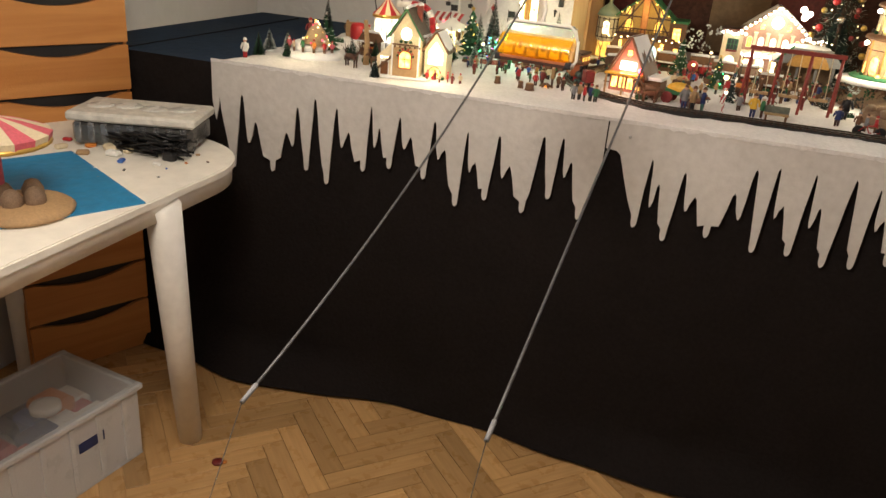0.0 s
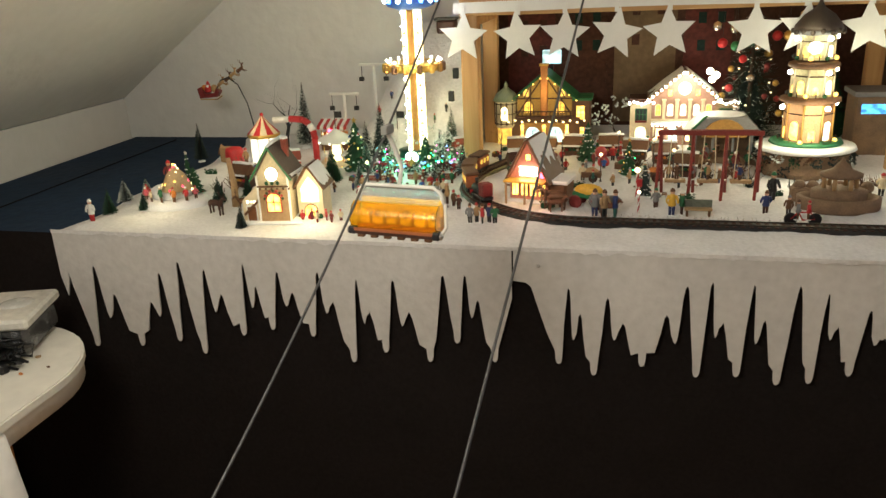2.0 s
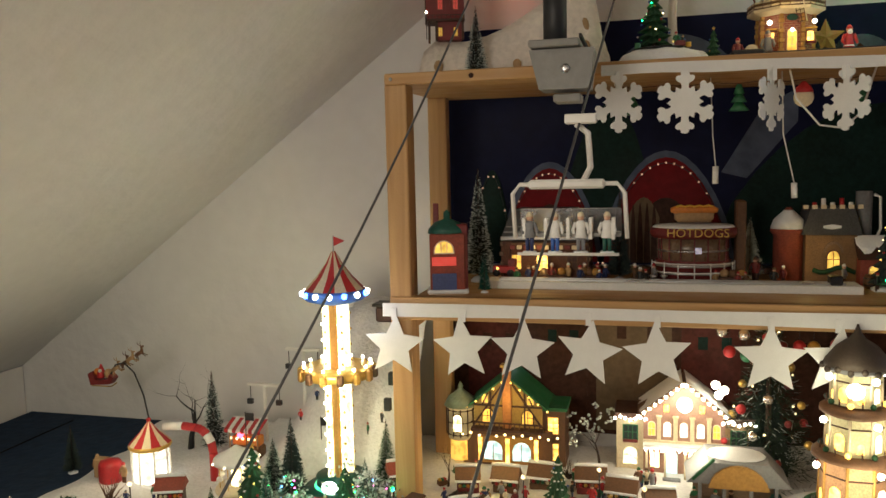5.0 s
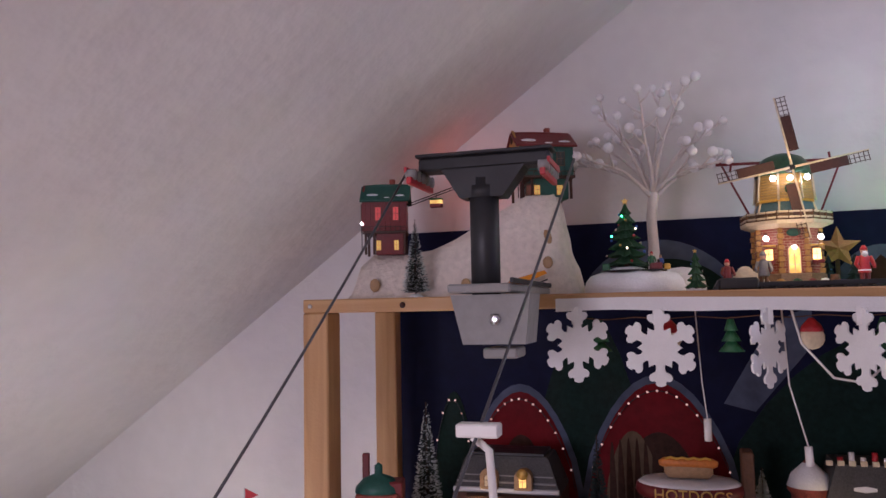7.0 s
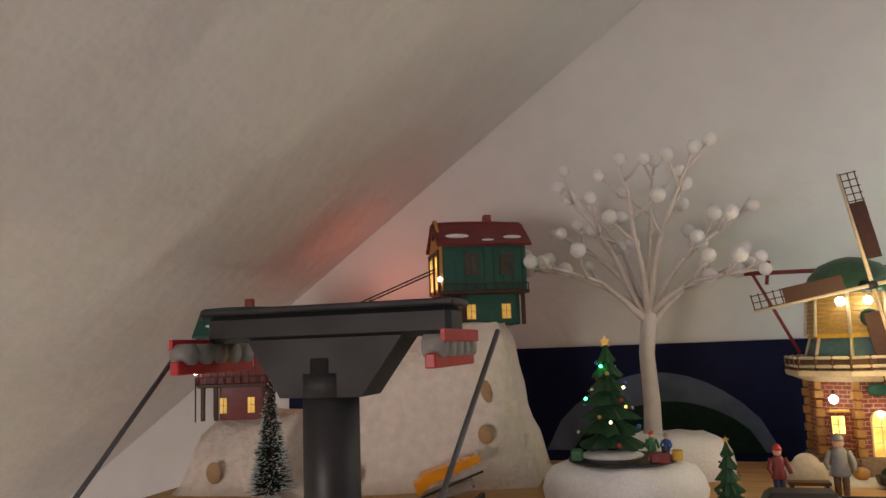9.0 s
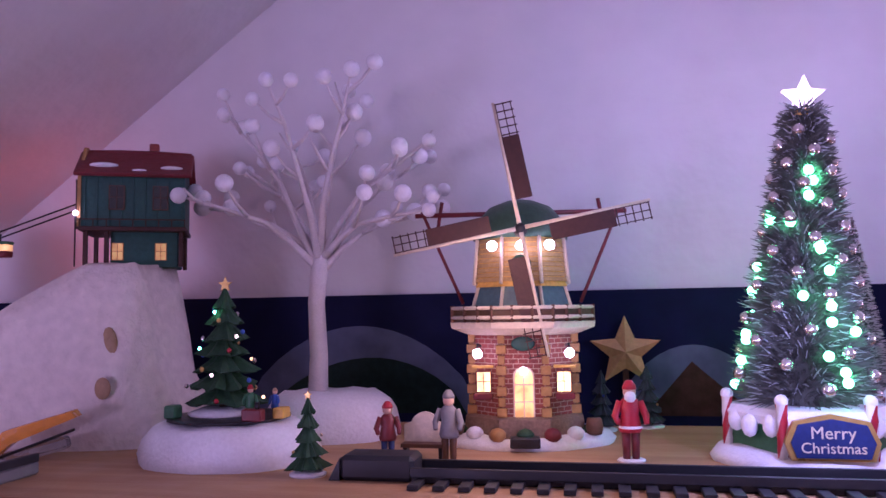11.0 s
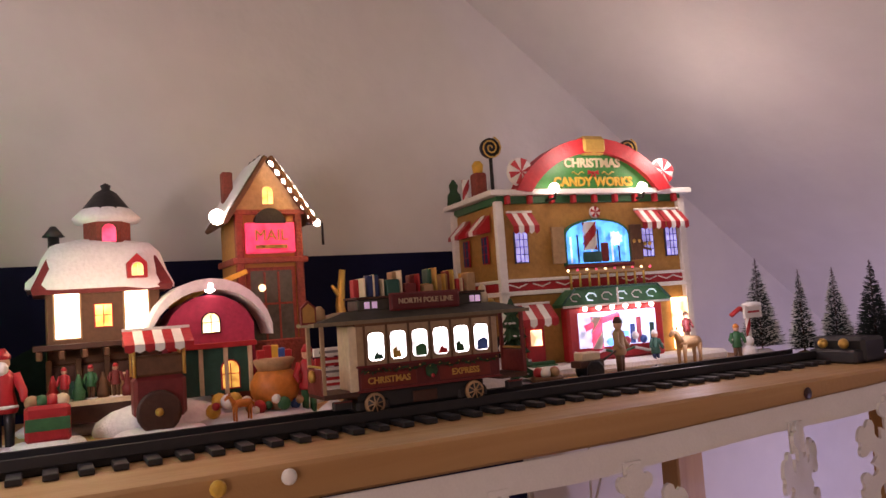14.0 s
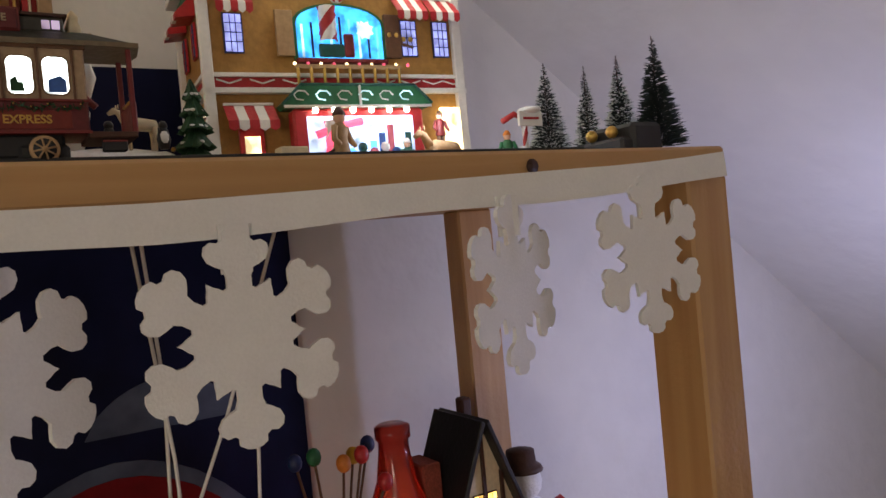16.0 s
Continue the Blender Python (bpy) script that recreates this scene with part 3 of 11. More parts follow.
def build_backdrop():
    t = thing("printed_backdrop", (0, 0.948, 0.79), "dark blue printed winter night canvas behind the rack", "backdrop")
    z = lambda v: v - 0.79
    part("canvas", Mesh().plate([(0.735, z(1.17)), (2.262, z(1.17)), (2.262, z(1.688)), (0.735, z(1.685))], -0.004, 0.0), PRINT_NIGHT, t)
    part("lower_canvas", Mesh().plate([(0.745, 0), (2.40, 0), (2.40, z(1.166)), (0.745, z(1.166))], -0.004, 0.0), PRINT_BROWN, t, "printed dark brown old town houses")
    def patch(name, poly, m, d):
        part(name, Mesh().plate(poly, -0.004 - d, -0.0035), m, t)
    # snowy hills and dark firs at the top level
    patch("snow_hill", hump(1.09, 1.36, z(1.560), 0.092) + [(1.36, z(1.557)), (1.09, z(1.557))][:1], PRINT_SNOW, 0.001)
    patch("fir_wood", hump(1.12, 1.345, z(1.557), 0.060, 0.2), PRINT_FIR, 0.002)
    patch("snow_hill", hump(1.50, 1.66, z(1.557), 0.072), PRINT_SNOW, 0.001)
    patch("dark_gable", [(1.53, z(1.557)), (1.64, z(1.557)), (1.578, z(1.612))], PRINT_BROWN, 0.002)
    patch("snow_hill", hump(1.70, 1.86, z(1.557), 0.062), PRINT_FIR, 0.001)
    # red snow-trimmed roofs at the middle level
    for x0, x1, h in ((0.865, 1.075, 0.206), (1.085, 1.345, 0.224), (1.93, 2.235, 0.148)):
        patch("snow_trim", hump(x0 - 0.012, x1 + 0.012, z(1.175), h + 0.014), PRINT_SNOW, 0.001)
        patch("red_roof", hump(x0, x1, z(1.175), h), PRINT_RED, 0.002)
        patch("brown_front", hump(x0 + 0.05, x1 - 0.05, z(1.175), h * 0.62), PRINT_BROWN, 0.003)
    patch("plum_gable", hump(0.800, 0.885, z(1.175), 0.205), PRINT_FIR, 0.0032)
    patch("door_trim", hump(1.118, 1.222, z(1.175), 0.140), PRINT_BEIGE, 0.0036)
    for k in range(6):
        x = 1.127 + 0.0145 * k
        patch("door_plank", hump(x, x + 0.0132, z(1.175), 0.117 + 0.012 * math.sin(math.pi * (k + .5) / 6)), PRINT_BROWN, 0.0046)
    patch("fir_wood", hump(0.98, 1.20, z(1.175), 0.34, 0.3), PRINT_FIR, 0.0006)
    patch("fir_wood", hump(1.30, 1.95, z(1.175), 0.32), PRINT_FIR, 0.0006)
    patch("snow_roof", [(1.325, z(1.365)), (1.375, z(1.352)), (1.47, z(1.465)), (1.47, z(1.53)), (1.405, z(1.50))], PRINT_SNOW, 0.0009)
    patch("snow_hill", hump(2.06, 2.20, z(1.36), 0.045), PRINT_SNOW, 0.0014)
    # house fronts at the lower level
    for k, (x0, w, h, m) in enumerate(((0.78, 0.13, 0.31, PRINT_RUST), (0.93, 0.12, 0.33, PRINT_BROWN), (1.07, 0.16, 0.35, PRINT_BEIGE), (1.25, 0.12, 0.32, PRINT_RUST), (1.72, 0.18, 0.34, PRINT_BEIGE), (1.95, 0.2, 0.3, PRINT_BROWN))):
        patch("printed_house", [(x0, 0.01), (x0 + w, 0.01), (x0 + w, h), (x0 + w / 2, h + 0.03), (x0, h)], m, 0.001 + 0.0004 * (k % 2))
        for i in (0.28, 0.68):
            for j in (0.62, 0.84):
                patch("printed_window", [(x0 + w * i, h * j), (x0 + w * i + 0.02, h * j), (x0 + w * i + 0.02, h * j + 0.028), (x0 + w * i, h * j + 0.028)], PRINT_FIR if k % 2 else PRINT_BROWN, 0.002)


build_backdrop()


# ---- kinds of things that repeat ----
def figurine(at, h, coat, legs=None, hat=None, rz=0.0, label="small painted figurine standing in the snow", group="figurines", beard=False, arm=20):
    """A small painted doll, one plain mesh."""
    legs, hat = legs or DARKWOOD, hat or coat
    me = Mesh()
    me.lathe([(h * .17, 0), (h * .18, h * .02), (h * .16, h * .035)], 10, 4)
    for s in (-1, 1):
        me.tube([(s * h * .055, 0, h * .03), (s * h * .06, 0, h * .42)], [h * .045, h * .06], 6, 1)
        a = radians(arm * s)
        me.tube([(s * h * .12, 0, h * .74), (s * h * .19, -h * .03, h * .56), (s * h * (.17 + .05 * math.sin(a)), -h * .10, h * .48)], [h * .05, h * .045, h * .035], 6, 0)
    me.lathe([(h * .13, h * .36), (h * .145, h * .40), (h * .11, h * .58), (h * .13, h * .72), (h * .07, h * .79), (h * .04, h * .80)], 10, 0, squash=0.75)
    me.ball(0, 0, h * .86, h * .085, 2, 8)
    me.lathe([(h * .092, h * .89), (h * .085, h * .93), (h * .04, h * 1.0)], 8, 3)
    if beard:
        me.ball(0, -h * .06, h * .80, h * .075, 4, 8)
        me.lathe([(h * .135, h * .40), (h * .15, h * .42), (h * .135, h * .44)], 10, 4, squash=0.78)
    return solid("figurine", me, [coat, legs, SKIN, hat, SNOWP], label, "figurine", at, group, rz)


def beast(at, size, m, label, rz=0.0, name="animal_figurine", category="figurine", antlers=False, group="animal figurines"):
    """A four-legged toy animal, one plain mesh."""
    me, s = Mesh(), size
    me.tube([(-.42 * s, 0, .62 * s), (-.2 * s, 0, .66 * s), (.2 * s, 0, .64 * s), (.4 * s, 0, .66 * s)], [.10 * s, .17 * s, .16 * s, .12 * s], 8)
    me.tube([(-.36 * s, 0, .68 * s), (-.52 * s, 0, .92 * s), (-.62 * s, 0, .95 * s), (-.76 * s, 0, .86 * s)], [.11 * s, .075 * s, .08 * s, .045 * s], 8)
    for x in (-.32, .32):
        for y in (-.09, .09):
            me.tube([(x * s, y * s, .6 * s), (x * s * 1.05, y * s, .3 * s), (x * s, y * s, 0)], [.075 * s, .045 * s, .04 * s], 6)
    me.tube([(.4 * s, 0, .7 * s), (.52 * s, 0, .6 * s), (.54 * s, 0, .38 * s)], [.03 * s, .04 * s, .015 * s], 6)
    for y in (-.05, .05):
        me.tube([(-.55 * s, y * s, 1.0 * s), (-.53 * s, y * 1.4 * s, 1.1 * s)], [.03 * s, .01 * s], 5)
        if antlers:
            me.tube([(-.55 * s, y * s, 1.0 * s), (-.5 * s, y * 3.5 * s, 1.2 * s), (-.55 * s, y * 5 * s, 1.4 * s)], .014 * s, 5)
            me.tube([(-.5 * s, y * 3.5 * s, 1.2 * s), (-.6 * s, y * 4 * s, 1.3 * s)], .012 * s, 5)
    return solid(name, me, m, label, category, at, group, rz)


def bristle_tree(at, h, r, m, tips, label, n=900, base=SNOWP, seed=1, base_r=None, group="bottle brush trees", top_r=0.0, name="bottle_brush_tree", lean=(0, 0)):
    gen = random.Random(seed)
    t = thing(name, at, label, "tree", group)
    b = base_r or r * .5
    part("base", Mesh().lathe([(b, 0), (b * 1.02, h * .02), (b * .6, h * .045), (h * .02, h * .055)], 14), base, t)
    part("trunk", Mesh().tube([(0, 0, h * .04), (lean[0] * h, lean[1] * h, h)], [h * .012, h * .004], 6), DARKWOOD, t)
    me = Mesh()
    for i in range(n):
        u = (i + gen.random()) / n
        v = 1 - (1 - u) ** 0.5 if top_r == 0 else u
        v = 0.07 + 0.93 * v
        rad = (r * (1 - v) + top_r * v + h * .012) * gen.uniform(.78, 1.08)
        a = gen.uniform(0, 2 * math.pi)
        z = h * v
        ox, oy = lean[0] * z, lean[1] * z
        d = Vector((math.cos(a), math.sin(a), gen.uniform(-.05, .30)))
        w = max(h * .006, .0006) * gen.uniform(.7, 1.3)
        s = Vector((-math.sin(a), math.cos(a), 0)) * w
        up = Vector((0, 0, w))
        o = Vector((ox, oy, z))
        p, q = o + d * rad * .12, o + d * rad * .72
        e = o + d * rad
        me.add([p - s, p + s, q + s * .8, q - s * .8, q + up], [[0, 1, 2, 3], [0, 3, 4], [1, 4, 2]], 0)
        me.add([q - s, q + s, e, q + up * 1.2], [[0, 1, 2], [0, 2, 3], [1, 3, 2]], 1 if gen.random() < .75 else 0)
    part("bristles", me, [m, tips], t)
    return t


def fir_tree(at, h, r, label, tiers=6, seed=1, m=FIR, snow=None, group="little fir trees", topper=GOLD, baubles=8, lit=0, base=SNOWP, name="fir_tree", bauble_mats=None):
    """A moulded fir: drooping jagged tiers, with baubles."""
    gen = random.Random(seed)
    t = thing(name, at, label, "tree", group)
    part("base", Mesh().lathe([(r * .75, 0), (r * .78, h * .03), (r * .45, h * .07)], 14), base, t)
    part("trunk", Mesh().tube([(0, 0, h * .05), (0, 0, h * .5)], [h * .04, h * .02], 7), BARK, t)
    me = Mesh()
    for k in range(tiers):
        v0, v1 = .10 + .84 * k / tiers, .10 + .84 * (k + 1.35) / tiers
        v1 = min(v1, .97)
        r0 = r * (1 - v0) ** .85 + h * .012
        n = 22
        rows = [(.12, v1), (.55, v0 + (v1 - v0) * .45), (1.0, v0), (.80, v0 - .010), (.2, v0 + .03)]
        vs, fs = [], []
        jag = [gen.uniform(.80, 1.12) * (1.0 if i % 2 else .82) for i in range(n)]
        drop = [gen.uniform(-.02, .02) for i in range(n)]
        for j, (f, v) in enumerate(rows):
            for i in range(n):
                a = 2 * math.pi * (i + k * .4) / n
                q = f * r0 * (jag[i] if j in (1, 2, 3) else 1)
                vs.append((q * math.cos(a), q * math.sin(a), h * (v + (drop[i] if j in (2, 3) else 0))))
        for j in range(len(rows) - 1):
            for i in range(n):
                fs.append([j * n + i, (j + 1) * n + i, (j + 1) * n + (i + 1) % n, j * n + (i + 1) % n])
        me.add(vs, fs, 0, False)
        if snow:
            for i in range(0, n, 2):
                if gen.random() < snow:
                    a = 2 * math.pi * (i + k * .4) / n
                    q = r0 * jag[i] * .8
                    me.ball(q * math.cos(a), q * math.sin(a), h * (v0 + .035), h * .028, 1, 6, .5)
    part("needles", me, [m, SNOWP], t)
    if topper:
        part("topper", Mesh().plate(star_outline(h * .06, cz=h * 1.0), -h * .008, h * .008), topper, t)
    cols = bauble_mats or [RED, GOLD, SILVER, BLUE]
    for i in range(baubles):
        v = .14 + .72 * i / max(baubles, 1)
        a = i * 2.4 + seed
        q = r * (1 - v) ** .85 * 1.0
        part("bauble", Mesh().ball(q * math.cos(a), q * math.sin(a), h * v, h * .020, 0, 6), cols[i % len(cols)], t)
    for i in range(lit):
        v = .14 + .74 * i / lit
        a = i * 2.4 + 1.3 + seed
        q = r * (1 - v) ** .85 * 1.03
        part("light", Mesh().ball(q * math.cos(a), q * math.sin(a), h * v, h * .014, 0, 6), [LIT_YELLOW, LED_GREEN, LIT_WARM][i % 3], t)
    return t


def bare_tree(at, h, label, seed=1, m=BARK, spread=.5, twigs=None, balls=None, group="bare trees", name="bare_tree", depth=4, thick=.035, trunk=.34, first=5):
    gen = random.Random(seed)
    t = thing(name, at, label, "tree", group)
    wood, ends = Mesh(), []

    def grow(p, d, length, rad, level):
        pts, rr, q = [p], [rad], p
        for k in range(3):
            d = (d + Vector((gen.uniform(-.22, .22), gen.uniform(-.22, .22), gen.uniform(-.06, .16)))).normalized()
            q = q + d * length / 3
            pts.append(q)
            rr.append(rad * (1 - .2 * (k + 1)))
        wood.tube(pts, rr, 6 if level < 2 else 5)
        if level >= depth:
            ends.append(q)
            return
        for i in range(gen.choice((2, 3)) if level else first):
            a = gen.uniform(0, 6.28) if level else i * 6.28 / first + gen.uniform(-.3, .3)
            side = d.orthogonal().normalized()
            side = Matrix.Rotation(a, 3, d) @ side
            grow(pts[-1 if gen.random() < .6 else -2], (d + side * gen.uniform(spread * .8, spread * 1.5)).normalized(), length * gen.uniform(.62, .85), rr[-1] * .72, level + 1)

    grow(Vector((0, 0, 0)), Vector((0, 0, 1)), h * trunk, h * thick, 0)
    part("branch_crown", wood, m, t)
    if balls:
        for e in ends:
            if gen.random() < balls[1]:
                part("ball", Mesh().ball(e.x, e.y, e.z, balls[0] * gen.uniform(.85, 1.15), 0, 12), balls[2], t)
    if twigs:
        tw = Mesh()
        for e in ends:
            for k in range(3):
                d = Vector((gen.uniform(-1, 1), gen.uniform(-1, 1), gen.uniform(-.6, 1))).normalized() * h * .05
                tw.ball(e.x + d.x, e.y + d.y, e.z + d.z, h * .022, 0, 6)
        part("frosted_clumps", tw, twigs, t)
    return t


def window(parent, x, y, z, w, h, pane, frame, arched=False, bars=(1, 1), face="front", proud=.0012):
    """A window on the -y face at y (or the -x face at x): frame, panes and bars."""
    turn = pose(x, y, z) if face == "front" else pose(x, y, z, 0, 0, -90)
    outline = [(-w / 2, 0), (w / 2, 0)] + ([(p[0], p[1]) for p in arc(0, h - w / 2, w / 2, 0, 180, 8)] if arched else [(w / 2, h), (-w / 2, h)])
    big = [(a * 1.18, -w * .08 + b * (1 + .16 * w / h)) for a, b in outline]
    fr = part("window_frame", Mesh().plate(big, -proud, .0004, at=turn), frame, parent)
    part("pane", Mesh().plate(outline, -proud - .0005, -proud + .0001, at=turn), pane, fr)
    bm = Mesh()
    t = max(w * .05, .0004)
    for i in range(bars[0]):
        bm.box(-w / 2 + w * (i + 1) / (bars[0] + 1), -proud - .0007, 0, t, .0008, h * (.98 if not arched else .9), at=turn)
    for j in range(bars[1]):
        bm.box(0, -proud - .0007, h * (j + 1) / (bars[1] + 1), w, .0008, t, at=turn)
    if bars[0] or bars[1]:
        part("glazing_bar", bm, frame, fr)
    return fr


def gable_body(w, d, hw, hr, ridge="y"):
    """House walls with gables: ridge along y shows the gable in front."""
    if ridge == "y":
        return Mesh().plate([(-w / 2, 0), (w / 2, 0), (w / 2, hw), (0, hw + hr), (-w / 2, hw)], -d / 2, d / 2)
    m = Mesh()
    vs = [(s * w / 2, y, z) for s in (-1, 1) for y, z in ((-d / 2, 0), (d / 2, 0), (d / 2, hw), (0, hw + hr), (-d / 2, hw))]
    fs = [[0, 4, 3, 2, 1], [5, 6, 7, 8, 9]] + [[i, (i + 1) % 5, 5 + (i + 1) % 5, 5 + i] for i in range(5)]
    return m.add(vs, fs)


def roof_slabs(parent, w, d, hw, hr, ridge, m, over=.006, thick=.004, snow=None, name="roof"):
    """Two roof slopes with eaves, each with a lumpy snow cover if asked."""
    run, length = (w / 2, d) if ridge == "y" else (d / 2, w)
    slope = math.atan2(hr, run)
    L = run / math.cos(slope) + over
    for s in (-1, 1):
        me = Mesh().box(-L / 2, 0, 0, L, length + 2 * over, thick, b=thick * .2)
        m4 = pose(0, 0, hw + hr) @ (Matrix.Rotation(0, 4, "Z") if ridge == "y" else Matrix.Rotation(radians(90), 4, "Z")) @ (Matrix.Identity(4) if s < 0 else Matrix.Rotation(radians(180), 4, "Z")) @ Matrix.Rotation(-slope, 4, "Y")
        me.v = [tuple(m4 @ Vector(v)) for v in me.v]
        r = part(name, me, m, parent)
        if snow:
            sm, n, k = Mesh(), 10, 8
            gen = random.Random(int(w * 1e4) + s)
            cut = [gen.uniform(*snow) for i in range(n + 1)]
            vs = []
            for i in range(n + 1):
                for j in range(k + 1):
                    f = j / k
                    lump = thick + (.0030 + .0016 * noise.noise((i * .9, j * .9, w * 90))) * math.sin(math.pi * min(max(f, .06), .94)) ** .5 * (1 if 0 < i < n else .3)
                    vs.append((-L * f * cut[i], (-.5 + i / n) * (length + 2 * over) * .98, lump))
            q = k + 1
            sm.add(vs, [[i * q + j, (i + 1) * q + j, (i + 1) * q + j + 1, i * q + j + 1] for i in range(n) for j in range(k)], 0, True)
            sm.add([(a, b, thick - .0005) for a, b, c in vs], [[i * q + j, i * q + j + 1, (i + 1) * q + j + 1, (i + 1) * q + j] for i in range(n) for j in range(k)], 0, True)
            sm.v = [tuple(m4 @ Vector(v)) for v in sm.v]
            part("snow_cover", sm, SNOWP, r)


def awning(parent, x, y, z, w, drop, out, colours=(RED, WHITE), n=7, name="awning"):
    """A striped awning made of separate stripes."""
    aw = part(name, Mesh().box(x, y - .001, z - .001, w, .002, .002), WHITE, parent)
    for i in range(n):
        a, b = x - w / 2 + w * i / n, x - w / 2 + w * (i + 1) / n
        me = Mesh()
        vs = [(a, y, z), (b, y, z), (b, y - out, z - drop), (a, y - out, z - drop), (b, y - out, z - drop * 1.35), ((a + b) / 2, y - out, z - drop * 1.5), (a, y - out, z - drop * 1.35)]
        me.add(vs, [[0, 3, 2, 1], [3, 6, 5, 4, 2]])
        me.add([(p[0], p[1] + .0008, p[2] - .0006) for p in vs], [[1, 2, 3, 0], [2, 4, 5, 6, 3]])
        part("stripe", me, colours[i % 2], aw)
    return aw


def candy_pole(me, x, y, z0, z1, r):
    """Twisted red and white bar: material 0 and 1."""
    n, turns = 12, max(4, int((z1 - z0) / (r * 2.2)))
    vs, fs0, fs1 = [], [], []
    for k in range(turns + 1):
        for i in range(n):
            a = 2 * math.pi * i / n + k * .9
            vs.append((x + r * math.cos(a), y + r * math.sin(a), z0 + (z1 - z0) * k / turns))
    for k in range(turns):
        for i in range(n):
            (fs0 if (i // 3) % 2 else fs1).append([k * n + i, k * n + (i + 1) % n, (k + 1) * n + (i + 1) % n, (k + 1) * n + i])
    me.add(vs, fs0, 0, True)
    me.add(vs, fs1, 1, True)
    return me


def snow_base(parent, rx, ry, h, name="snow_base", seed=0, m=SNOWP):
    me, n = Mesh(), 28
    rows = [(1.0, 0), (1.02, .25), (.97, .6), (.88, .85), (.7, 1.0), (.02, 1.0)]
    vs = []
    for f, v in rows:
        for i in range(n):
            a = 2 * math.pi * i / n
            q = f * (1 + .06 * noise.noise((math.cos(a) * 2, math.sin(a) * 2, seed)))
            vs.append((rx * q * math.cos(a), ry * q * math.sin(a), h * v * (1 + .12 * noise.noise((math.cos(a) * 3 * f, math.sin(a) * 3 * f, seed + 3)) * (v > 0))))
    me.add(vs, [[j * n + i, j * n + (i + 1) % n, (j + 1) * n + (i + 1) % n, (j + 1) * n + i] for j in range(len(rows) - 1) for i in range(n)], 0, True)
    return part(name, me, m, parent)

# ---- top shelf ----
def build_mountain():
    t = thing("model_mountain", (0, 0, TOP), "cream plaster model mountain carrying two cable car stations", "model mountain")
    prof = [(.752, .001), (.762, .055), (.785, .076), (.85, .072), (.885, .080), (.92, .094), (.96, .118), (1.0, .142), (1.03, .163), (1.075, .164), (1.084, .12), (1.092, .075), (1.104, .045), (1.112, .001)]
    me, vs, fs = Mesh(), [], []
    n = 14
    for i in range(len(prof) * 2 - 1):
        k = i // 2
        x, h = prof[k] if i % 2 == 0 else ((prof[k][0] + prof[k + 1][0]) / 2, (prof[k][1] + prof[k + 1][1]) / 2)
        y0, y1 = .655 + max(0, x - .9) * .35, .845
        for j in range(n + 1):
            f = j / n
            z = h * min(1, (f * 5) ** .8, ((1 - f) * 5) ** .8)
            z *= 1 - .12 * abs(noise.noise((x * 14, f * 4, 1)))
            push = .006 * noise.noise((x * 20, z * 25, 3))
            y = y0 + (y1 - y0) * f + push
            vs.append((x + .004 * noise.noise((z * 30, y * 30, 8)), y, max(z, 0)))
    w, rows = n + 1, len(prof) * 2 - 1
    fs = [[i * w + j, (i + 1) * w + j, (i + 1) * w + j + 1, i * w + j + 1] for i in range(rows - 1) for j in range(n)]
    me.add(vs, fs, 0, True)
    part("hillside", me, mat("cream_plaster", (0.74, 0.66, 0.59), 0.9, vary=.16, grain=25, bump=.5), t)
    for x, y, z, r in ((.80, .657, .022, .009), (.945, .672, .020, .008), (1.066, .716, .052, .008), (1.062, .728, .088, .010)):
        part("knot_spot", Mesh().ball(x, y, z, r, 0, 12, 1.7 if r > .0095 else 1.2, .35), TAN, t)
    return t


build_mountain()


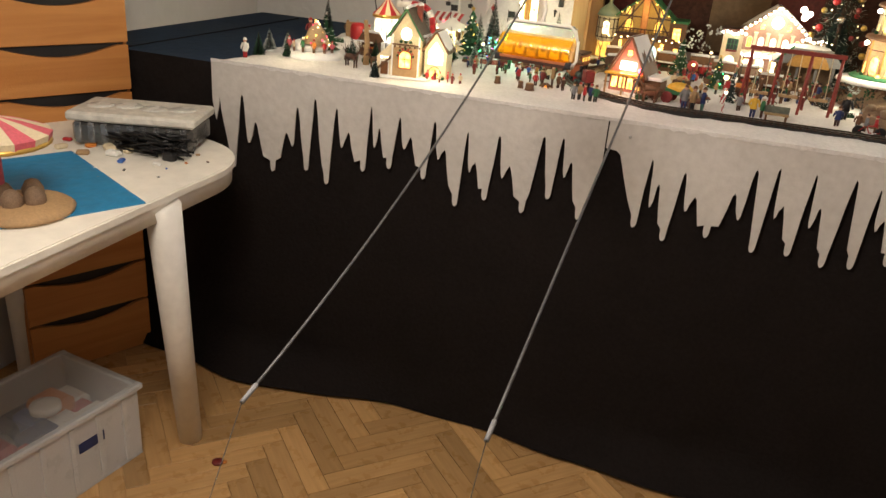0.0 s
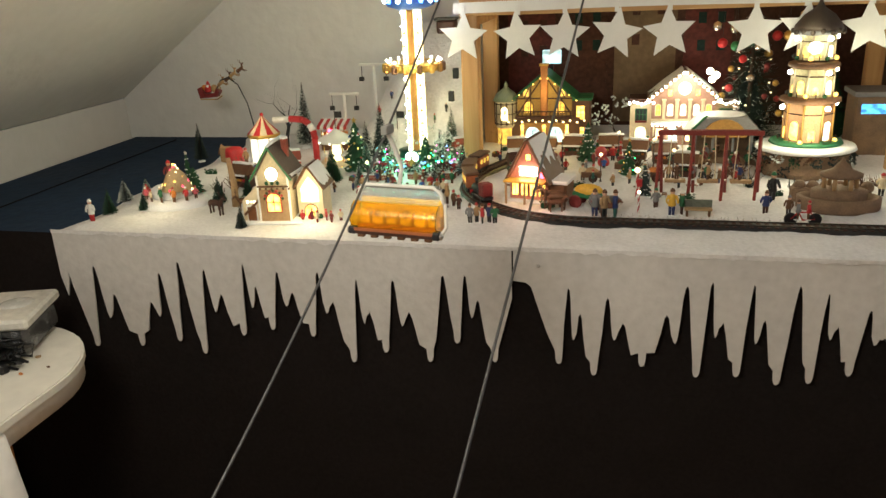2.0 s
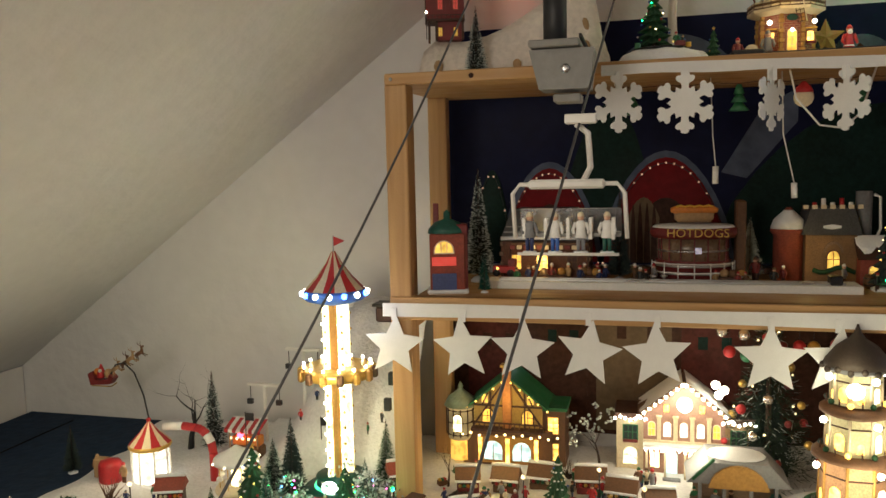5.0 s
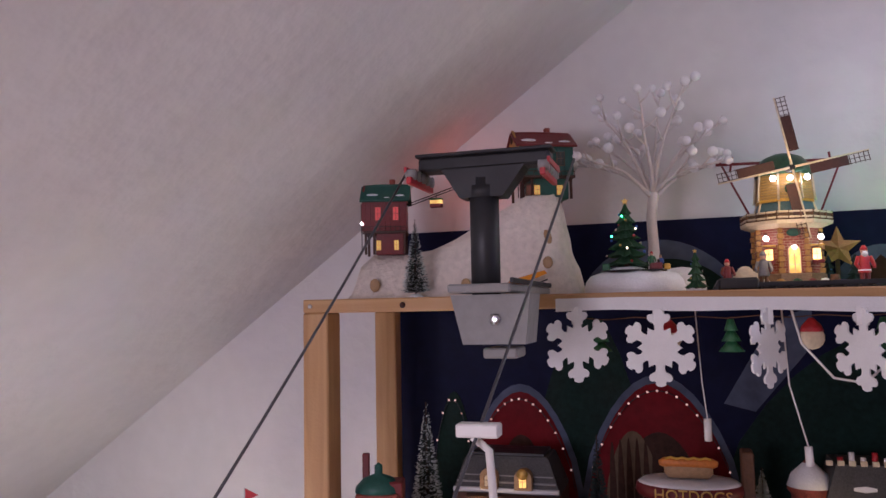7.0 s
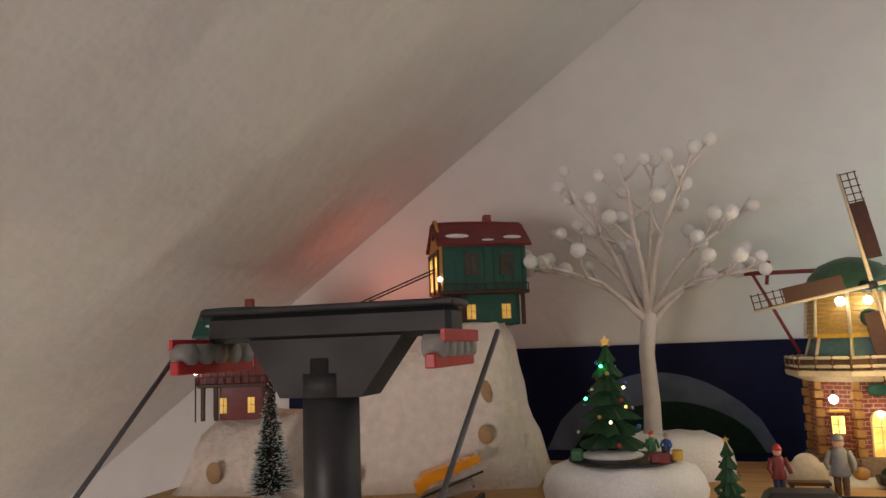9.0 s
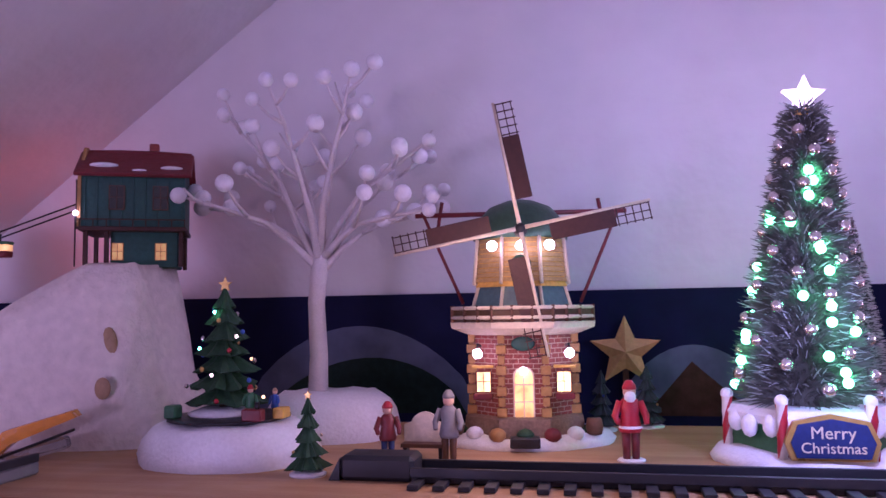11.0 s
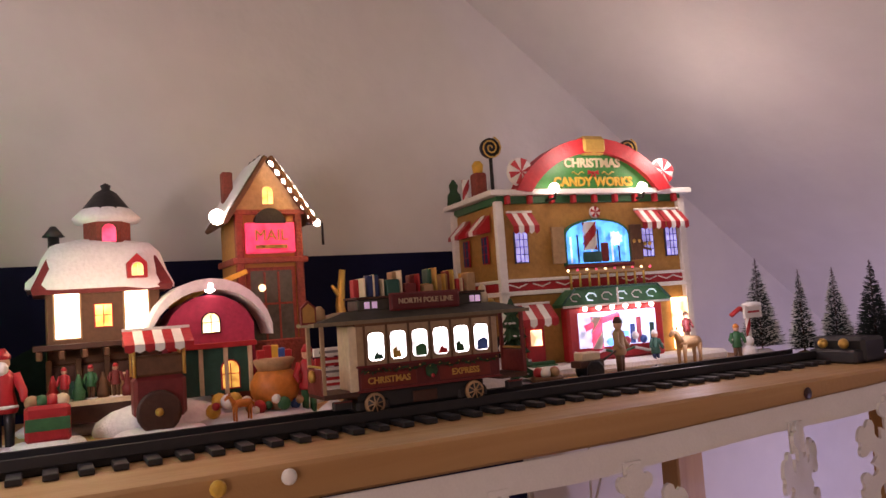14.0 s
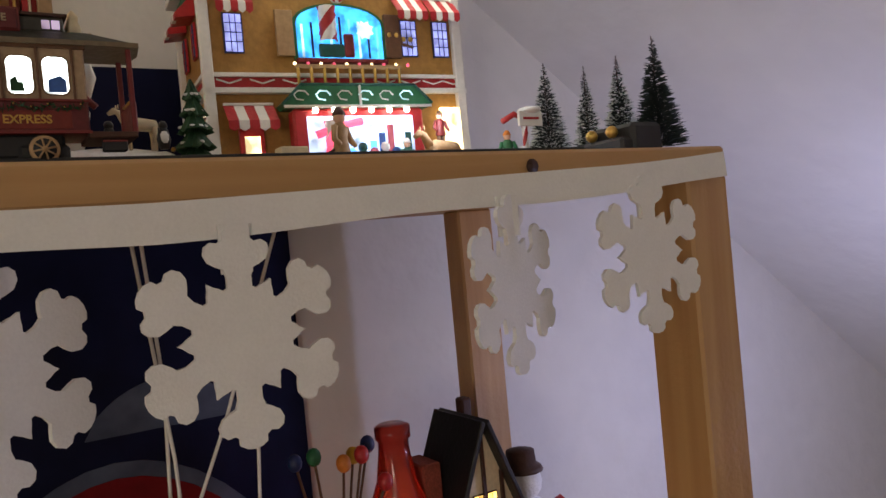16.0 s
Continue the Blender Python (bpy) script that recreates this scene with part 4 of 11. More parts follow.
def build_station(at, rz, w, d, h, wall, roof, label, gable, pane):
    """A two-storey station on posts: long boarded front, shaped gable end with tall lit openings, patched snowy roof."""
    t = thing("cable_car_station", at, label, "model house", "cable car stations", rz)
    low = h * .30
    part("lower_storey", Mesh().box(w * .10, d * .04, 0, w * .66, d * .80, low, b=.001), wall, t)
    for x in (-.46, -.26, .46):
        for y in (-.42, .42):
            part("post", Mesh().box(w * x, d * y, 0, .004, .004, low), DARKWOOD, t)
    part("deck", Mesh().box(0, -d * .02, low - .002, w * 1.03, d * 1.10, .004, b=.0006), DARKWOOD, t)
    part("upper_storey", gable_body(w, d, h * .44, h * .20, "x"), wall, t).location = (0, 0, low)
    top = low + h * .44
    for k in range(9):
        part("batten", Mesh().box(-w * .46 + w * .115 * k, -d / 2 - .0004, low + .003, .0012, .0012, h * .41), wall, t)
    roof_slabs(t, w, d, top, h * .20, "x", roof, .006, .0038)
    part("ridge", Mesh().tube([(-w * .54, 0, h * .955), (-w * .2, 0, h * .965), (w * .2, 0, h * .965), (w * .54, 0, h * .955)], .0030, 7), roof, t)
    for x, y, r in ((-.30, -.38, .15), (.36, -.42, .12), (.05, -.50, .08), (.28, .2, .14)):
        z = top + h * .20 * (1 - abs(y) * 2 * .92) + .002
        part("snow_patch", Mesh().ball(w * x, d * y, z, w * r, 0, 12, .22, .55), SNOWP, t)
    # shaped gable end
    end = [(-d * .52, low + .002), (d * .52, low + .002), (d * .52, top - .002), (d * .34, top + h * .05), (d * .26, top + h * .16)] + arc(0, top + h * .15, d * .20, 0, 180, 8) + [(-d * .26, top + h * .16), (-d * .34, top + h * .05), (-d * .52, top - .002)]
    g = part("gable_end", Mesh().plate(end, -.0015, .0015, at=pose(-w / 2 - .0014, 0, 0, 0, 0, 90)), gable, t, "painted gable end with tall lit openings")
    for y in (-.26, .26):
        part("opening", Mesh().box(-w / 2 - .0030, d * y, low + h * .04, .0012, d * .30, h * .30), pane, g)
    for y in (-.44, 0, .44):
        part("door_post", Mesh().box(-w / 2 - .0038, d * y, low, .002, d * .07, h * .37), DARKWOOD, g)
    part("lintel", Mesh().box(-w / 2 - .0038, 0, low + h * .36, .002, d * 1.0, h * .03), DARKWOOD, g)
    part("round_window", Mesh().lathe([(d * .10, 0), (d * .10, .0015)], 12, 0, at=pose(-w / 2 - .0030, 0, top + h * .12, 0, -90)), DARKWOOD, g)
    faint = mat("faint_pane", (1.0, .62, .12), .5, vary=0, glow=.22)
    for x in (-.16, .26):
        window(t, w * x, -d / 2 - .0006, low + h * .16, w * .13, h * .18, DARK_PANE if wall is TEAL else mat("dim_red_pane", (.9, .12, .10), .4, vary=0, glow=.06), BROWN)
        window(t, w * x, -d * .36, h * .06, w * .10, h * .13, faint, OCHRE)
    part("handrail", Mesh().box(0, -d * .57, low + .008, w * 1.02, .0012, .0012), DARKWOOD, t)
    for k in range(9):
        part("baluster", Mesh().box(-w * .50 + w * .125 * k, -d * .57, low + .001, .001, .001, .008), DARKWOOD, t)
    part("chimney", Mesh().box(w * .15, d * .1, h * .84, .009, .009, h * .22), BRICK, t)
    part("lamp_post", Mesh().tube([(-w * .54, -d * .56, 0), (-w * .54, -d * .56, low + .012)], .0008, 6), BLACK, t)
    part("lamp_globe", Mesh().ball(-w * .54, -d * .56, low + .014, .0024, 0, 8), LED_WHITE, t)
    return t


DARK_PANE = mat("dark_pane", (.04, .05, .04), .15, vary=.3, coat=.4)
build_station((1.046, .795, TOP + .160), 26, .092, .066, .118, TEAL, DARKRED, "dark green upper cable car station with a red roof", OCHRE, LIT_DIM)
build_station((.806, .695, TOP + .072), 16, .068, .052, .118, DARKRED, TEAL, "dark red lower cable car station with a green roof", DARKRED, mat("dim_amber_pane", (1.0, .45, .10), .4, vary=0, glow=.10))


def build_gondola(at, rz, rope_up):
    t = thing("cable_car", at, "tiny yellow and red cable car hanging from black wires", "cable car", "cable cars", rz)
    part("cabin", Mesh().box(0, 0, 0, .020, .011, .006, b=.001), DARKRED, t)
    part("window_band", Mesh().box(0, 0, .006, .0195, .0105, .006, b=.0005), LIT_DIM, t)
    part("roof", Mesh().box(0, 0, .012, .021, .012, .003, b=.001), GREEN, t)
    part("hanger", Mesh().tube([(0, 0, .015), (0, 0, rope_up)], .0008, 6), BLACK, t)


build_gondola((.938, .741, 1.7235), 0, .022)
build_gondola((.885, .719, 1.702), 0, .022)
wires = thing("cable_car_wires", (.84, .70, 1.705), "two thin black wires between the model stations", "wire")
for dy in (-.008, .008):
    part("wire", Mesh().tube([(0, dy, 0), (.085, dy + .035, .034), (.168, .073 + dy, .072)], .0008, 6), BLACK, wires)

bristle_tree((.877, .632, TOP), .120, .024, DARKFIR, FROST, "dark bottle brush tree with frosted tips on a white foot", 1300, seed=3)


def build_pylon():
    t = thing("lift_pylon", (1.045, .40, TOP), "dark chairlift pylon clamped to the shelf by a grey bracket", "lift pylon")
    part("column", Mesh().tube([(0, 0, -.02), (0, 0, .135)], .0172, 24), BLACK_PLASTIC, t, "round dark column")
    head = part("cross_head", Mesh().box(.002, 0, .146, .158, .030, .017, b=.003), BLACK_PLASTIC, t, "dark cross head")
    part("head_lid", Mesh().box(.002, 0, .163, .164, .036, .004, b=.001), BLACK_PLASTIC, head)
    part("gusset", Mesh().plate([(-.048, .147), (-.026, .112), (.026, .112), (.052, .147)], -.016, .016), BLACK_PLASTIC, t)
    part("column_collar", Mesh().tube([(0, 0, .112), (0, 0, .126)], .0195, 24), BLACK_PLASTIC, t)
    for s in (-1, 1):
        tr = part("pulley_beam", Mesh().box(s * .078, -.004, .128, .006, .085, .008), RED, t, "red pulley beam")
        for k in range(5):
            part("pulley", Mesh().tube([(s * .078 - .006, -.036 + k * .016, .140), (s * .078 + .006, -.036 + k * .016, .140)], .0065, 12), GREY_PLASTIC, tr)
        part("pulley_guard", Mesh().box(s * .084, -.004, .142, .003, .075, .007), RED, tr)
    br = part("bracket", Mesh().box(.003, .085, 0.0, .072, .27, .010, b=.002), GREY_PLASTIC, t, "grey clamp bracket")
    part("bracket_block", Mesh().plate([(-.034, -.002), (.058, -.002), (.052, -.058), (-.020, -.058)], -.035, .03), GREY_PLASTIC, br)
    part("bracket_jaw", Mesh().box(.018, .01, -.075, .040, .05, .012, b=.002), GREY_PLASTIC, br)
    part("bracket_rib", Mesh().box(.040, .085, .010, .004, .26, .006), BLACK_PLASTIC, br)
    part("hex_screw", Mesh().lathe([(.007, 0), (.007, .003), (.003, .0035)], 6, 0, at=pose(.018, -.035, -.03, 90)), STEEL, br)
    # slots are flat black bars, the dark of their recess put in as colour
    for k in range(7):
        part("slot", Mesh().box(-.022 + k * .0065, .19, .0102, .003, .02, .0006), BLACK, br)


build_pylon()


# the two hauling cables of the big chairlift sag down past the table
def cable_at(x0, u):
    return Vector((x0 - .2245 * u + .0759 * u * u, .38 - u, 1.700 - 1.1286 * u + .3189 * u * u))


def build_cable(x0, far):
    t = thing("lift_cable", tuple(cable_at(x0, 0)), "grey steel rope of the model chairlift sagging down past the table", "cable", "chairlift cables")
    o = cable_at(x0, 0)
    rope = [tuple(cable_at(x0, far * k / 24) - o) for k in range(25)]
    part("steel_rope", Mesh().tube(rope, .0015, 8), mat("steel_rope", (.13, .13, .135), .45, .8, vary=.3, grain=300, bump=.8), t)
    part("ferrule", Mesh().tube([rope[-1], tuple(Vector(rope[-1]).lerp(Vector(rope[-2]), .35))], .0022, 8), GREY, t)
    end = Vector(rope[-1])
    part("nylon_line", Mesh().tube([tuple(end), (end.x - .03, end.y - .55, FLOOR - o.z)], .0004, 5), NYLON, t, "clear nylon line down to the floor")


build_cable(.956, 1.50)
build_cable(1.1545, 1.47)


def build_hood_chair():
    """Six-seat chair with its amber weather hood shut."""
    t = thing("hooded_chair", tuple(cable_at(.956, .745)), "model chairlift chair with an amber weather hood, hanging from the cable", "chairlift chair", "chairlift chairs", -8, .92)
    part("grip", Mesh().box(0, 0, -.006, .010, .022, .012), GREY_PLASTIC, t)
    part("hanger", Mesh().tube([(0, 0, -.004), (.004, .012, -.03), (.012, .012, -.055), (.012, .0, -.078)], .0032, 8), WHITE_PLASTIC, t)
    x0 = .012
    part("top_bar", Mesh().tube([(x0 - .066, 0, -.104), (x0 - .060, 0, -.084), (x0 - .05, 0, -.077), (x0 + .05, 0, -.077), (x0 + .060, 0, -.084), (x0 + .066, 0, -.104)], .0026, 8), WHITE_PLASTIC, t)
    for s in (-1, 1):
        part("side_arm", Mesh().tube([(x0 + s * .066, 0, -.098), (x0 + s * .068, -.004, -.130), (x0 + s * .064, -.02, -.142)], .0026, 8), WHITE_PLASTIC, t)
    def shell(prof, half, thick=.0012):
        me, m = Mesh(), len(prof)
        vs = [(x0 + e * half, y, z) for y, z in prof for e in (-1, 1)] + [(x0 + e * half, y + thick, z - thick * .3) for y, z in prof for e in (-1, 1)]
        k = 2 * m
        me.add(vs, [[2 * q, 2 * q + 1, 2 * q + 3, 2 * q + 2] for q in range(m - 1)] + [[k + 2 * q, k + 2 * q + 2, k + 2 * q + 3, k + 2 * q + 1] for q in range(m - 1)], 0, True)
        return me
    part("weather_hood", shell([(-.024, -.1335), (-.0295, -.128), (-.032, -.120), (-.030, -.111), (-.024, -.103), (-.016, -.098)], .063), AMBER, t, "glossy amber see-through hood")
    part("upper_hood", shell([(-.016, -.098), (-.009, -.092), (-.002, -.086), (.004, -.079)], .061), CLEAR, t, "clear upper hood")
    part("hood_rim", Mesh().tube([(x0 - .063, -.0165, -.0975), (x0 + .063, -.0165, -.0975)], .0010, 6), YELLOWP, t)
    part("roof_frame", Mesh().box(x0, .004, -.081, .112, .010, .005, b=.0015), GREY_PLASTIC, t, "grey roof frame")
    side = Matrix(((0, 1, 0, 0), (1, 0, 0, 0), (0, 0, 1, 0), (0, 0, 0, 1)))
    for s in (-1, 1):
        part("hood_cheek", Mesh().plate([(.002, -.134), (-.024, -.1335), (-.0315, -.120), (-.024, -.103), (-.016, -.098), (.002, -.098)], x0 + s * .063 - .0006, x0 + s * .063 + .0006, at=side), AMBER, t)
        part("hinge", Mesh().ball(x0 + s * .067, -.025, -.136, .0050, 0, 10), STEEL, t)
        part("end_block", Mesh().box(x0 + s * .062, -.025, -.141, .012, .012, .011, b=.002), BLACK_PLASTIC, t)
    part("seat_bench", Mesh().box(x0, -.008, -.137, .122, .028, .006, b=.001), mat("copper_seat", (.36, .12, .05), .4, vary=.2), t)
    part("base_bar", Mesh().box(x0, -.026, -.1405, .118, .007, .006, b=.001), DARKWOOD, t, "dark brown base bar")
    part("copper_strip", Mesh().box(x0, -.0302, -.1352, .118, .0012, .0042), mat("copper_seat", (.36, .12, .05)), t)
    part("back_rest", Mesh().box(x0, .006, -.132, .122, .004, .036, b=.001), YELLOWP, t)
    for k in range(6):
        part("foot_peg", Mesh().box(x0 - .050 + k * .020, -.025, -.1450, .010, .006, .005, b=.0006), BROWN, t)
        part("head_rest", Mesh().ball(x0 - .052 + k * .0208, -.006, -.116, .0062, 0, 8), (YELLOWP, OCHRE)[k % 2], t)
        part("seat_shell", Mesh().box(x0 - .052 + k * .0208, -.004, -.131, .017, .010, .018, b=.002), YELLOWP, t)
    return t


hood = build_hood_chair()
for pane in hood.children:
    if pane.name.split(".")[0] in ("weather_hood", "upper_hood", "hood_cheek"):
        # clear panes let the light in
        pane.visible_shadow = False


def build_open_chair():
    t = thing("open_chair", tuple(cable_at(1.1545, .25)), "white model chairlift chair carrying small passenger dolls", "chairlift chair", "chairlift chairs", 0, 1.35)
    part("grip", Mesh().box(0, 0, -.004, .026, .012, .008), WHITE_PLASTIC, t)
    part("hanger", Mesh().tube([(-.004, 0, -.004), (.006, .0, -.012), (.008, 0, -.040), (.002, 0, -.052)], .0026, 8), WHITE_PLASTIC, t)
    part("top_bar", Mesh().box(-.012, 0, -.058, .064, .010, .008, b=.002), WHITE_PLASTIC, t)
    part("hoop", Mesh().tube([(-.056, 0, -.100), (-.058, 0, -.062), (-.052, 0, -.054), (.030, 0, -.054), (.036, 0, -.062), (.038, 0, -.100)], .0019, 8), WHITE_PLASTIC, t)
    part("seat_bench", Mesh().box(-.010, .002, -.098, .086, .018, .003), GREY_PLASTIC, t)
    part("back_rest", Mesh().box(-.010, .011, -.095, .086, .003, .020), CLEAR, t)
    for k in range(5):
        part("seat_divider", Mesh().box(-.047 + k * .0185, -.004, -.100, .003, .014, .018), WHITE_PLASTIC, t)
    part("foot_bar", Mesh().tube([(-.052, -.014, -.112), (.032, -.014, -.112)], .0014, 6), WHITE_PLASTIC, t)
    o = cable_at(1.1545, .25)
    for k in range(4):
        figurine((o.x - .0425 * 1.35 + k * .029, o.y - .012, o.z - .150), .046, WHITE if k else GREY, (NAVY, BLUE, GREY, TEAL)[k], CREAM, 0, "small white-clothed doll sitting on the chairlift chair", "chairlift dolls")


build_open_chair()


def build_fallen_chair():
    t = thing("spare_chair", (1.040, .672, TOP), "spare chairlift chair with an orange hood lying on the shelf", "chairlift chair", "chairlift chairs", 22)
    part("bench", Mesh().box(0, 0, .002, .050, .016, .010, b=.002, at=pose(0, 0, 0, 0, -14, 0)), CLEAR, t)
    part("hood", Mesh().plate([(-.030, .004), (-.034, .014), (-.024, .024), (.026, .038), (.030, .033), (-.018, .014)], -.010, .010), mat("orange_hood", (.75, .28, .01), .25, vary=.1), t)
    part("rail", Mesh().tube([(-.028, -.011, .003), (.030, -.011, .024)], .0012, 6), BLACK, t)


build_fallen_chair()


def build_snow_tree():
    t = thing("music_tree_stand", (1.197, .692, TOP), "round white snow stand with a toy train track", "stand")
    snow_base(t, .072, .060, .031, seed=4)
    part("track_ring", Mesh().lathe([(.042, .031), (.048, .0325), (.048, .034), (.042, .034)], 28), BLACK, t)
    part("toy_engine", Mesh().box(.034, -.030, .034, .016, .009, .009), DARKRED, t)
    part("toy_engine_chimney", Mesh().tube([(.037, -.030, .042), (.037, -.030, .048)], .002, 6), BLACK, t)
    part("toy_wagon", Mesh().box(.048, -.010, .034, .009, .014, .008), YELLOWP, t)
    part("toy_wagon", Mesh().box(-.038, -.020, .034, .010, .012, .010), GREEN, t)
    fir_tree((1.187, .702, TOP + .0325), .106, .037, "green Christmas tree with baubles on the snow stand", 7, 5, baubles=16, lit=8, topper=GOLD)
    figurine((1.224, .672, TOP + .032), .028, GREEN, DARKRED, RED, 10)
    figurine((1.236, .690, TOP + .032), .024, BLUE, BROWN, TAN, -20)


build_snow_tree()


def build_ball_tree():
    t = thing("ball_tree_stand", (1.237, .815, TOP), "white rounded foot of the ball tree", "stand")
    snow_base(t, .064, .058, .040, seed=9)
    tree = thing("ball_tree", (1.222, .822, TOP + .034), "white tree with fuzzy white snowballs on its twigs", "tree")
    fork = Vector((.004, -.004, .128))
    part("trunk", Mesh().tube([(0, 0, 0), (.001, 0, .04), (-.001, -.001, .09), fork, fork + Vector((.001, 0, .010))], [.0098, .0088, .0082, .0084, .0050], 10), WHITE_BARK, tree)
    rnd = random.Random(23)
    ball = part("snowball", Mesh().ball(0, 0, 0, .0078, 0, 14), WADDING_BALL, tree)
    ends = []
    for k in range(12):
        # slender limbs rise from the fork and bow outwards into a round crown
        lean = radians(-68 + 12.4 * k + rnd.uniform(-3, 3))
        deep = (.1, -.55, .5, -.2, .6, -.6, .25, -.45, .6, -.1, .45, -.35)[k]
        out = Vector((math.sin(lean), deep * .8, math.cos(lean) * (1 - .25 * abs(deep)))).normalized()
        size = .126 + .056 * math.cos(lean) ** 2 + rnd.uniform(-.008, .008)
        p0 = fork + Vector((0, 0, rnd.uniform(-.012, .004)))
        tip = p0 + out * size
        bow = Vector((out.x, out.y, 0)) * -.014 + Vector((0, 0, .010))
        pts = [p0] + [p0.lerp(tip, f) + bow * math.sin(math.pi * f) + Vector((rnd.uniform(-1, 1), rnd.uniform(-1, 1), rnd.uniform(-1, 1))) * .003 for f in (.25, .5, .75)] + [tip]
        limb = part("limb", Mesh().tube(pts, [.0044, .0031, .0024, .0018, .0011], 7), WHITE_BARK, tree)
        ends.append(tip)
        side = Vector((-out.y, out.x, 0)).normalized()
        for j in range(4):
            f = (.44, .60, .74, .86)[j]
            i = int(f * 4)
            q = pts[i].lerp(pts[i + 1], f * 4 - i)
            d = (out * rnd.uniform(.5, 1) + side * (1 if j % 2 else -1) * rnd.uniform(.5, 1.1) + Vector((0, 0, rnd.uniform(-.1, .6)))).normalized()
            e = q + d * rnd.uniform(.030, .056) * (1.15 - .4 * f)
            part("twig", Mesh().tube([q, q.lerp(e, .5) + Vector((0, 0, -.003)), e], [.0021, .0016, .0009], 6), WHITE_BARK, limb)
            ends.append(e)
    placed = []
    for e in ends:
        if any((e - o).length < .022 for o in placed):
            continue
        ob = ball if not placed else new("snowball", ball.data)
        ob.parent = tree
        ob.location, ob.scale = e, (rnd.uniform(.78, 1.12),) * 3
        placed.append(e)
    return tree


build_ball_tree()
fir_tree((1.283, .640, TOP), .056, .017, "tiny glittering fir on a snowy foot", 5, 8, baubles=4, topper=GOLD)


def build_bench_group():
    t = thing("end_buffer", (1.337, .640, TOP), "black plastic track end with a ramp", "track end")
    part("block", Mesh().box(0, 0, 0, .052, .030, .017, b=.003), BLACK_PLASTIC, t)
    part("ramp", Mesh().plate([(-.034, 0), (-.026, 0), (-.026, .015)], -.014, .014), BLACK_PLASTIC, t)
    b = thing("park_bench", (1.352, .705, TOP), "small brown bench beside two figurines", "bench")
    part("seat", Mesh().box(0, 0, .010, .034, .012, .003), BROWN, b)
    part("backrest", Mesh().plate([(-.017, .012), (.017, .012), (.017, .026)] + arc(0, .024, .012, 20, 160, 6) + [(-.017, .026)], .006, .008), CREAM, b)
    for x in (-.014, .014):
        part("leg", Mesh().box(x, 0, 0, .003, .010, .010), BLACK, b)
    figurine((1.327, .692, TOP), .046, DARKRED, NAVY, RED, 15)
    figurine((1.375, .690, TOP), .055, GREY, BROWN, GREY, -10)


build_bench_group()


def brick_wall():
    """Small painted bricks with pale joints."""
    m = mat("brick_courses", (.25, .055, .035), .75, vary=.45, grain=120, bump=.4)
    nt = m.node_tree
    b = nt.nodes["Principled BSDF"]
    src = b.inputs["Base Color"].links[0].from_socket
    tc, sep, at2, com, br, mix = [nt.nodes.new("ShaderNode" + k) for k in ("TexCoord", "SeparateXYZ", "Math", "CombineXYZ", "TexBrick", "Mix")]
    at2.operation = "ARCTAN2"
    nt.links.new(tc.outputs["Object"], sep.inputs[0])
    nt.links.new(sep.outputs["X"], at2.inputs[0])
    nt.links.new(sep.outputs["Y"], at2.inputs[1])
    nt.links.new(at2.outputs[0], com.inputs["X"])
    sc = nt.nodes.new("ShaderNodeMath")
    sc.operation = "MULTIPLY"
    sc.inputs[1].default_value = 21.0
    nt.links.new(sep.outputs["Z"], sc.inputs[0])
    nt.links.new(sc.outputs[0], com.inputs["Y"])
    br.inputs["Scale"].default_value, br.inputs["Mortar Size"].default_value = 4.2, 0.035
    br.inputs["Brick Width"].default_value, br.inputs["Row Height"].default_value = 0.8, 0.36
    nt.links.new(com.outputs[0], br.inputs["Vector"])
    mix.data_type = "RGBA"
    mix.inputs["B"].default_value = (.42, .30, .20, 1)
    nt.links.new(br.outputs["Fac"], mix.inputs["Factor"])
    nt.links.new(src, mix.inputs["A"])
    nt.links.new(mix.outputs["Result"], b.inputs["Base Color"])
    return m


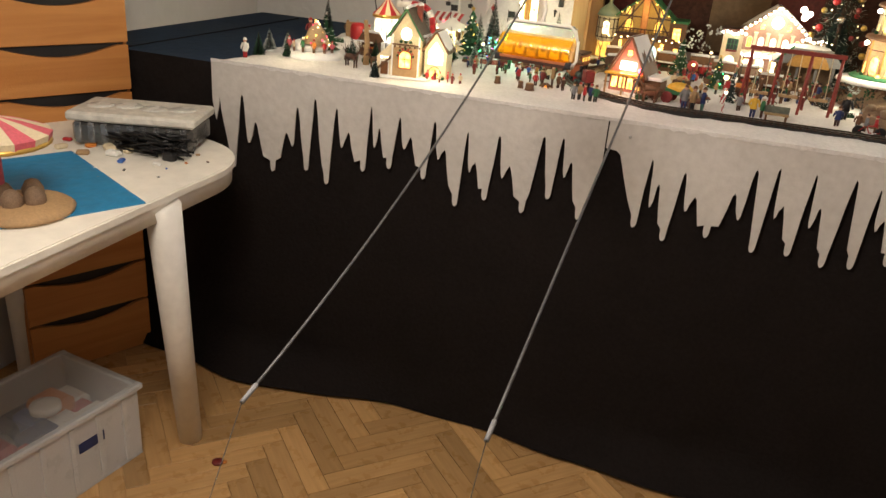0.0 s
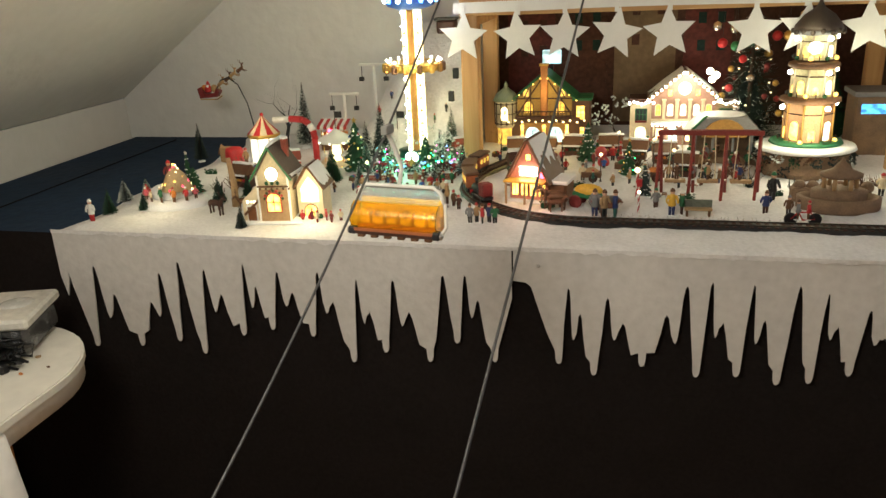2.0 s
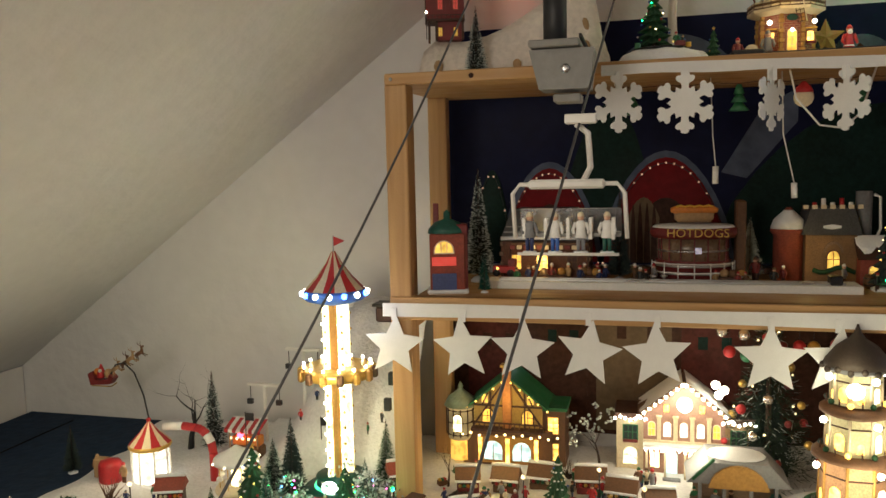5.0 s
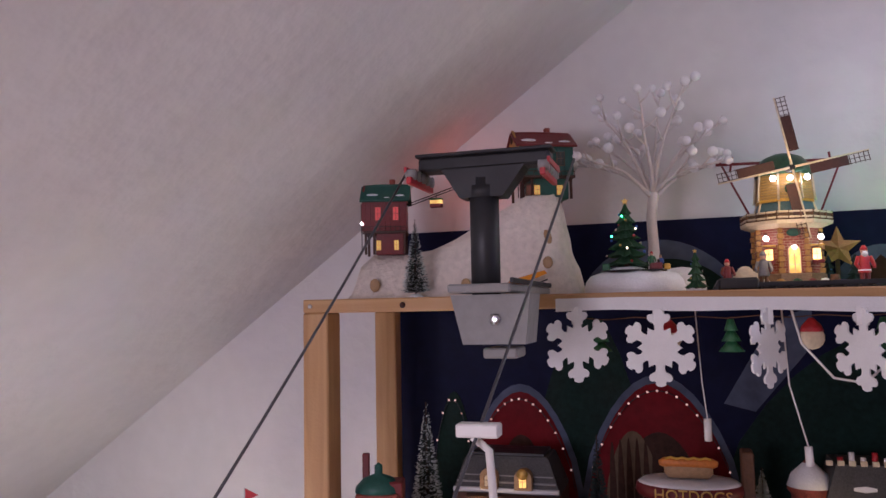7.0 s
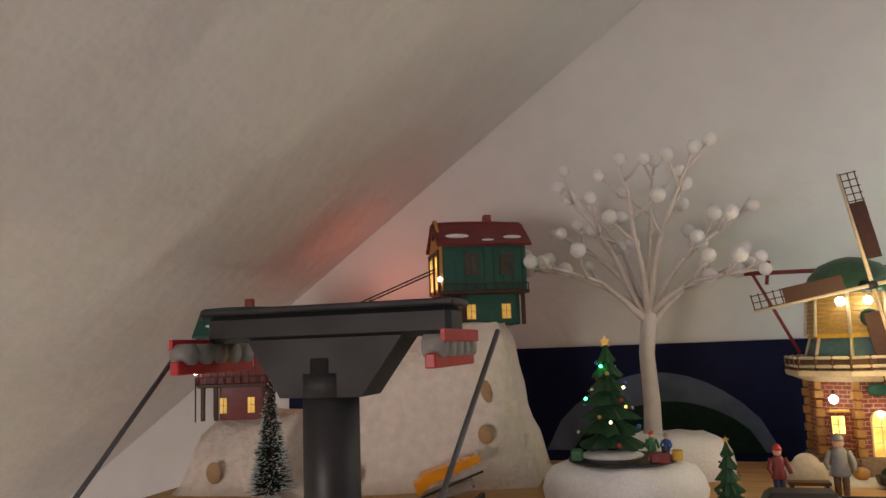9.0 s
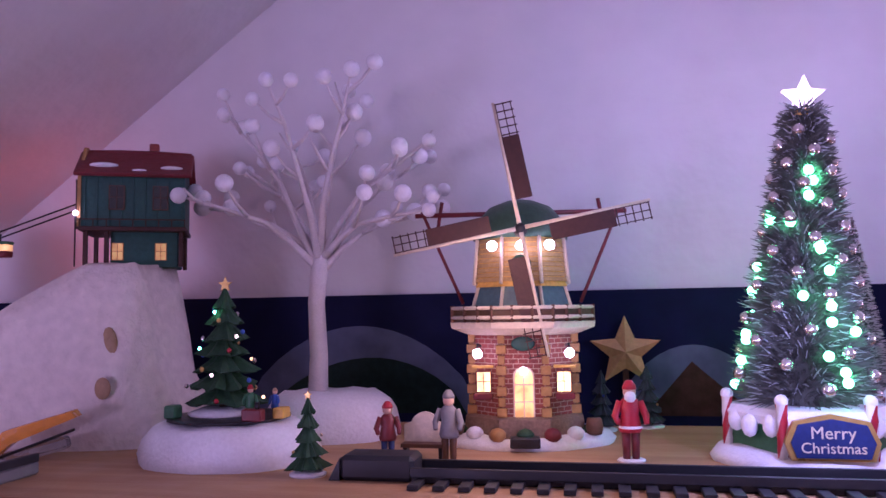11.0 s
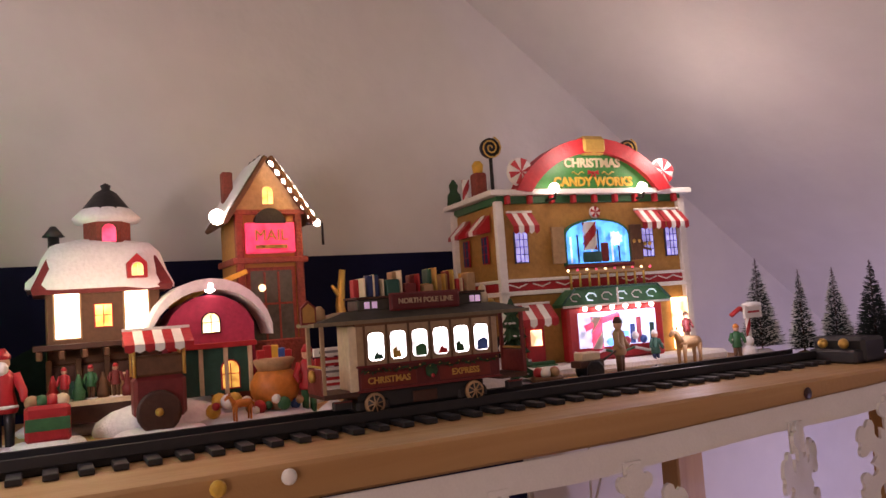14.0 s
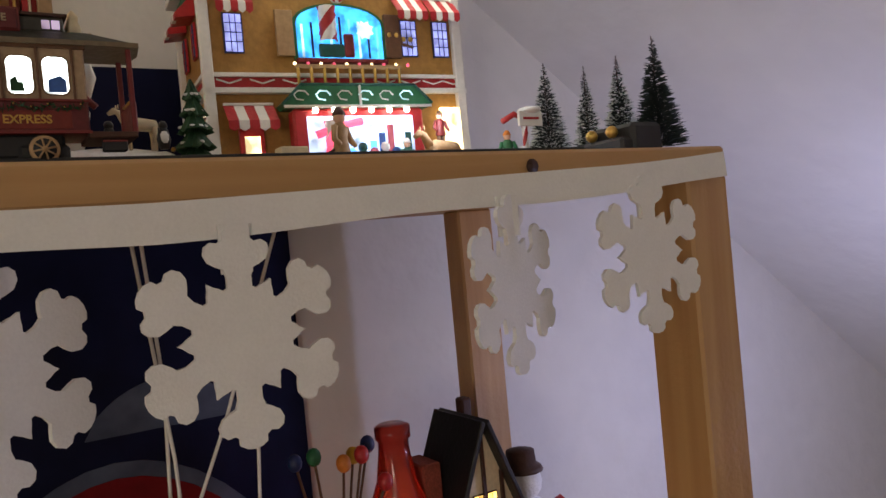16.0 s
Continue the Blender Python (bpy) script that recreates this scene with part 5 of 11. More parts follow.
def build_windmill():
    t = thing("windmill", (1.420, .805, TOP), "lit model windmill with brown sails, balcony and green cap", "windmill", rz=6)
    snow_base(t, .078, .058, .012, seed=6)
    oct8 = lambda prof, n=8: Mesh().lathe(prof, n, 0, smooth=False, turn=math.pi / 8)
    part("plinth", oct8([(.056, .008), (.054, .024), (.050, .026)]), STONE, t)
    part("brick_tower", oct8([(.048, .024), (.046, .096)]), brick_wall(), t, "red brick lower walls")
    gal = part("gallery", oct8([(.050, .093), (.066, .099), (.067, .104), (.046, .104)]), CREAM, t, "cream gallery")
    for k in range(8):
        a0, a1 = math.pi / 8 + k * math.pi / 4, math.pi / 8 + (k + 1) * math.pi / 4
        p, q = (.065 * math.cos(a0), .065 * math.sin(a0)), (.065 * math.cos(a1), .065 * math.sin(a1))
        for z in (.108, .116):
            part("rail", Mesh().tube([(*p, z), (*q, z)], .0016, 6), CREAM, gal)
        for f in (0, .33, .66):
            x, y = p[0] + (q[0] - p[0]) * f, p[1] + (q[1] - p[1]) * f
            part("post", Mesh().tube([(x, y, .103), (x, y, .118)], .0016, 6), BROWN, gal)
    part("skirt_roof", oct8([(.049, .104), (.040, .134)]), mat("slate_blue", (.06, .13, .14), .5, vary=.3), t, "blue-green skirt roof")
    for k in range(8):
        a = math.pi / 8 + k * math.pi / 4
        part("roof_rib", Mesh().tube([(.0495 * math.cos(a), .0495 * math.sin(a), .104), (.0405 * math.cos(a), .0405 * math.sin(a), .134)], .0016, 5), CREAM, t)
    part("boarded_tower", oct8([(.043, .134), (.041, .138), (.038, .176), (.041, .178)]), YELLOWP, t, "yellow boarded upper walls")
    slat = mat("weathered_slat", (.42, .27, .08), .6, vary=.35, grain=90)
    for k in range(9):
        part("board", oct8([(.0440 - k * .0005, .1385 + k * .0042), (.0425 - k * .0005, .1418 + k * .0042), (.0405 - k * .0005, .1418 + k * .0042)]), slat, t)
    for k in range(8):
        a = math.pi / 8 + k * math.pi / 4
        part("corner_board", Mesh().tube([(.0445 * math.cos(a), .0445 * math.sin(a), .136), (.0405 * math.cos(a), .0405 * math.sin(a), .177)], .0017, 5), CREAM, t)
        for q in range(8):
            part("quoin", Mesh().box(.0478 * math.cos(a), .0478 * math.sin(a), .026 + q * .0086, .006 if q % 2 else .0085, .006 if q % 2 else .0085, .0074, b=.0006), OCHRE, t)
    wreath = [(.0065 * math.cos(q * math.pi / 6), -.0445, .152 + .0065 * math.sin(q * math.pi / 6)) for q in range(13)]
    part("wreath", Mesh().tube(wreath, .0022, 6), FIR, t)
    part("gallery_panel", oct8([(.0635, .1045), (.0635, .115)]), mat("umber_panel", (.10, .055, .02), .6, vary=.3), gal)
    for q in range(7):
        a = math.pi * (1.15 + .117 * q)
        part("garden_shrub", Mesh().ball(.062 * math.cos(a), .054 * math.sin(a), .012, .0075, 0, 8, .8), (FIR, SNOWP, OCHRE, FIR, DARKRED, SNOWP, FIR)[q], t)
    part("cap", Mesh().lathe([(.042, .176), (.042, .182), (.038, .194), (.028, .205), (.013, .211), (.002, .213)], 16), mat("cap_green", (.03, .09, .05), .5, vary=.35), t, "rounded green cap")
    for a, z, w, h in ((0, .030, .015, .042),):
        window(t, 0, -.0445, z - .006, w, h, LIT_DIM, CREAM, True, (1, 2))
        part("door_lamp", Mesh().ball(0, -.0480, .064, .0030, 0, 8), LED_WHITE, t)
    part("step", Mesh().box(0, -.060, .004, .024, .014, .008), BLACK, t)
    part("sign", Mesh().ball(0, -.0465, .086, .010, 0, 12, .6, .15), TEAL, t)
    for s in (-1, 1):
        window(t, s * .0335, -.0345, .046, .011, .016, LIT_YELLOW, BROWN, False, (1, 1))
        part("flower_box", Mesh().box(s * .034, -.040, .040, .016, .006, .005), DARKRED, t)
        part("porch_roof", Mesh().box(s * .034, -.040, .066, .018, .009, .002), YELLOWP, t)
        lp = part("wall_lamp", Mesh().tube([(s * .036, -.034, .084), (s * .038, -.044, .086), (s * .038, -.044, .080)], .0009, 6), BLACK, t)
        part("lamp_glass", Mesh().ball(s * .038, -.044, .078, .0042, 0, 8), LED_WHITE, lp)
        up = part("gallery_lamp", Mesh().tube([(s * .022, -.036, .172), (s * .024, -.044, .172)], .0009, 6), BLACK, t)
        part("lamp_glass", Mesh().ball(s * .024, -.044, .168, .0045, 0, 8), LED_WHITE, up)
        part("barrel", Mesh().lathe([(.006, 0), (.0075, .006), (.006, .013)], 10, 0, s * .058, -.03, .010), BROWN, t)
        part("tail_brace", Mesh().tube([(s * .090, .012, .206), (s * .052, .0, .120)], .0016, 6), DARKRED, t)
        part("tail_post", Mesh().tube([(s * .075, .012, .190), (s * .071, .012, .214)], .0018, 6), DARKRED, t)
    part("cap_lamp", Mesh().ball(0, -.0440, .168, .0042, 0, 8), LED_WHITE, t)
    part("tail_beam", Mesh().tube([(-.096, .012, .202), (.096, .012, .202)], .0022, 6), DARKRED, t)
    part("hub", Mesh().tube([(0, -.040, .181), (0, -.062, .181)], [.006, .004], 12), BLACK, t)
    for k in range(4):
        m = pose(0, -.060, .181) @ Matrix.Rotation(radians(-11 - 90 * k), 4, "Y") @ Matrix.Scale(1.07, 4)
        sail = part("sail", Mesh().tube([(0, 0, 0), (0, 0, .100)], [.0018, .0011], 6, at=m), CREAM, t)
        part("sail_cloth", Mesh().box(.0075, 0, .022, .014, .0012, .050, b=.0003, at=m), DARKWOOD, sail, "dark brown sailcloth")
        lat = Mesh()
        for j in range(5):
            lat.box(.0075, 0, .073 + j * .0062, .015, .001, .0009, at=m)
        for j in range(3):
            lat.box(.0015 + j * .006, 0, .072, .0008, .001, .027, at=m)
        part("lattice", lat, DARKWOOD, sail)


build_windmill()
SANTA = "painted figurine in a red coat and white beard"
figurine((1.508, .718, TOP), .060, RED, DARKRED, RED, 5, SANTA, "red-coated figurines", True)
figurine((1.738, .744, TOP), .066, RED, BLACK, RED, -5, SANTA, "red-coated figurines", True, 45)


def build_wood_star():
    t = thing("wooden_star", (1.512, .925, TOP), "faceted golden wooden star standing on the shelf", "star")
    out, me = star_outline(.037, .45, cz=.070), Mesh()
    vs = [(p[0], 0, p[1]) for p in out] + [(0, -.009, .070), (0, .005, .070)]
    me.add(vs, [[i, (i + 1) % 10, 10] for i in range(10)] + [[(i + 1) % 10, i, 11] for i in range(10)])
    part("star", me, mat("star_wood", (.50, .27, .08), .45, vary=.2), t)
    part("stand", Mesh().box(0, .008, 0, .006, .008, .058), BROWN, t)


build_wood_star()
fir_tree((1.530, .890, TOP), .060, .020, "small dark fir in front of the star", 5, 3, DARKFIR, baubles=3, topper=None)
fir_tree((1.487, .865, TOP), .058, .018, "small dark fir in front of the star", 5, 4, DARKFIR, baubles=5, topper=None)


def build_led_tree():
    t = thing("led_tree", (1.638, .742, TOP), "tall Christmas tree with green lights, silver baubles and white star", "tree")
    hexa = lambda prof: Mesh().lathe(prof, 6, 0, smooth=False)
    snow_base(t, .070, .064, .012, seed=12)
    part("planter", hexa([(.056, .006), (.055, .036)]), GREEN, t, "dark green planter")
    part("snow_rim", hexa([(.0575, .030), (.060, .036), (.056, .041), (.03, .043)]), SNOWP, t)
    for k in range(6):
        a = k * math.pi / 3
        part("candy_pole", candy_pole(Mesh(), .057 * math.cos(a), .057 * math.sin(a), .004, .046, .0042), [RED, WHITE], t)
        part("pole_cap", Mesh().ball(.057 * math.cos(a), .057 * math.sin(a), .048, .0048, 0, 8), SNOWP, t)
        for j in range(3):
            b = a + (j + .5) * math.pi / 9
            part("snow_drip", Mesh().ball(.053 * math.cos(b), .053 * math.sin(b), .030 - .002 * (j % 2), .006, 0, 8, 1.4), SNOWP, t)
    sg = part("sign_board", Mesh().plate([(p[0], p[1]) for p in [(-.026, .010), (.026, .010), (.030, .022), (.024, .036), (0, .041), (-.024, .036), (-.030, .022)]], -.062, -.057), GOLD, t, "gold-framed name board")
    part("sign_face", Mesh().plate([(-.023, .012), (.023, .012), (.0265, .022), (.0215, .034), (0, .038), (-.0215, .034), (-.0265, .022)], -.0635, -.0615), NAVY, sg)
    words("lettering", "Merry", .0115, (0, -.0637, .0285), CREAM, sg)
    words("lettering", "Christmas", .0100, (0, -.0637, .0185), CREAM, sg)
    gen = random.Random(4)
    h0, h1, r0, r1 = .040, .262, .049, .015
    me = Mesh()
    for i in range(11000):
        v = gen.random() ** 1.15
        rad = (r0 + (r1 - r0) * v) * gen.uniform(.80, 1.10)
        a, z = gen.uniform(0, 6.283), h0 + (h1 - h0) * v
        d = Vector((math.cos(a), math.sin(a), gen.uniform(-.2, .5)))
        s = Vector((-math.sin(a), math.cos(a), gen.uniform(-.6, .6))) * .00052
        o = Vector((0, 0, z))
        p, e = o + d * rad * .55, o + d * rad + Vector((gen.uniform(-1, 1), gen.uniform(-1, 1), gen.uniform(-1, 1))) * .005
        me.add([p - s, p + s, e + s * .5, e - s * .5, (p + e) / 2 + Vector((0, 0, .0014))], [[0, 1, 2, 3], [0, 3, 4], [1, 4, 2]], 0 if gen.random() < .88 else 1)
    part("needles", me, [GREYFIR, FROST], t)
    part("core", Mesh().lathe([(.034, h0), (.009, h1)], 12), GREYFIR, t)
    ball = None
    for i in range(64):
        v = (i + .5) / 64
        a, r = i * 2.39996, r0 + (r1 - r0) * v + .001
        at = (r * math.cos(a), r * math.sin(a), h0 + .008 + (h1 - h0 - .02) * v)
        if ball is None:
            ball = part("bauble", Mesh().ball(0, 0, 0, .0052, 0, 10), SILVER, t)
            ball.location = at
        else:
            o = new("bauble", ball.data)
            o.parent, o.location = t, at
    led = None
    for i in range(46):
        v = (i + .5) / 46
        a, r = i * 2.39996 + 1.1 + .9 * math.sin(i * 5.3), r0 + (r1 - r0) * v + .002
        at = (r * math.cos(a), r * math.sin(a), h0 + .008 + (h1 - h0 - .05) * v + .004 * math.sin(i * 3.7))
        if led is None:
            led = part("led", Mesh().ball(0, 0, 0, .0036, 0, 10), LED_GREEN, t, "glowing green light")
            led.location = at
        else:
            o = new("led", led.data)
            o.parent, o.location = t, at
    part("star", Mesh().plate(star_outline(.0165, .45, cz=.274), -.003, .003), mat("lit_star", (1, .92, .72), .4, vary=0, glow=2.2), t, "glowing white star")
    part("star_foot", Mesh().lathe([(.011, .258), (.008, .264)], 12), GOLD, t)
    # the tree leans a little
    for ob in t.children:
        if ob.name.split(".")[0] in ("needles", "core", "bauble", "led", "star", "star_foot"):
            ob.matrix_basis = Matrix.Translation((-.002, 0, .04)) @ Matrix.Rotation(radians(2.6), 4, "Y") @ Matrix.Translation((0, 0, -.04)) @ ob.matrix_basis


build_led_tree()
bristle_tree((1.700, .822, TOP), .188, .031, mat("dark_grey_bristle", (.060, .052, .042), .8, vary=.3), mat("pale_bristle_tip", (.42, .34, .32), .8), "full bottle brush tree with frosted tips", 5200, seed=7)


def build_workshop():
    """Chimney house with a cupola, a pink barn and a tall mail tower on one snowy foot."""
    t = thing("toy_workshop", (1.862, .815, TOP), "lit snowy model workshop with pink barn and mail tower", "model house")
    snow_base(t, .118, .055, .010, seed=21)
    for x, w, h in ((-.058, .080, .044), (.062, .070, .050)):
        part("ground_floor", Mesh().box(x, 0, .006, w, .066, h, b=.001), BRICK if x > 0 else DARKWOOD, t)
    for k in range(5):
        part("timber_post", Mesh().box(-.096 + k * .019, -.0345, .008, .004, .004, .046), BROWN, t)
    window(t, -.046, -.0335, .010, .018, .030, TAN, CREAM, True, (1, 0))
    # dark panel stands in for the shaded opening under the deck
    part("shop_shade", Mesh().box(-.080, -.0345, .012, .028, .003, .026), TEAL, t)
    part("deck", Mesh().box(-.060, -.036, .061, .092, .020, .004), DARKWOOD, t)
    for k in range(7):
        part("joist", Mesh().box(-.102 + k * .0145, -.037, .0545, .004, .022, .0065, b=.0008), BROWN, t)
    part("snow_bank", Mesh().ball(-.026, -.064, .003, .046, 0, 14, .40, .45), SNOWP, t)
    half = [(-.052 * math.cos(math.pi * k / 14), -.034 - .030 * math.sin(math.pi * k / 14)) for k in range(15)]
    part("counter", Mesh().slab([(x - .058, y) for x, y in half][::-1], .0225, .0255), CREAM, t, "half-round cream counter")
    part("counter_front", Mesh().slab([(x * .9 - .058, y * .9 - .004) for x, y in half][::-1], .010, .0224), DARKWOOD, t)
    for k in range(5):
        part("gnome", Mesh().lathe([(.0040, 0), (.0044, .006), (.0026, .009), (.0030, .011), (.0008, .018)], 8, 0, -.094 + k * .016, -.046 - .006 * (k % 2), .0256), (RED, GREEN, BROWN, DARKRED, TEAL)[k], t)
    part("bowl", Mesh().lathe([(.003, 0), (.0075, .005), (.0080, .007)], 12, 0, -.028, -.050, .0256), BLUE, t)
    # cupola house
    part("house_body", Mesh().box(-.058, 0, .050, .078, .062, .056, b=.001), BROWN, t)
    for x in (-.083, -.036):
        window(t, x, -.031, .069, .016, .032, mat("blazing_pane", (1.0, .90, .62), .5, vary=0, glow=6), TAN, False, (0, 0))
    window(t, -.059, -.031, .076, .011, .016, LIT_YELLOW, RED, False, (1, 1))
    rf = part("house_roof", Mesh().lathe([(.066, .101), (.068, .105), (.054, .126), (.048, .131), (.02, .135)], 4, 0, -.058, 0, 0, False, .8, turn=math.pi / 4), DARKRED, t)
    sc = Mesh()
    vs, n = [], 24
    for f, z in ((.070, .104), (.0705, .108), (.064, .117), (.057, .129), (.048, .137), (.02, .141), (.001, .141)):
        for i in range(n):
            a = 2 * math.pi * i / n
            sq = 1 / max(abs(math.cos(a)), abs(math.sin(a)))
            q = f * .72 * min(sq, 1.25) * (1 + .05 * noise.noise((math.cos(a) * 4, math.sin(a) * 4, z * 40)))
            vs.append((-.058 + q * math.cos(a), q * .82 * math.sin(a), z + .004 * noise.noise((a * 3, z * 60, 2))))
    sc.add(vs, [[j * n + i, j * n + (i + 1) % n, (j + 1) * n + (i + 1) % n, (j + 1) * n + i] for j in range(6) for i in range(n)], 0, True)
    part("snow_cover", sc, SNOWP, rf)
    dm = part("dormer", Mesh().plate([(-.043, .110), (-.029, .110), (-.029, .121), (-.036, .128), (-.043, .121)], -.048, -.030), RED, t)
    window(dm, -.036, -.048, .112, .007, .009, LIT_YELLOW, WHITE, True, (1, 1))
    cu = part("cupola", Mesh().lathe([(.017, .134), (.017, .158)], 6, 0, -.052, 0, 0, False), BRICK, t)
    part("cupola_roof", Mesh().lathe([(.022, .157), (.023, .160), (.008, .180), (.003, .183), (.004, .186), (.0005, .188)], 10, 0, -.052, 0), BLACK, cu)
    part("cupola_snow", Mesh().lathe([(.0235, .156), (.025, .160), (.018, .167), (.013, .168)], 12, 0, -.052, 0), SNOWP, cu)
    window(cu, -.052, -.016, .140, .010, .014, LIT_PINK, BROWN, True, (0, 0))
    part("stove_pipe", Mesh().tube([(-.090, -.01, .110), (-.090, -.01, .145)], .004, 8), BLACK, t)
    part("pipe_cap", Mesh().lathe([(.008, .145), (.002, .153)], 8, 0, -.090, -.01), BLACK, t)
    # slide between the houses
    part("chute", Mesh().box(.0, 0, 0, .066, .012, .004, at=pose(.018, -.028, .098, 0, -22, 0)), YELLOWP, t)
    # pink barn
    bx = .012
    out = [(bx - .032, .020), (bx + .032, .020), (bx + .032, .060)] + arc(bx, .060, .034, 20, 160, 8) + [(bx - .032, .060)]
    part("barn_wall", Mesh().plate(out, -.062, -.012), mat("rose_paint", (.50, .05, .11), .5), t, "rose barn front")
    part("barn_shop", Mesh().box(bx, -.0625, .020, .058, .004, .034), TEAL, t, "dark shop front")
    for q in range(4):
        part("barn_post", Mesh().box(bx - .027 + q * .018, -.0655, .020, .003, .003, .036), CREAM, t)
    part("barn_beam", Mesh().box(bx, -.0655, .054, .064, .005, .004), RED, t)
    curve = arc(bx, .052, .046, 12, 168, 12)
    bs = Mesh().plate([(x, z + .008) for x, z in curve] + curve[::-1], -.068, -.010)
    part("barn_snow_roof", bs, SNOWP, t)
    window(t, bx, -.062, .066, .012, .014, LIT_WARM, BLACK, True, (1, 1))
    window(t, bx + .012, -.0645, .024, .012, .020, LIT_DIM, RED, True, (1, 1))
    part("barn_lamp", Mesh().ball(bx, -.064, .100, .005, 0, 8), LED_WHITE, t)
    # mail tower
    tx = .068
    part("tower_body", Mesh().box(tx, 0, .050, .054, .056, .116, b=.001), OCHRE, t)
    for s in (-1, 1):
        part("corner_post", Mesh().box(tx + s * .0245, -.029, .050, .006, .007, .112), BRICK, t)
    window(t, tx, -.0285, .056, .034, .056, mat("dark_grey_glass", (.10, .11, .09), .12, vary=.3, coat=.5), BRICK, False, (2, 1))
    part("shop_lamp", Mesh().ball(tx - .008, -.0305, .098, .003, 0, 8), LIT_WARM, t)
    part("cornice", Mesh().box(tx, -.004, .118, .062, .060, .005), BRICK, t)
    sg = part("sign", Mesh().box(tx, -.033, .126, .040, .006, .025), mat("lit_pink_sign", (1, .08, .20), .5, vary=0, glow=.55), t, "glowing pink sign")
    words("lettering", "MAIL", .0125, (tx, -.0368, .140), GOLD, sg)
    part("lettering_bar", Mesh().box(tx, -.0365, .1295, .026, .001, .003), GOLD, sg)
    part("sign_arch", Mesh().plate(arc(tx, .150, .013, 0, 180, 8), -.036, -.030), BLACK, t)
    part("gable_beam", Mesh().box(tx, -.031, .158, .062, .004, .004), BRICK, t)
    part("gable", Mesh().plate([(tx - .030, .160), (tx + .030, .160), (tx, .202)], -.030, .028), TAN, t)
    roof_slabs(t, .060, .060, .158, .046, "y", BROWN, .010, .004, snow=(.9, 1.0), name="tower_roof")
    for o in t.children:
        if o.name.startswith("tower_roof"):
            o.location.x = tx
    window(t, tx, -.030, .167, .008, .014, LIT_YELLOW, CREAM, True, (1, 1))
    # glowing beads stand in for the lit snow edge along the eave
    for k in range(8):
        f = k / 7
        part("string_light", Mesh().ball(tx + .004 + .035 * f, -.037, .200 - .050 * f, .0034, 0, 6), LED_WHITE, t)
    part("eave_lamp", Mesh().ball(tx - .042, -.034, .156, .0065, 0, 8), LED_WHITE, t)
    part("crane_hook", Mesh().tube([(tx + .032, -.03, .150), (tx + .046, -.03, .150), (tx + .046, -.03, .132)], .0012, 6), BLACK, t)
    part("chimney", Mesh().box(tx - .026, 0, .172, .009, .009, .026), BRICK, t)
    for x in (-.014, 0, .014):
        part("ridge_ball", Mesh().ball(tx, x, .208, .003, 0, 6), BLACK, t)


build_workshop()
gen = random.Random(31)
for k, (x, c) in enumerate(((1.775, RED), (1.792, GREEN), (1.808, DARKRED), (1.826, CREAM), (1.842, WHITE))):
    figurine((x, .762 + .004 * (k % 2), TOP + .0255), .024, c, BROWN, RED, gen.uniform(-40, 40))


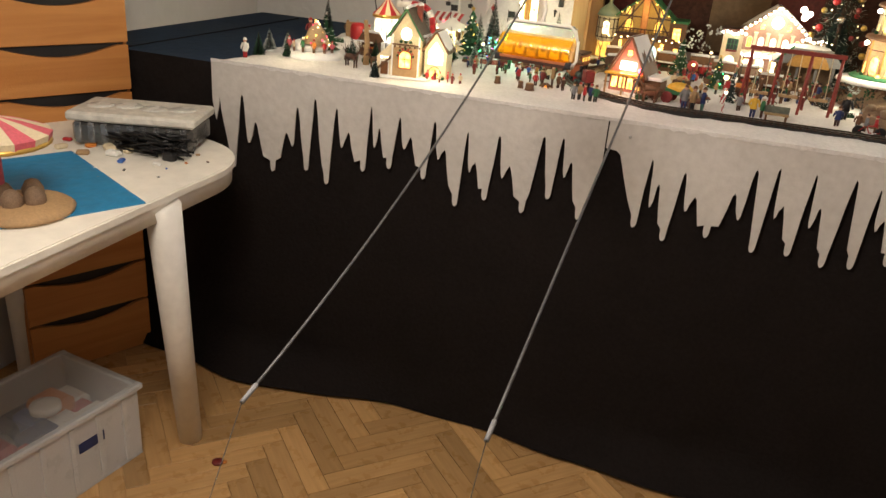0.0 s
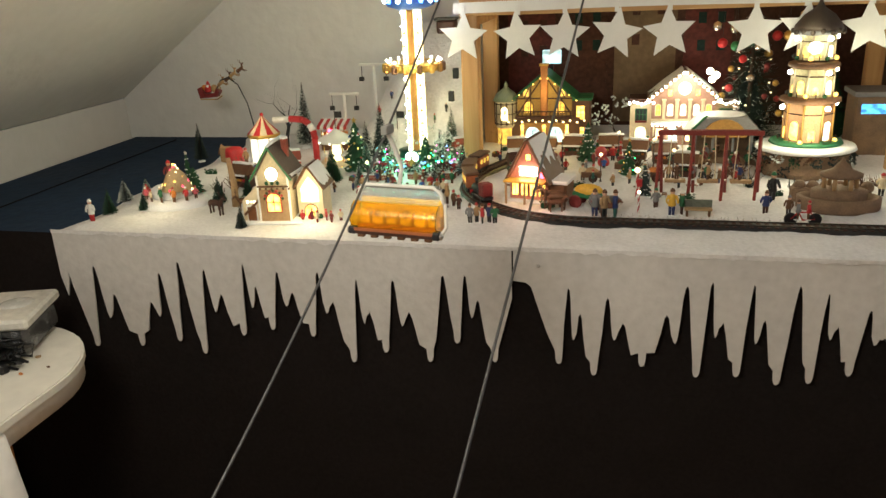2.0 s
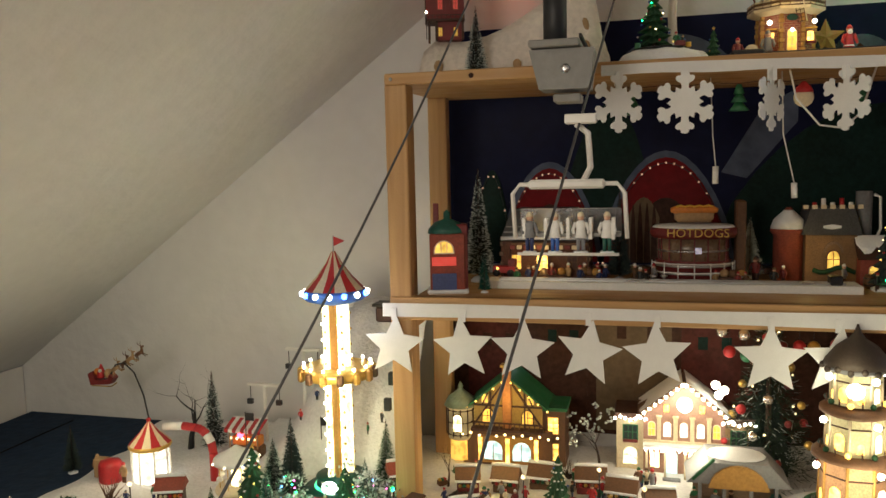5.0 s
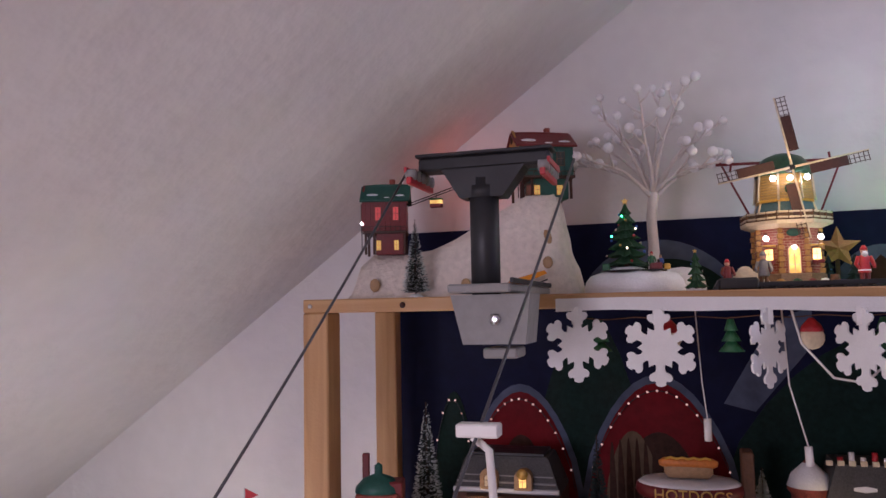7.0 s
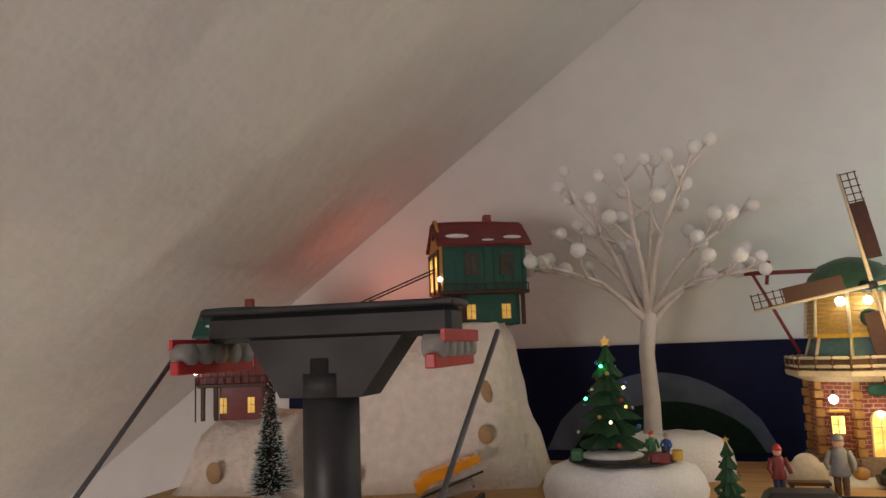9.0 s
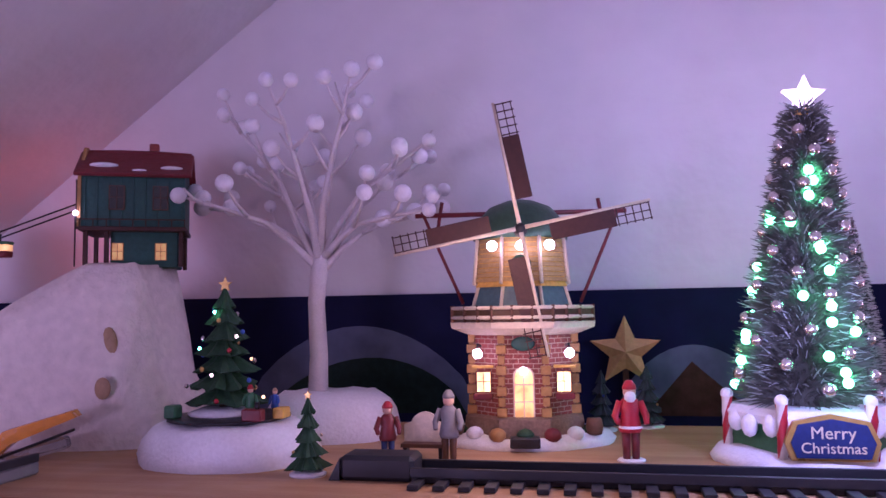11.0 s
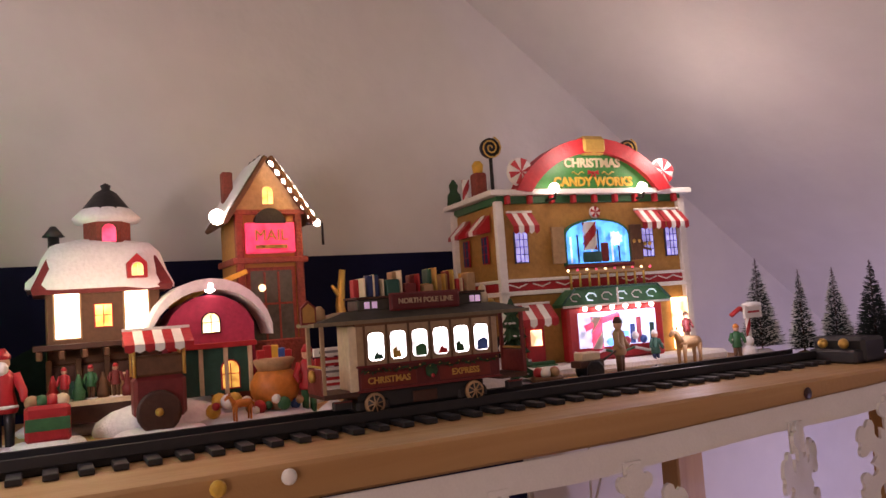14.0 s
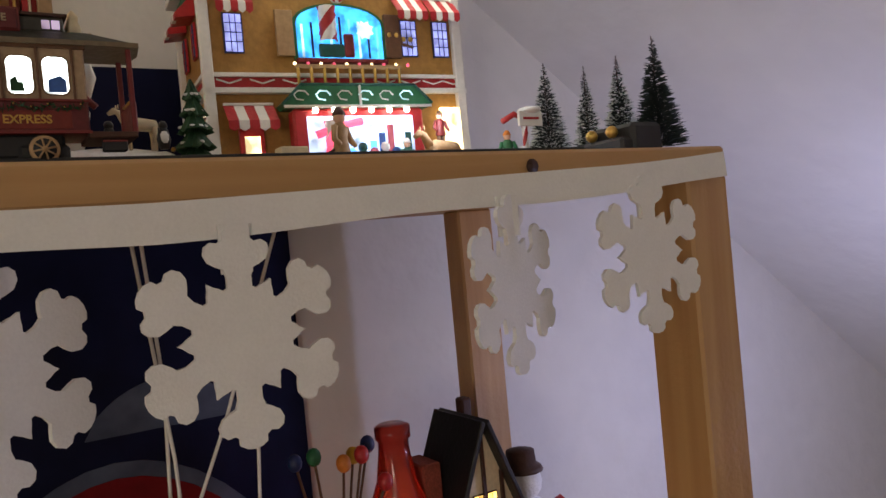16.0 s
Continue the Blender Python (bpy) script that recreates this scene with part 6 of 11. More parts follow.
def build_small_top():
    t = thing("gift_mailbox", (1.764, .732, TOP), "red and green gift crate on a snowy foot", "crate")
    snow_base(t, .022, .016, .005, seed=3)
    part("crate", Mesh().box(0, 0, .004, .027, .020, .024), RED, t)
    part("band", Mesh().box(0, -.0102, .012, .026, .001, .008), GREEN, t)
    for k in range(4):
        part("parcel", Mesh().ball(-.009 + k * .006, -.002, .030, .0046, 0, 8), (TAN, GREEN, RED, CREAM)[k], t)
    # coffee cart with striped canopy
    c = thing("popcorn_cart", (1.832, .722, TOP), "dark vendor cart with big spoked wheel and striped canopy", "cart")
    snow_base(c, .030, .020, .005, seed=5)
    part("body", Mesh().box(0, .004, .012, .034, .022, .028), DARKRED, c)
    part("display", Mesh().box(0, .004, .040, .032, .020, .014), BROWN, c)
    for s in (-1, 1):
        for y in (-.006, .014):
            part("canopy_post", Mesh().tube([(s * .016, y, .040), (s * .016, y, .060)], .0012, 6), GOLD, c)
    awning(c, 0, .004, .072, .044, .010, .018)
    part("canopy_back", Mesh().box(0, .010, .060, .042, .014, .008), RED, c)
    wh = part("wheel", Mesh().lathe([(.012, -.0012), (.0145, -.0012), (.0145, .0012), (.012, .0012)], 20, 0, at=pose(-.002, -.011, .0165, 90)), DARKWOOD, c)
    for k in range(8):
        a = k * math.pi / 4
        part("spoke", Mesh().tube([(-.002, -.011, .0165), (-.002 + .013 * math.cos(a), -.011, .0165 + .013 * math.sin(a))], .0008, 5), DARKWOOD, wh)
    part("hub", Mesh().ball(-.002, -.012, .0165, .003, 0, 8), GOLD, wh)
    # toy sack with teddy and parcels
    b = thing("toy_heap", (1.902, .735, TOP), "heap of toys with a brown toy sack on a snowy foot", "toys")
    snow_base(b, .044, .022, .006, seed=8)
    part("sack", Mesh().ball(.014, .004, .022, .019, 0, 12, .9), ORANGE, b, "orange-brown toy sack")
    part("sack_mouth", Mesh().lathe([(.012, .034), (.016, .042), (.013, .044)], 12, 0, .014, .004), TAN, b)
    g = random.Random(9)
    for k in range(16):
        part("toy", Mesh().ball(g.uniform(-.034, .034), g.uniform(-.016, -.004), .008 + g.uniform(0, .012), g.uniform(.003, .006), 0, 8), g.choice((RED, GREEN, YELLOWP, BLUE, WHITE, TAN)), b)
    for k in range(5):
        part("toy", Mesh().box(.004 + k * .005, .002, .042, .006, .006, g.uniform(.006, .012)), g.choice((RED, GREEN, YELLOWP, BLUE)), b)
    # finger post with rows of boards
    s = thing("sign_post", (1.950, .706, TOP), "sign post with white and red boards on a snow mound", "sign")
    part("mound", Mesh().lathe([(.014, 0), (.011, .005), (.004, .010)], 12), SNOWP, s)
    part("post", Mesh().box(0, .002, .006, .004, .004, .040), WHITE, s)
    for k in range(5):
        bd = part("board", Mesh().box(.001 * (k % 2), -.001, .014 + k * .0072, .028, .003, .0062), (WHITE, RED, WHITE, RED, WHITE)[k], s)
        part("lettering_bar", Mesh().box(.001 * (k % 2), -.0028, .0162 + k * .0072, .020, .0006, .0018), (GREY, WHITE, GREY, WHITE, GREY)[k], bd)
    figurine((1.938, .726, TOP), .052, RED, GREEN, RED, 0)
    beast((1.885, .712, TOP + .004), .018, ORANGE, "orange teddy-like toy animal", 20, "toy_bear", "toy")
    # bare golden trunk
    p = thing("tree_stump", (2.003, .822, TOP), "broken golden-brown tree trunk with stubs", "tree trunk")
    part("trunk", Mesh().tube([(0, 0, 0), (.002, 0, .04), (-.002, 0, .08), (.002, 0, .112)], [.008, .006, .0045, .003], 8), GOLD, p)
    part("branch_stub", Mesh().tube([(0, 0, .06), (.014, -.004, .078)], [.003, .002], 6), GOLD, p)
    part("branch_stub", Mesh().tube([(0, 0, .085), (-.010, -.004, .098)], [.0025, .0015], 6), GOLD, p)
    snow_base(p, .022, .018, .018, seed=15)


build_small_top()


def build_bears():
    t = thing("ice_floe", (2.060, .745, TOP), "white snow slab carrying polar animal figurines", "stand")
    snow_base(t, .068, .042, .028, seed=31)
    part("ice_pool", Mesh().ball(-.006, -.012, .027, .018, 0, 14, .12, .7), TEAL, t)
    me = Mesh()
    me.lathe([(.006, 0), (.010, .012), (.012, .024), (.008, .036), (.005, .040)], 12)
    me.ball(-.002, -.003, .045, .0075, 0, 10)
    me.tube([(-.006, -.004, .045), (-.012, -.006, .044)], [.004, .002], 8)
    me.tube([(.008, 0, .034), (.013, -.002, .046), (.010, -.002, .058)], [.005, .004, .0035], 8)
    me.tube([(-.008, 0, .032), (-.016, -.004, .036), (-.020, -.004, .040)], [.005, .004, .003], 8)
    me.lathe([(.0085, .035), (.0095, .037), (.0085, .039)], 10, 1)
    me.tube([(.004, -.008, .036), (.014, -.010, .026)], .0022, 6, 1)
    solid("polar_bear", me, [WHITE, DARKRED], "upright white polar bear figurine with a red scarf", "figurine", (2.046, .722, TOP + .027), "animal figurines")
    beast((2.086, .720, TOP + .027), .026, CREAM, "cream polar bear cub figurine on the snow slab", 15, "polar_bear")
    for x, y in ((2.066, .712), (2.098, .712), (2.020, .716), (2.030, .735)):
        pm = Mesh().lathe([(.003, 0), (.0045, .006), (.003, .012), (.002, .014)], 8).ball(0, 0, .015, .003, 0, 8)
        pm.ball(0, -.002, .007, .0032, 1, 8, 1.4)
        solid("penguin", pm, [BLACK, WHITE], "tiny black and white penguin figurine", "figurine", (x, y, TOP + .027), "animal figurines")
    fir_tree((2.122, .728, TOP), .078, .022, "green fir with snow dabs beside the ice slab", 6, 13, snow=.5, baubles=3, topper=None)
    g = thing("gift_sledge", (2.135, .700, TOP), "brown basket of gifts beside the fir", "basket")
    part("basket", Mesh().lathe([(.011, 0), (.014, .007), (.013, .009)], 12), BROWN, g)
    for k in range(6):
        part("parcel", Mesh().ball(.008 * math.cos(k), .008 * math.sin(k), .012, .0045, 0, 8), (RED, WHITE, TAN)[k % 3], g)


build_bears()


def build_candy_works():
    """Two-storey sweet factory with an arched sign."""
    t = thing("candy_factory", (2.260, .822, TOP), "lit model sweet factory with striped awnings and arched sign", "model house", rz=-6, scale=1.05)
    W, D = .205, .100
    f = -D / 2
    part("plinth", Mesh().box(0, -.012, 0, W + .03, D + .040, .010, b=.003), SNOWP, t)
    part("ground_floor", Mesh().box(0, 0, .010, W - .004, D - .004, .064, b=.001), OCHRE, t, "ochre ground floor")
    part("upper_floor", Mesh().box(0, 0, .082, W - .004, D - .004, .076, b=.001), OCHRE, t, "ochre upper floor")
    part("belt_course", Mesh().box(0, 0, .074, W + .006, D + .006, .004), WHITE, t)
    part("red_band", Mesh().box(0, 0, .078, W, D, .008), RED, t)
    for k in range(7):
        x = (-.086, -.062, -.038, .034, .056, .076, .094)[k]
        part("swag", Mesh().tube([(x - .009, f - .0006, .0842), (x, f - .0010, .0812), (x + .009, f - .0006, .0842)], .0007, 5), WHITE, t)
    part("belt_course", Mesh().box(0, 0, .086, W + .004, D + .004, .003), WHITE, t)
    part("frieze", Mesh().box(0, 0, .158, W, D, .007), GREEN, t)
    co = part("cornice", Mesh().box(0, 0, .165, W + .016, D + .016, .005), WHITE, t)
    for k in range(9):
        part("bracket", Mesh().box(-.092 + k * .023, f - .003, .157, .004, .006, .008), RED, co)
    for x in (-1, 1):
        part("pilaster", Mesh().box(x * (W / 2 - .002), f, .010, .008, .006, .150), WHITE, t)
    part("pilaster", Mesh().box(-W / 2, -f, .010, .006, .008, .150), WHITE, t)
    # arched sign
    n = 16
    a0, a1 = arc(0, .120, .098, 30, 150, n), arc(0, .120, .084, 34, 146, n)
    sign = part("sign_arch", Mesh().plate([(p[0], p[1]) for p in a1] + [(-.072, .170), (.072, .170)], f - .004, f + .004), mat("sign_green", (.02, .20, .04), .4, vary=.1), t, "green arched sign board")
    ring = a0 + a1[::-1]
    band = Mesh().plate(ring, f - .010, f + .006)
    part("arch_band", band, RED, sign, "glossy red arch band")
    part("arch_clasp", Mesh().box(0, f - .003, .202, .028, .018, .018, b=.004), GOLD, sign)
    words("lettering", "CHRISTMAS", .0118, (0, f - .0046, .1945), CREAM, sign, heavy=.03)
    words("lettering", "CANDY WORKS", .0118, (0, f - .0046, .1765), YELLOWP, sign, heavy=.035)
    bow = Mesh().ball(0, f - .0046, .1855, .0016, 0, 8)
    for sx in (-1, 1):
        bow.plate([(0, .1855), (sx * .0055, .1880), (sx * .0060, .1835)], f - .0056, f - .0042)
        bow.plate([(sx * .0005, .1850), (sx * .0036, .1815), (sx * .0014, .1815)], f - .0056, f - .0042)
        part("scroll", Mesh().tube([(sx * (.010 + .0022 * k), f - .0048, .1850 + .0016 * math.sin(k * 1.5)) for k in range(7)], .0006, 5), GOLD, sign)
    part("bow", bow, RED, sign, "red ribbon bow")
    for x in (-.050, .046):
        l = part("sign_lamp", Mesh().tube([(x, f, .160), (x, f - .016, .160), (x, f - .018, .166)], .0014, 6), BLACK, t)
        part("lamp_glass", Mesh().ball(x, f - .016, .169, .0052, 0, 8), LED_WHITE, l)
    for x in (-1, 1):
        sw = part("peppermint", Mesh().lathe([(.012, 0), (.0135, .003), (.012, .006)], 18, 0, at=pose(x * .078, f - .002, .186, 90)), WHITE, t)
        for k in range(6):
            a = k * math.pi / 3
            part("swirl", Mesh().plate([(x * .078, .186), (x * .078 + .0125 * math.cos(a), .186 + .0125 * math.sin(a)), (x * .078 + .0125 * math.cos(a + .5), .186 + .0125 * math.sin(a + .5))], f - .0088, f - .008), RED, sw)
        lo = part("lollipop", Mesh().tube([(x * .080, .0, .170), (x * .080, .0, .214)], .0018, 6), BLACK, t)
        part("lollipop_disc", Mesh().lathe([(.0100, 0), (.0100, .005)], 20, 0, at=pose(x * .080, .003, .220, 90)), BLACK, lo)
        spiral = [(x * .080 + (.001 + .00046 * j) * math.cos(j * .6), -.0026, .220 + (.001 + .00046 * j) * math.sin(j * .6)) for j in range(24)]
        part("spiral", Mesh().tube(spiral, .0008, 5), GOLD, lo)
        part("chimney", Mesh().box(x * .092, .006, .170, .012, .014, .026), BRICK, t)
        part("roof_jar", Mesh().lathe([(.005, .196), (.006, .204), (.003, .208)], 8, 0, x * .092, .006), YELLOWP, t)
    part("roof_candy", candy_pole(Mesh(), -.100, .02, .170, .192, .004), [RED, WHITE], t)
    part("roof_tree", Mesh().lathe([(.008, .170), (.007, .180), (.004, .184), (.005, .190), (.001, .196)], 8, 0, -.104, .042), FIR, t)
    # upper windows
    wide = [(-.034, .100), (.034, .100), (.034, .126)] + [(.034 * math.cos(radians(a)), .126 + .014 * math.sin(radians(a))) for a in range(15, 180, 15)] + [(-.034, .126)]
    big = part("window_frame", Mesh().plate([(x * 1.07, .098 + (z - .100) * 1.10) for x, z in wide], f - .0030, f + .0006), GREEN, t, "dark green arched frame")
    part("pane", Mesh().plate(wide, f - .0036, f - .0028), mat("lit_cyan_pane", (.05, .42, 1.0), .5, vary=0, glow=1.5), big, "cyan lit pane")
    # some stripes and the gear glow, imitating the lit room behind
    for k in range(9):
        part("curtain_stripe", Mesh().box(-.030 + k * .0075, f - .0038, .1005, .0018, .0006, .031 - .0016 * abs(k - 4), b=.0002), (LIT_COOL, NAVY, LIT_BLUE)[k % 3], big)
    part("striped_sweet", candy_pole(Mesh(), -.010, f - .0050, .112, .138, .0072), [RED, WHITE], big)
    part("sweet_base", Mesh().box(-.008, f - .0045, .1005, .020, .003, .010, b=.001), TEAL, big)
    part("drum", Mesh().box(.006, f - .0045, .1005, .008, .003, .018, b=.001), DARKRED, big)
    cog = [((.0075 if k % 2 else .0054) * math.cos(k * math.pi / 8) + .020, (.0075 if k % 2 else .0054) * math.sin(k * math.pi / 8) + .122) for k in range(16)]
    part("gear", Mesh().plate(cog[::-1], f - .0046, f - .0036), LIT_COOL, big)
    part("sill", Mesh().box(0, f - .004, .0955, .072, .008, .0035), DARKRED, big)
    part("pipe", Mesh().tube([(.040, f - .002, .120), (.048, f - .005, .121), (.050, f - .005, .112), (.060, f - .003, .110)], .0012, 6), BROWN, t)
    for k in range(4):
        part("pipe_flange", Mesh().ball(.040 + .006 * k, f - .004, .119 - .003 * (k > 1), .0022, 0, 6), GOLD, t)
    ks = part("keystone", Mesh().lathe([(.0050, 0), (.0060, .0015), (.0050, .003)], 14, 0, at=pose(0, f, .148, 90)), WHITE, t)
    for k in range(5):
        a = k * math.pi * .4
        part("swirl", Mesh().plate([(0, .148), (.0055 * math.cos(a), .148 + .0055 * math.sin(a)), (.0055 * math.cos(a + .55), .148 + .0055 * math.sin(a + .55))], f - .0036, f - .003), RED, ks)
    for x in (-1, 1):
        part("shutter", Mesh().box(x * .043, f - .003, .101, .013, .003, .034), TAN if x < 0 else BROWN, t)
    for x in (-.080, .058, .086):
        window(t, x, f, .104, .012, .027, mat("lit_lilac_pane", (.40, .45, 1.0), .5, vary=0, glow=.7), NAVY, False, (2, 3))
        awning(t, x, f, .150, .026, .014, .014, n=5)
    for y in (-.022, .022):
        window(t, -W / 2, y, .106, .011, .024, NAVY, RED, False, (1, 2), "side")
        aw = part("side_awning", Mesh().plate([(0, .150), (-.014, .136), (-.014, .132), (0, .134)], y - .013, y + .013, at=pose(-W / 2, 0, 0)), RED, t)
        part("side_stripe", Mesh().plate([(-.0008, .1505), (-.0148, .1362), (-.0148, .132), (-.012, .132)], y - .004, y + .004, at=pose(-W / 2, 0, 0)), WHITE, aw)
        window(t, -W / 2, y, .026, .013, .030, RED, WHITE, False, (1, 1), "side")
    part("balustrade", Mesh().box(.002, f - .012, .090, .084, .002, .003), TAN, t)
    for k in range(9):
        part("baluster", Mesh().tube([(-.038 + k * .010, f - .012, .076), (-.038 + k * .010, f - .012, .091)], .0012, 6), GOLD, t)
    # shop front
    cp = part("shop_arch", Mesh().plate([(-.052, .060), (.062, .060), (.064, .063), (.050, .076), (-.040, .076), (-.054, .063)], f - .020, f - .002), GREEN, t, "dark green shop canopy")
    for a, b in (((-.054, .0625), (-.040, .0762)), ((.064, .0625), (.050, .0762)), ((-.040, .0765), (.050, .0765)), ((-.053, .0605), (.063, .0605)), ((.005, .061), (.005, .076))):
        part("canopy_rib", Mesh().tube([(a[0], f - .0205, a[1]), (b[0], f - .0205, b[1])], .0011, 6), WHITE if a[1] < .0615 else TEAL, cp)
    # alternate scrolls glow of themselves, imitating light on white ornament
    for k in range(6):
        part("canopy_scroll", Mesh().tube([(-.040 + k * .0165 + .0055 * math.cos(q), f - .0206, .0685 + .0036 * math.sin(q)) for q in (0, 1, 2, 3, 4, 5)], .0006, 5), LIT_COOL if k % 2 else WHITE, cp)
    sf = part("shop_frame", Mesh().box(.006, f - .008, .010, .104, .014, .050, b=.002), RED, t, "red shop front")
    part("shop_window", Mesh().box(.006, f - .0155, .022, .084, .001, .032), mat("lit_shop_pane", (.55, .72, 1.0), .5, vary=0, glow=1.4), sf, "lit shop window")
    # some sweets and boxes glow, imitating the shop's light on them
    sw = Mesh()
    candy_pole(sw, -.018, f - .017, .021, .050, .006)
    part("shop_candy", sw, [LIT_PINK, WHITE], sf)
    for k in range(5):
        part("shop_sweet", Mesh().ball(-.004 + k * .009, f - .0165, .026 + .004 * (k % 2), .004, 0, 8), (LIT_BLUE, TEAL, PINK, WHITE, BLUE)[k], sf)
    for k in range(5):
        part("shop_shelf_box", Mesh().box(.014 + k * .0072, f - .0163, .023, .0052, .0012, .012 + .006 * (k % 3), b=.0004), (LIT_BLUE, BLUE, PINK, LIT_COOL, TEAL)[k], sf)
    part("slanted_sweet", Mesh().tube([(-.030, f - .0170, .040), (-.012, f - .0170, .046), (.006, f - .0170, .050)], .0030, 8), LIT_PINK, sf)
    for k in range(3):
        part("bunting", Mesh().tube([(-.042 + k * .032, f - .0158, .0190), (-.026 + k * .032, f - .0162, .0150), (-.010 + k * .032, f - .0158, .0190)], .0014, 6), (WHITE, GREEN, WHITE)[k], sf)
    for k in range(6):
        part("shop_lamp", Mesh().ball(-.030 + k * .0145, f - .019, .058, .0026, 0, 6), LED_WHITE, sf)
    awning(t, -.074, f, .066, .036, .014, .016, n=5)
    dr = part("door", Mesh().box(-.074, f - .002, .012, .018, .004, .036), RED, t, "red shop door")
    part("door_pane", Mesh().box(-.074, f - .0045, .028, .011, .001, .014), LIT_WARM, dr)
    part("side_door", Mesh().box(.088, f - .002, .012, .018, .003, .050), LIT_WARM, t)
    for k in range(3):
        part("step", Mesh().box(-.074, f - .010 - .005 * k, .010 - .003 * k, .026, .006, .004), GREEN, t)
    for k in range(10):
        part("roof_light", Mesh().ball(-.040 + k * .010, f - .012, .0935, .0014, 0, 6), LIT_PINK if k % 2 else LIT_WARM, t)


build_candy_works()


def build_street_right():
    w = thing("hand_wagon", (2.178, .700, TOP), "small dark hand wagon loaded with a crate", "cart")
    part("tray", Mesh().box(0, 0, .012, .026, .014, .006), DARKWOOD, w)
    part("load", Mesh().box(0, 0, .018, .020, .012, .007), CREAM, w)
    for y in (-.008, .008):
        wh = part("wheel", Mesh().lathe([(.0075, -.0008), (.009, -.0008), (.009, .0008), (.0075, .0008)], 16, 0, at=pose(.002, y, .009, 90)), BLACK, w)
        for k in range(4):
            a = k * math.pi / 4
            part("spoke", Mesh().tube([(.002 - .008 * math.cos(a), y, .009 - .008 * math.sin(a)), (.002 + .008 * math.cos(a), y, .009 + .008 * math.sin(a))], .0006, 5), BLACK, wh)
    part("shaft", Mesh().tube([(.012, 0, .014), (.034, 0, .024)], .001, 6), DARKWOOD, w)
    part("foot_plate", Mesh().box(.012, 0, 0, .070, .026, .003), GREY, w)
    figurine((2.216, .702, TOP), .053, TAN, BROWN, DARKWOOD, 30)
    beast((2.302, .705, TOP), .036, TAN, "brown deer-like horse figurine with a rider's cloth", 10, "horse")
    figurine((2.302, .706, TOP + .022), .030, DARKRED, BROWN, BROWN, 0, "small rider figurine on a horse")
    figurine((2.288, .735, TOP), .036, TEAL, NAVY, WHITE, 0)
    figurine((2.362, .702, TOP), .036, GREEN, BROWN, ORANGE, -30)
    s = thing("snowman", (2.374, .698, TOP), "tiny white snowman beside a candy cane sign", "snowman")
    part("body", Mesh().ball(0, 0, .007, .0075, 0, 10), SNOWP, s)
    part("head", Mesh().ball(0, 0, .018, .005, 0, 10), SNOWP, s)
    c = thing("candy_cane_sign", (2.384, .706, TOP), "red and white candy cane post with a small sign", "sign")
    part("cane", candy_pole(Mesh(), 0, 0, 0, .046, .0026), [RED, WHITE], c)
    part("arm", Mesh().tube([(0, 0, .046), (-.010, 0, .050), (-.022, 0, .044)], .0024, 8), RED, c)
    part("board", Mesh().box(.004, -.003, .040, .024, .003, .012), WHITE, c)
    part("lettering_bar", Mesh().box(.004, -.0047, .045, .016, .0006, .002), RED, c)
    part("snow_cap", Mesh().ball(.004, -.003, .053, .010, 0, 10, .3), SNOWP, c)
    lab = "dark green bottle brush tree with frosted tips at the shelf's end"
    bristle_tree((2.430, .730, TOP), .100, .026, DARKFIR, FROST, "pale frosted bottle brush tree at the shelf's end", 1500, seed=41)
    bristle_tree((2.428, .678, TOP), .085, .017, DARKFIR, FROST, lab, 1000, BROWN, seed=42)
    bristle_tree((2.427, .640, TOP), .084, .020, DARKFIR, FROST, lab, 1200, BROWN, seed=43)
    bristle_tree((2.424, .600, TOP), .088, .023, DARKFIR, DARKFIR, lab, 1400, BROWN, seed=44)
    b = thing("track_buffer", (2.392, .606, TOP), "black plastic buffer stop at the track's end", "track end")
    part("block", Mesh().box(0, 0, 0, .030, .050, .022, b=.003), BLACK_PLASTIC, b)
    part("step", Mesh().box(-.018, 0, 0, .012, .046, .012, b=.002), BLACK_PLASTIC, b)
    for y in (-.010, .010):
        part("buffer_knob", Mesh().ball(-.020, y, .017, .0045, 0, 10), GOLD, b)


build_street_right()


def build_track():
    t = thing("toy_track", (0, .632, TOP), "straight black plastic toy railway track along the shelf's front", "railway track")
    x0, x1 = 1.362, 2.378
    part("bed", Mesh().box((x0 + x1) / 2, .006, .0002, x1 - x0, .030, .0048, b=.0008), BLACK_PLASTIC, t)
    for y in (-.0095, .0215):
        part("rail", Mesh().box((x0 + x1) / 2, y, .0045, x1 - x0, .0028, .0062, b=.0004), BLACK_PLASTIC, t)
    tie = None
    n = int((x1 - x0) / .0165)
    for k in range(n):
        x = x0 + .006 + k * .0165
        if tie is None:
            tie = part("sleeper", Mesh().box(0, .003, .0003, .0075, .066, .0034, b=.0004), BLACK_PLASTIC, t)
            tie.location.x = x
        else:
            o = new("sleeper", tie.data)
            o.parent, o.location.x = t, x


build_track()


def round_rect(cx, cz, w, h, r, n=4):
    pts = []
    for sx, sz, a0 in ((1, 1, 0), (-1, 1, 90), (-1, -1, 180), (1, -1, 270)):
        pts += [(cx + sx * (w / 2 - r) + r * math.cos(radians(a0 + 90 * k / n)), cz + sz * (h / 2 - r) + r * math.sin(radians(a0 + 90 * k / n))) for k in range(n + 1)]
    return pts[::-1]


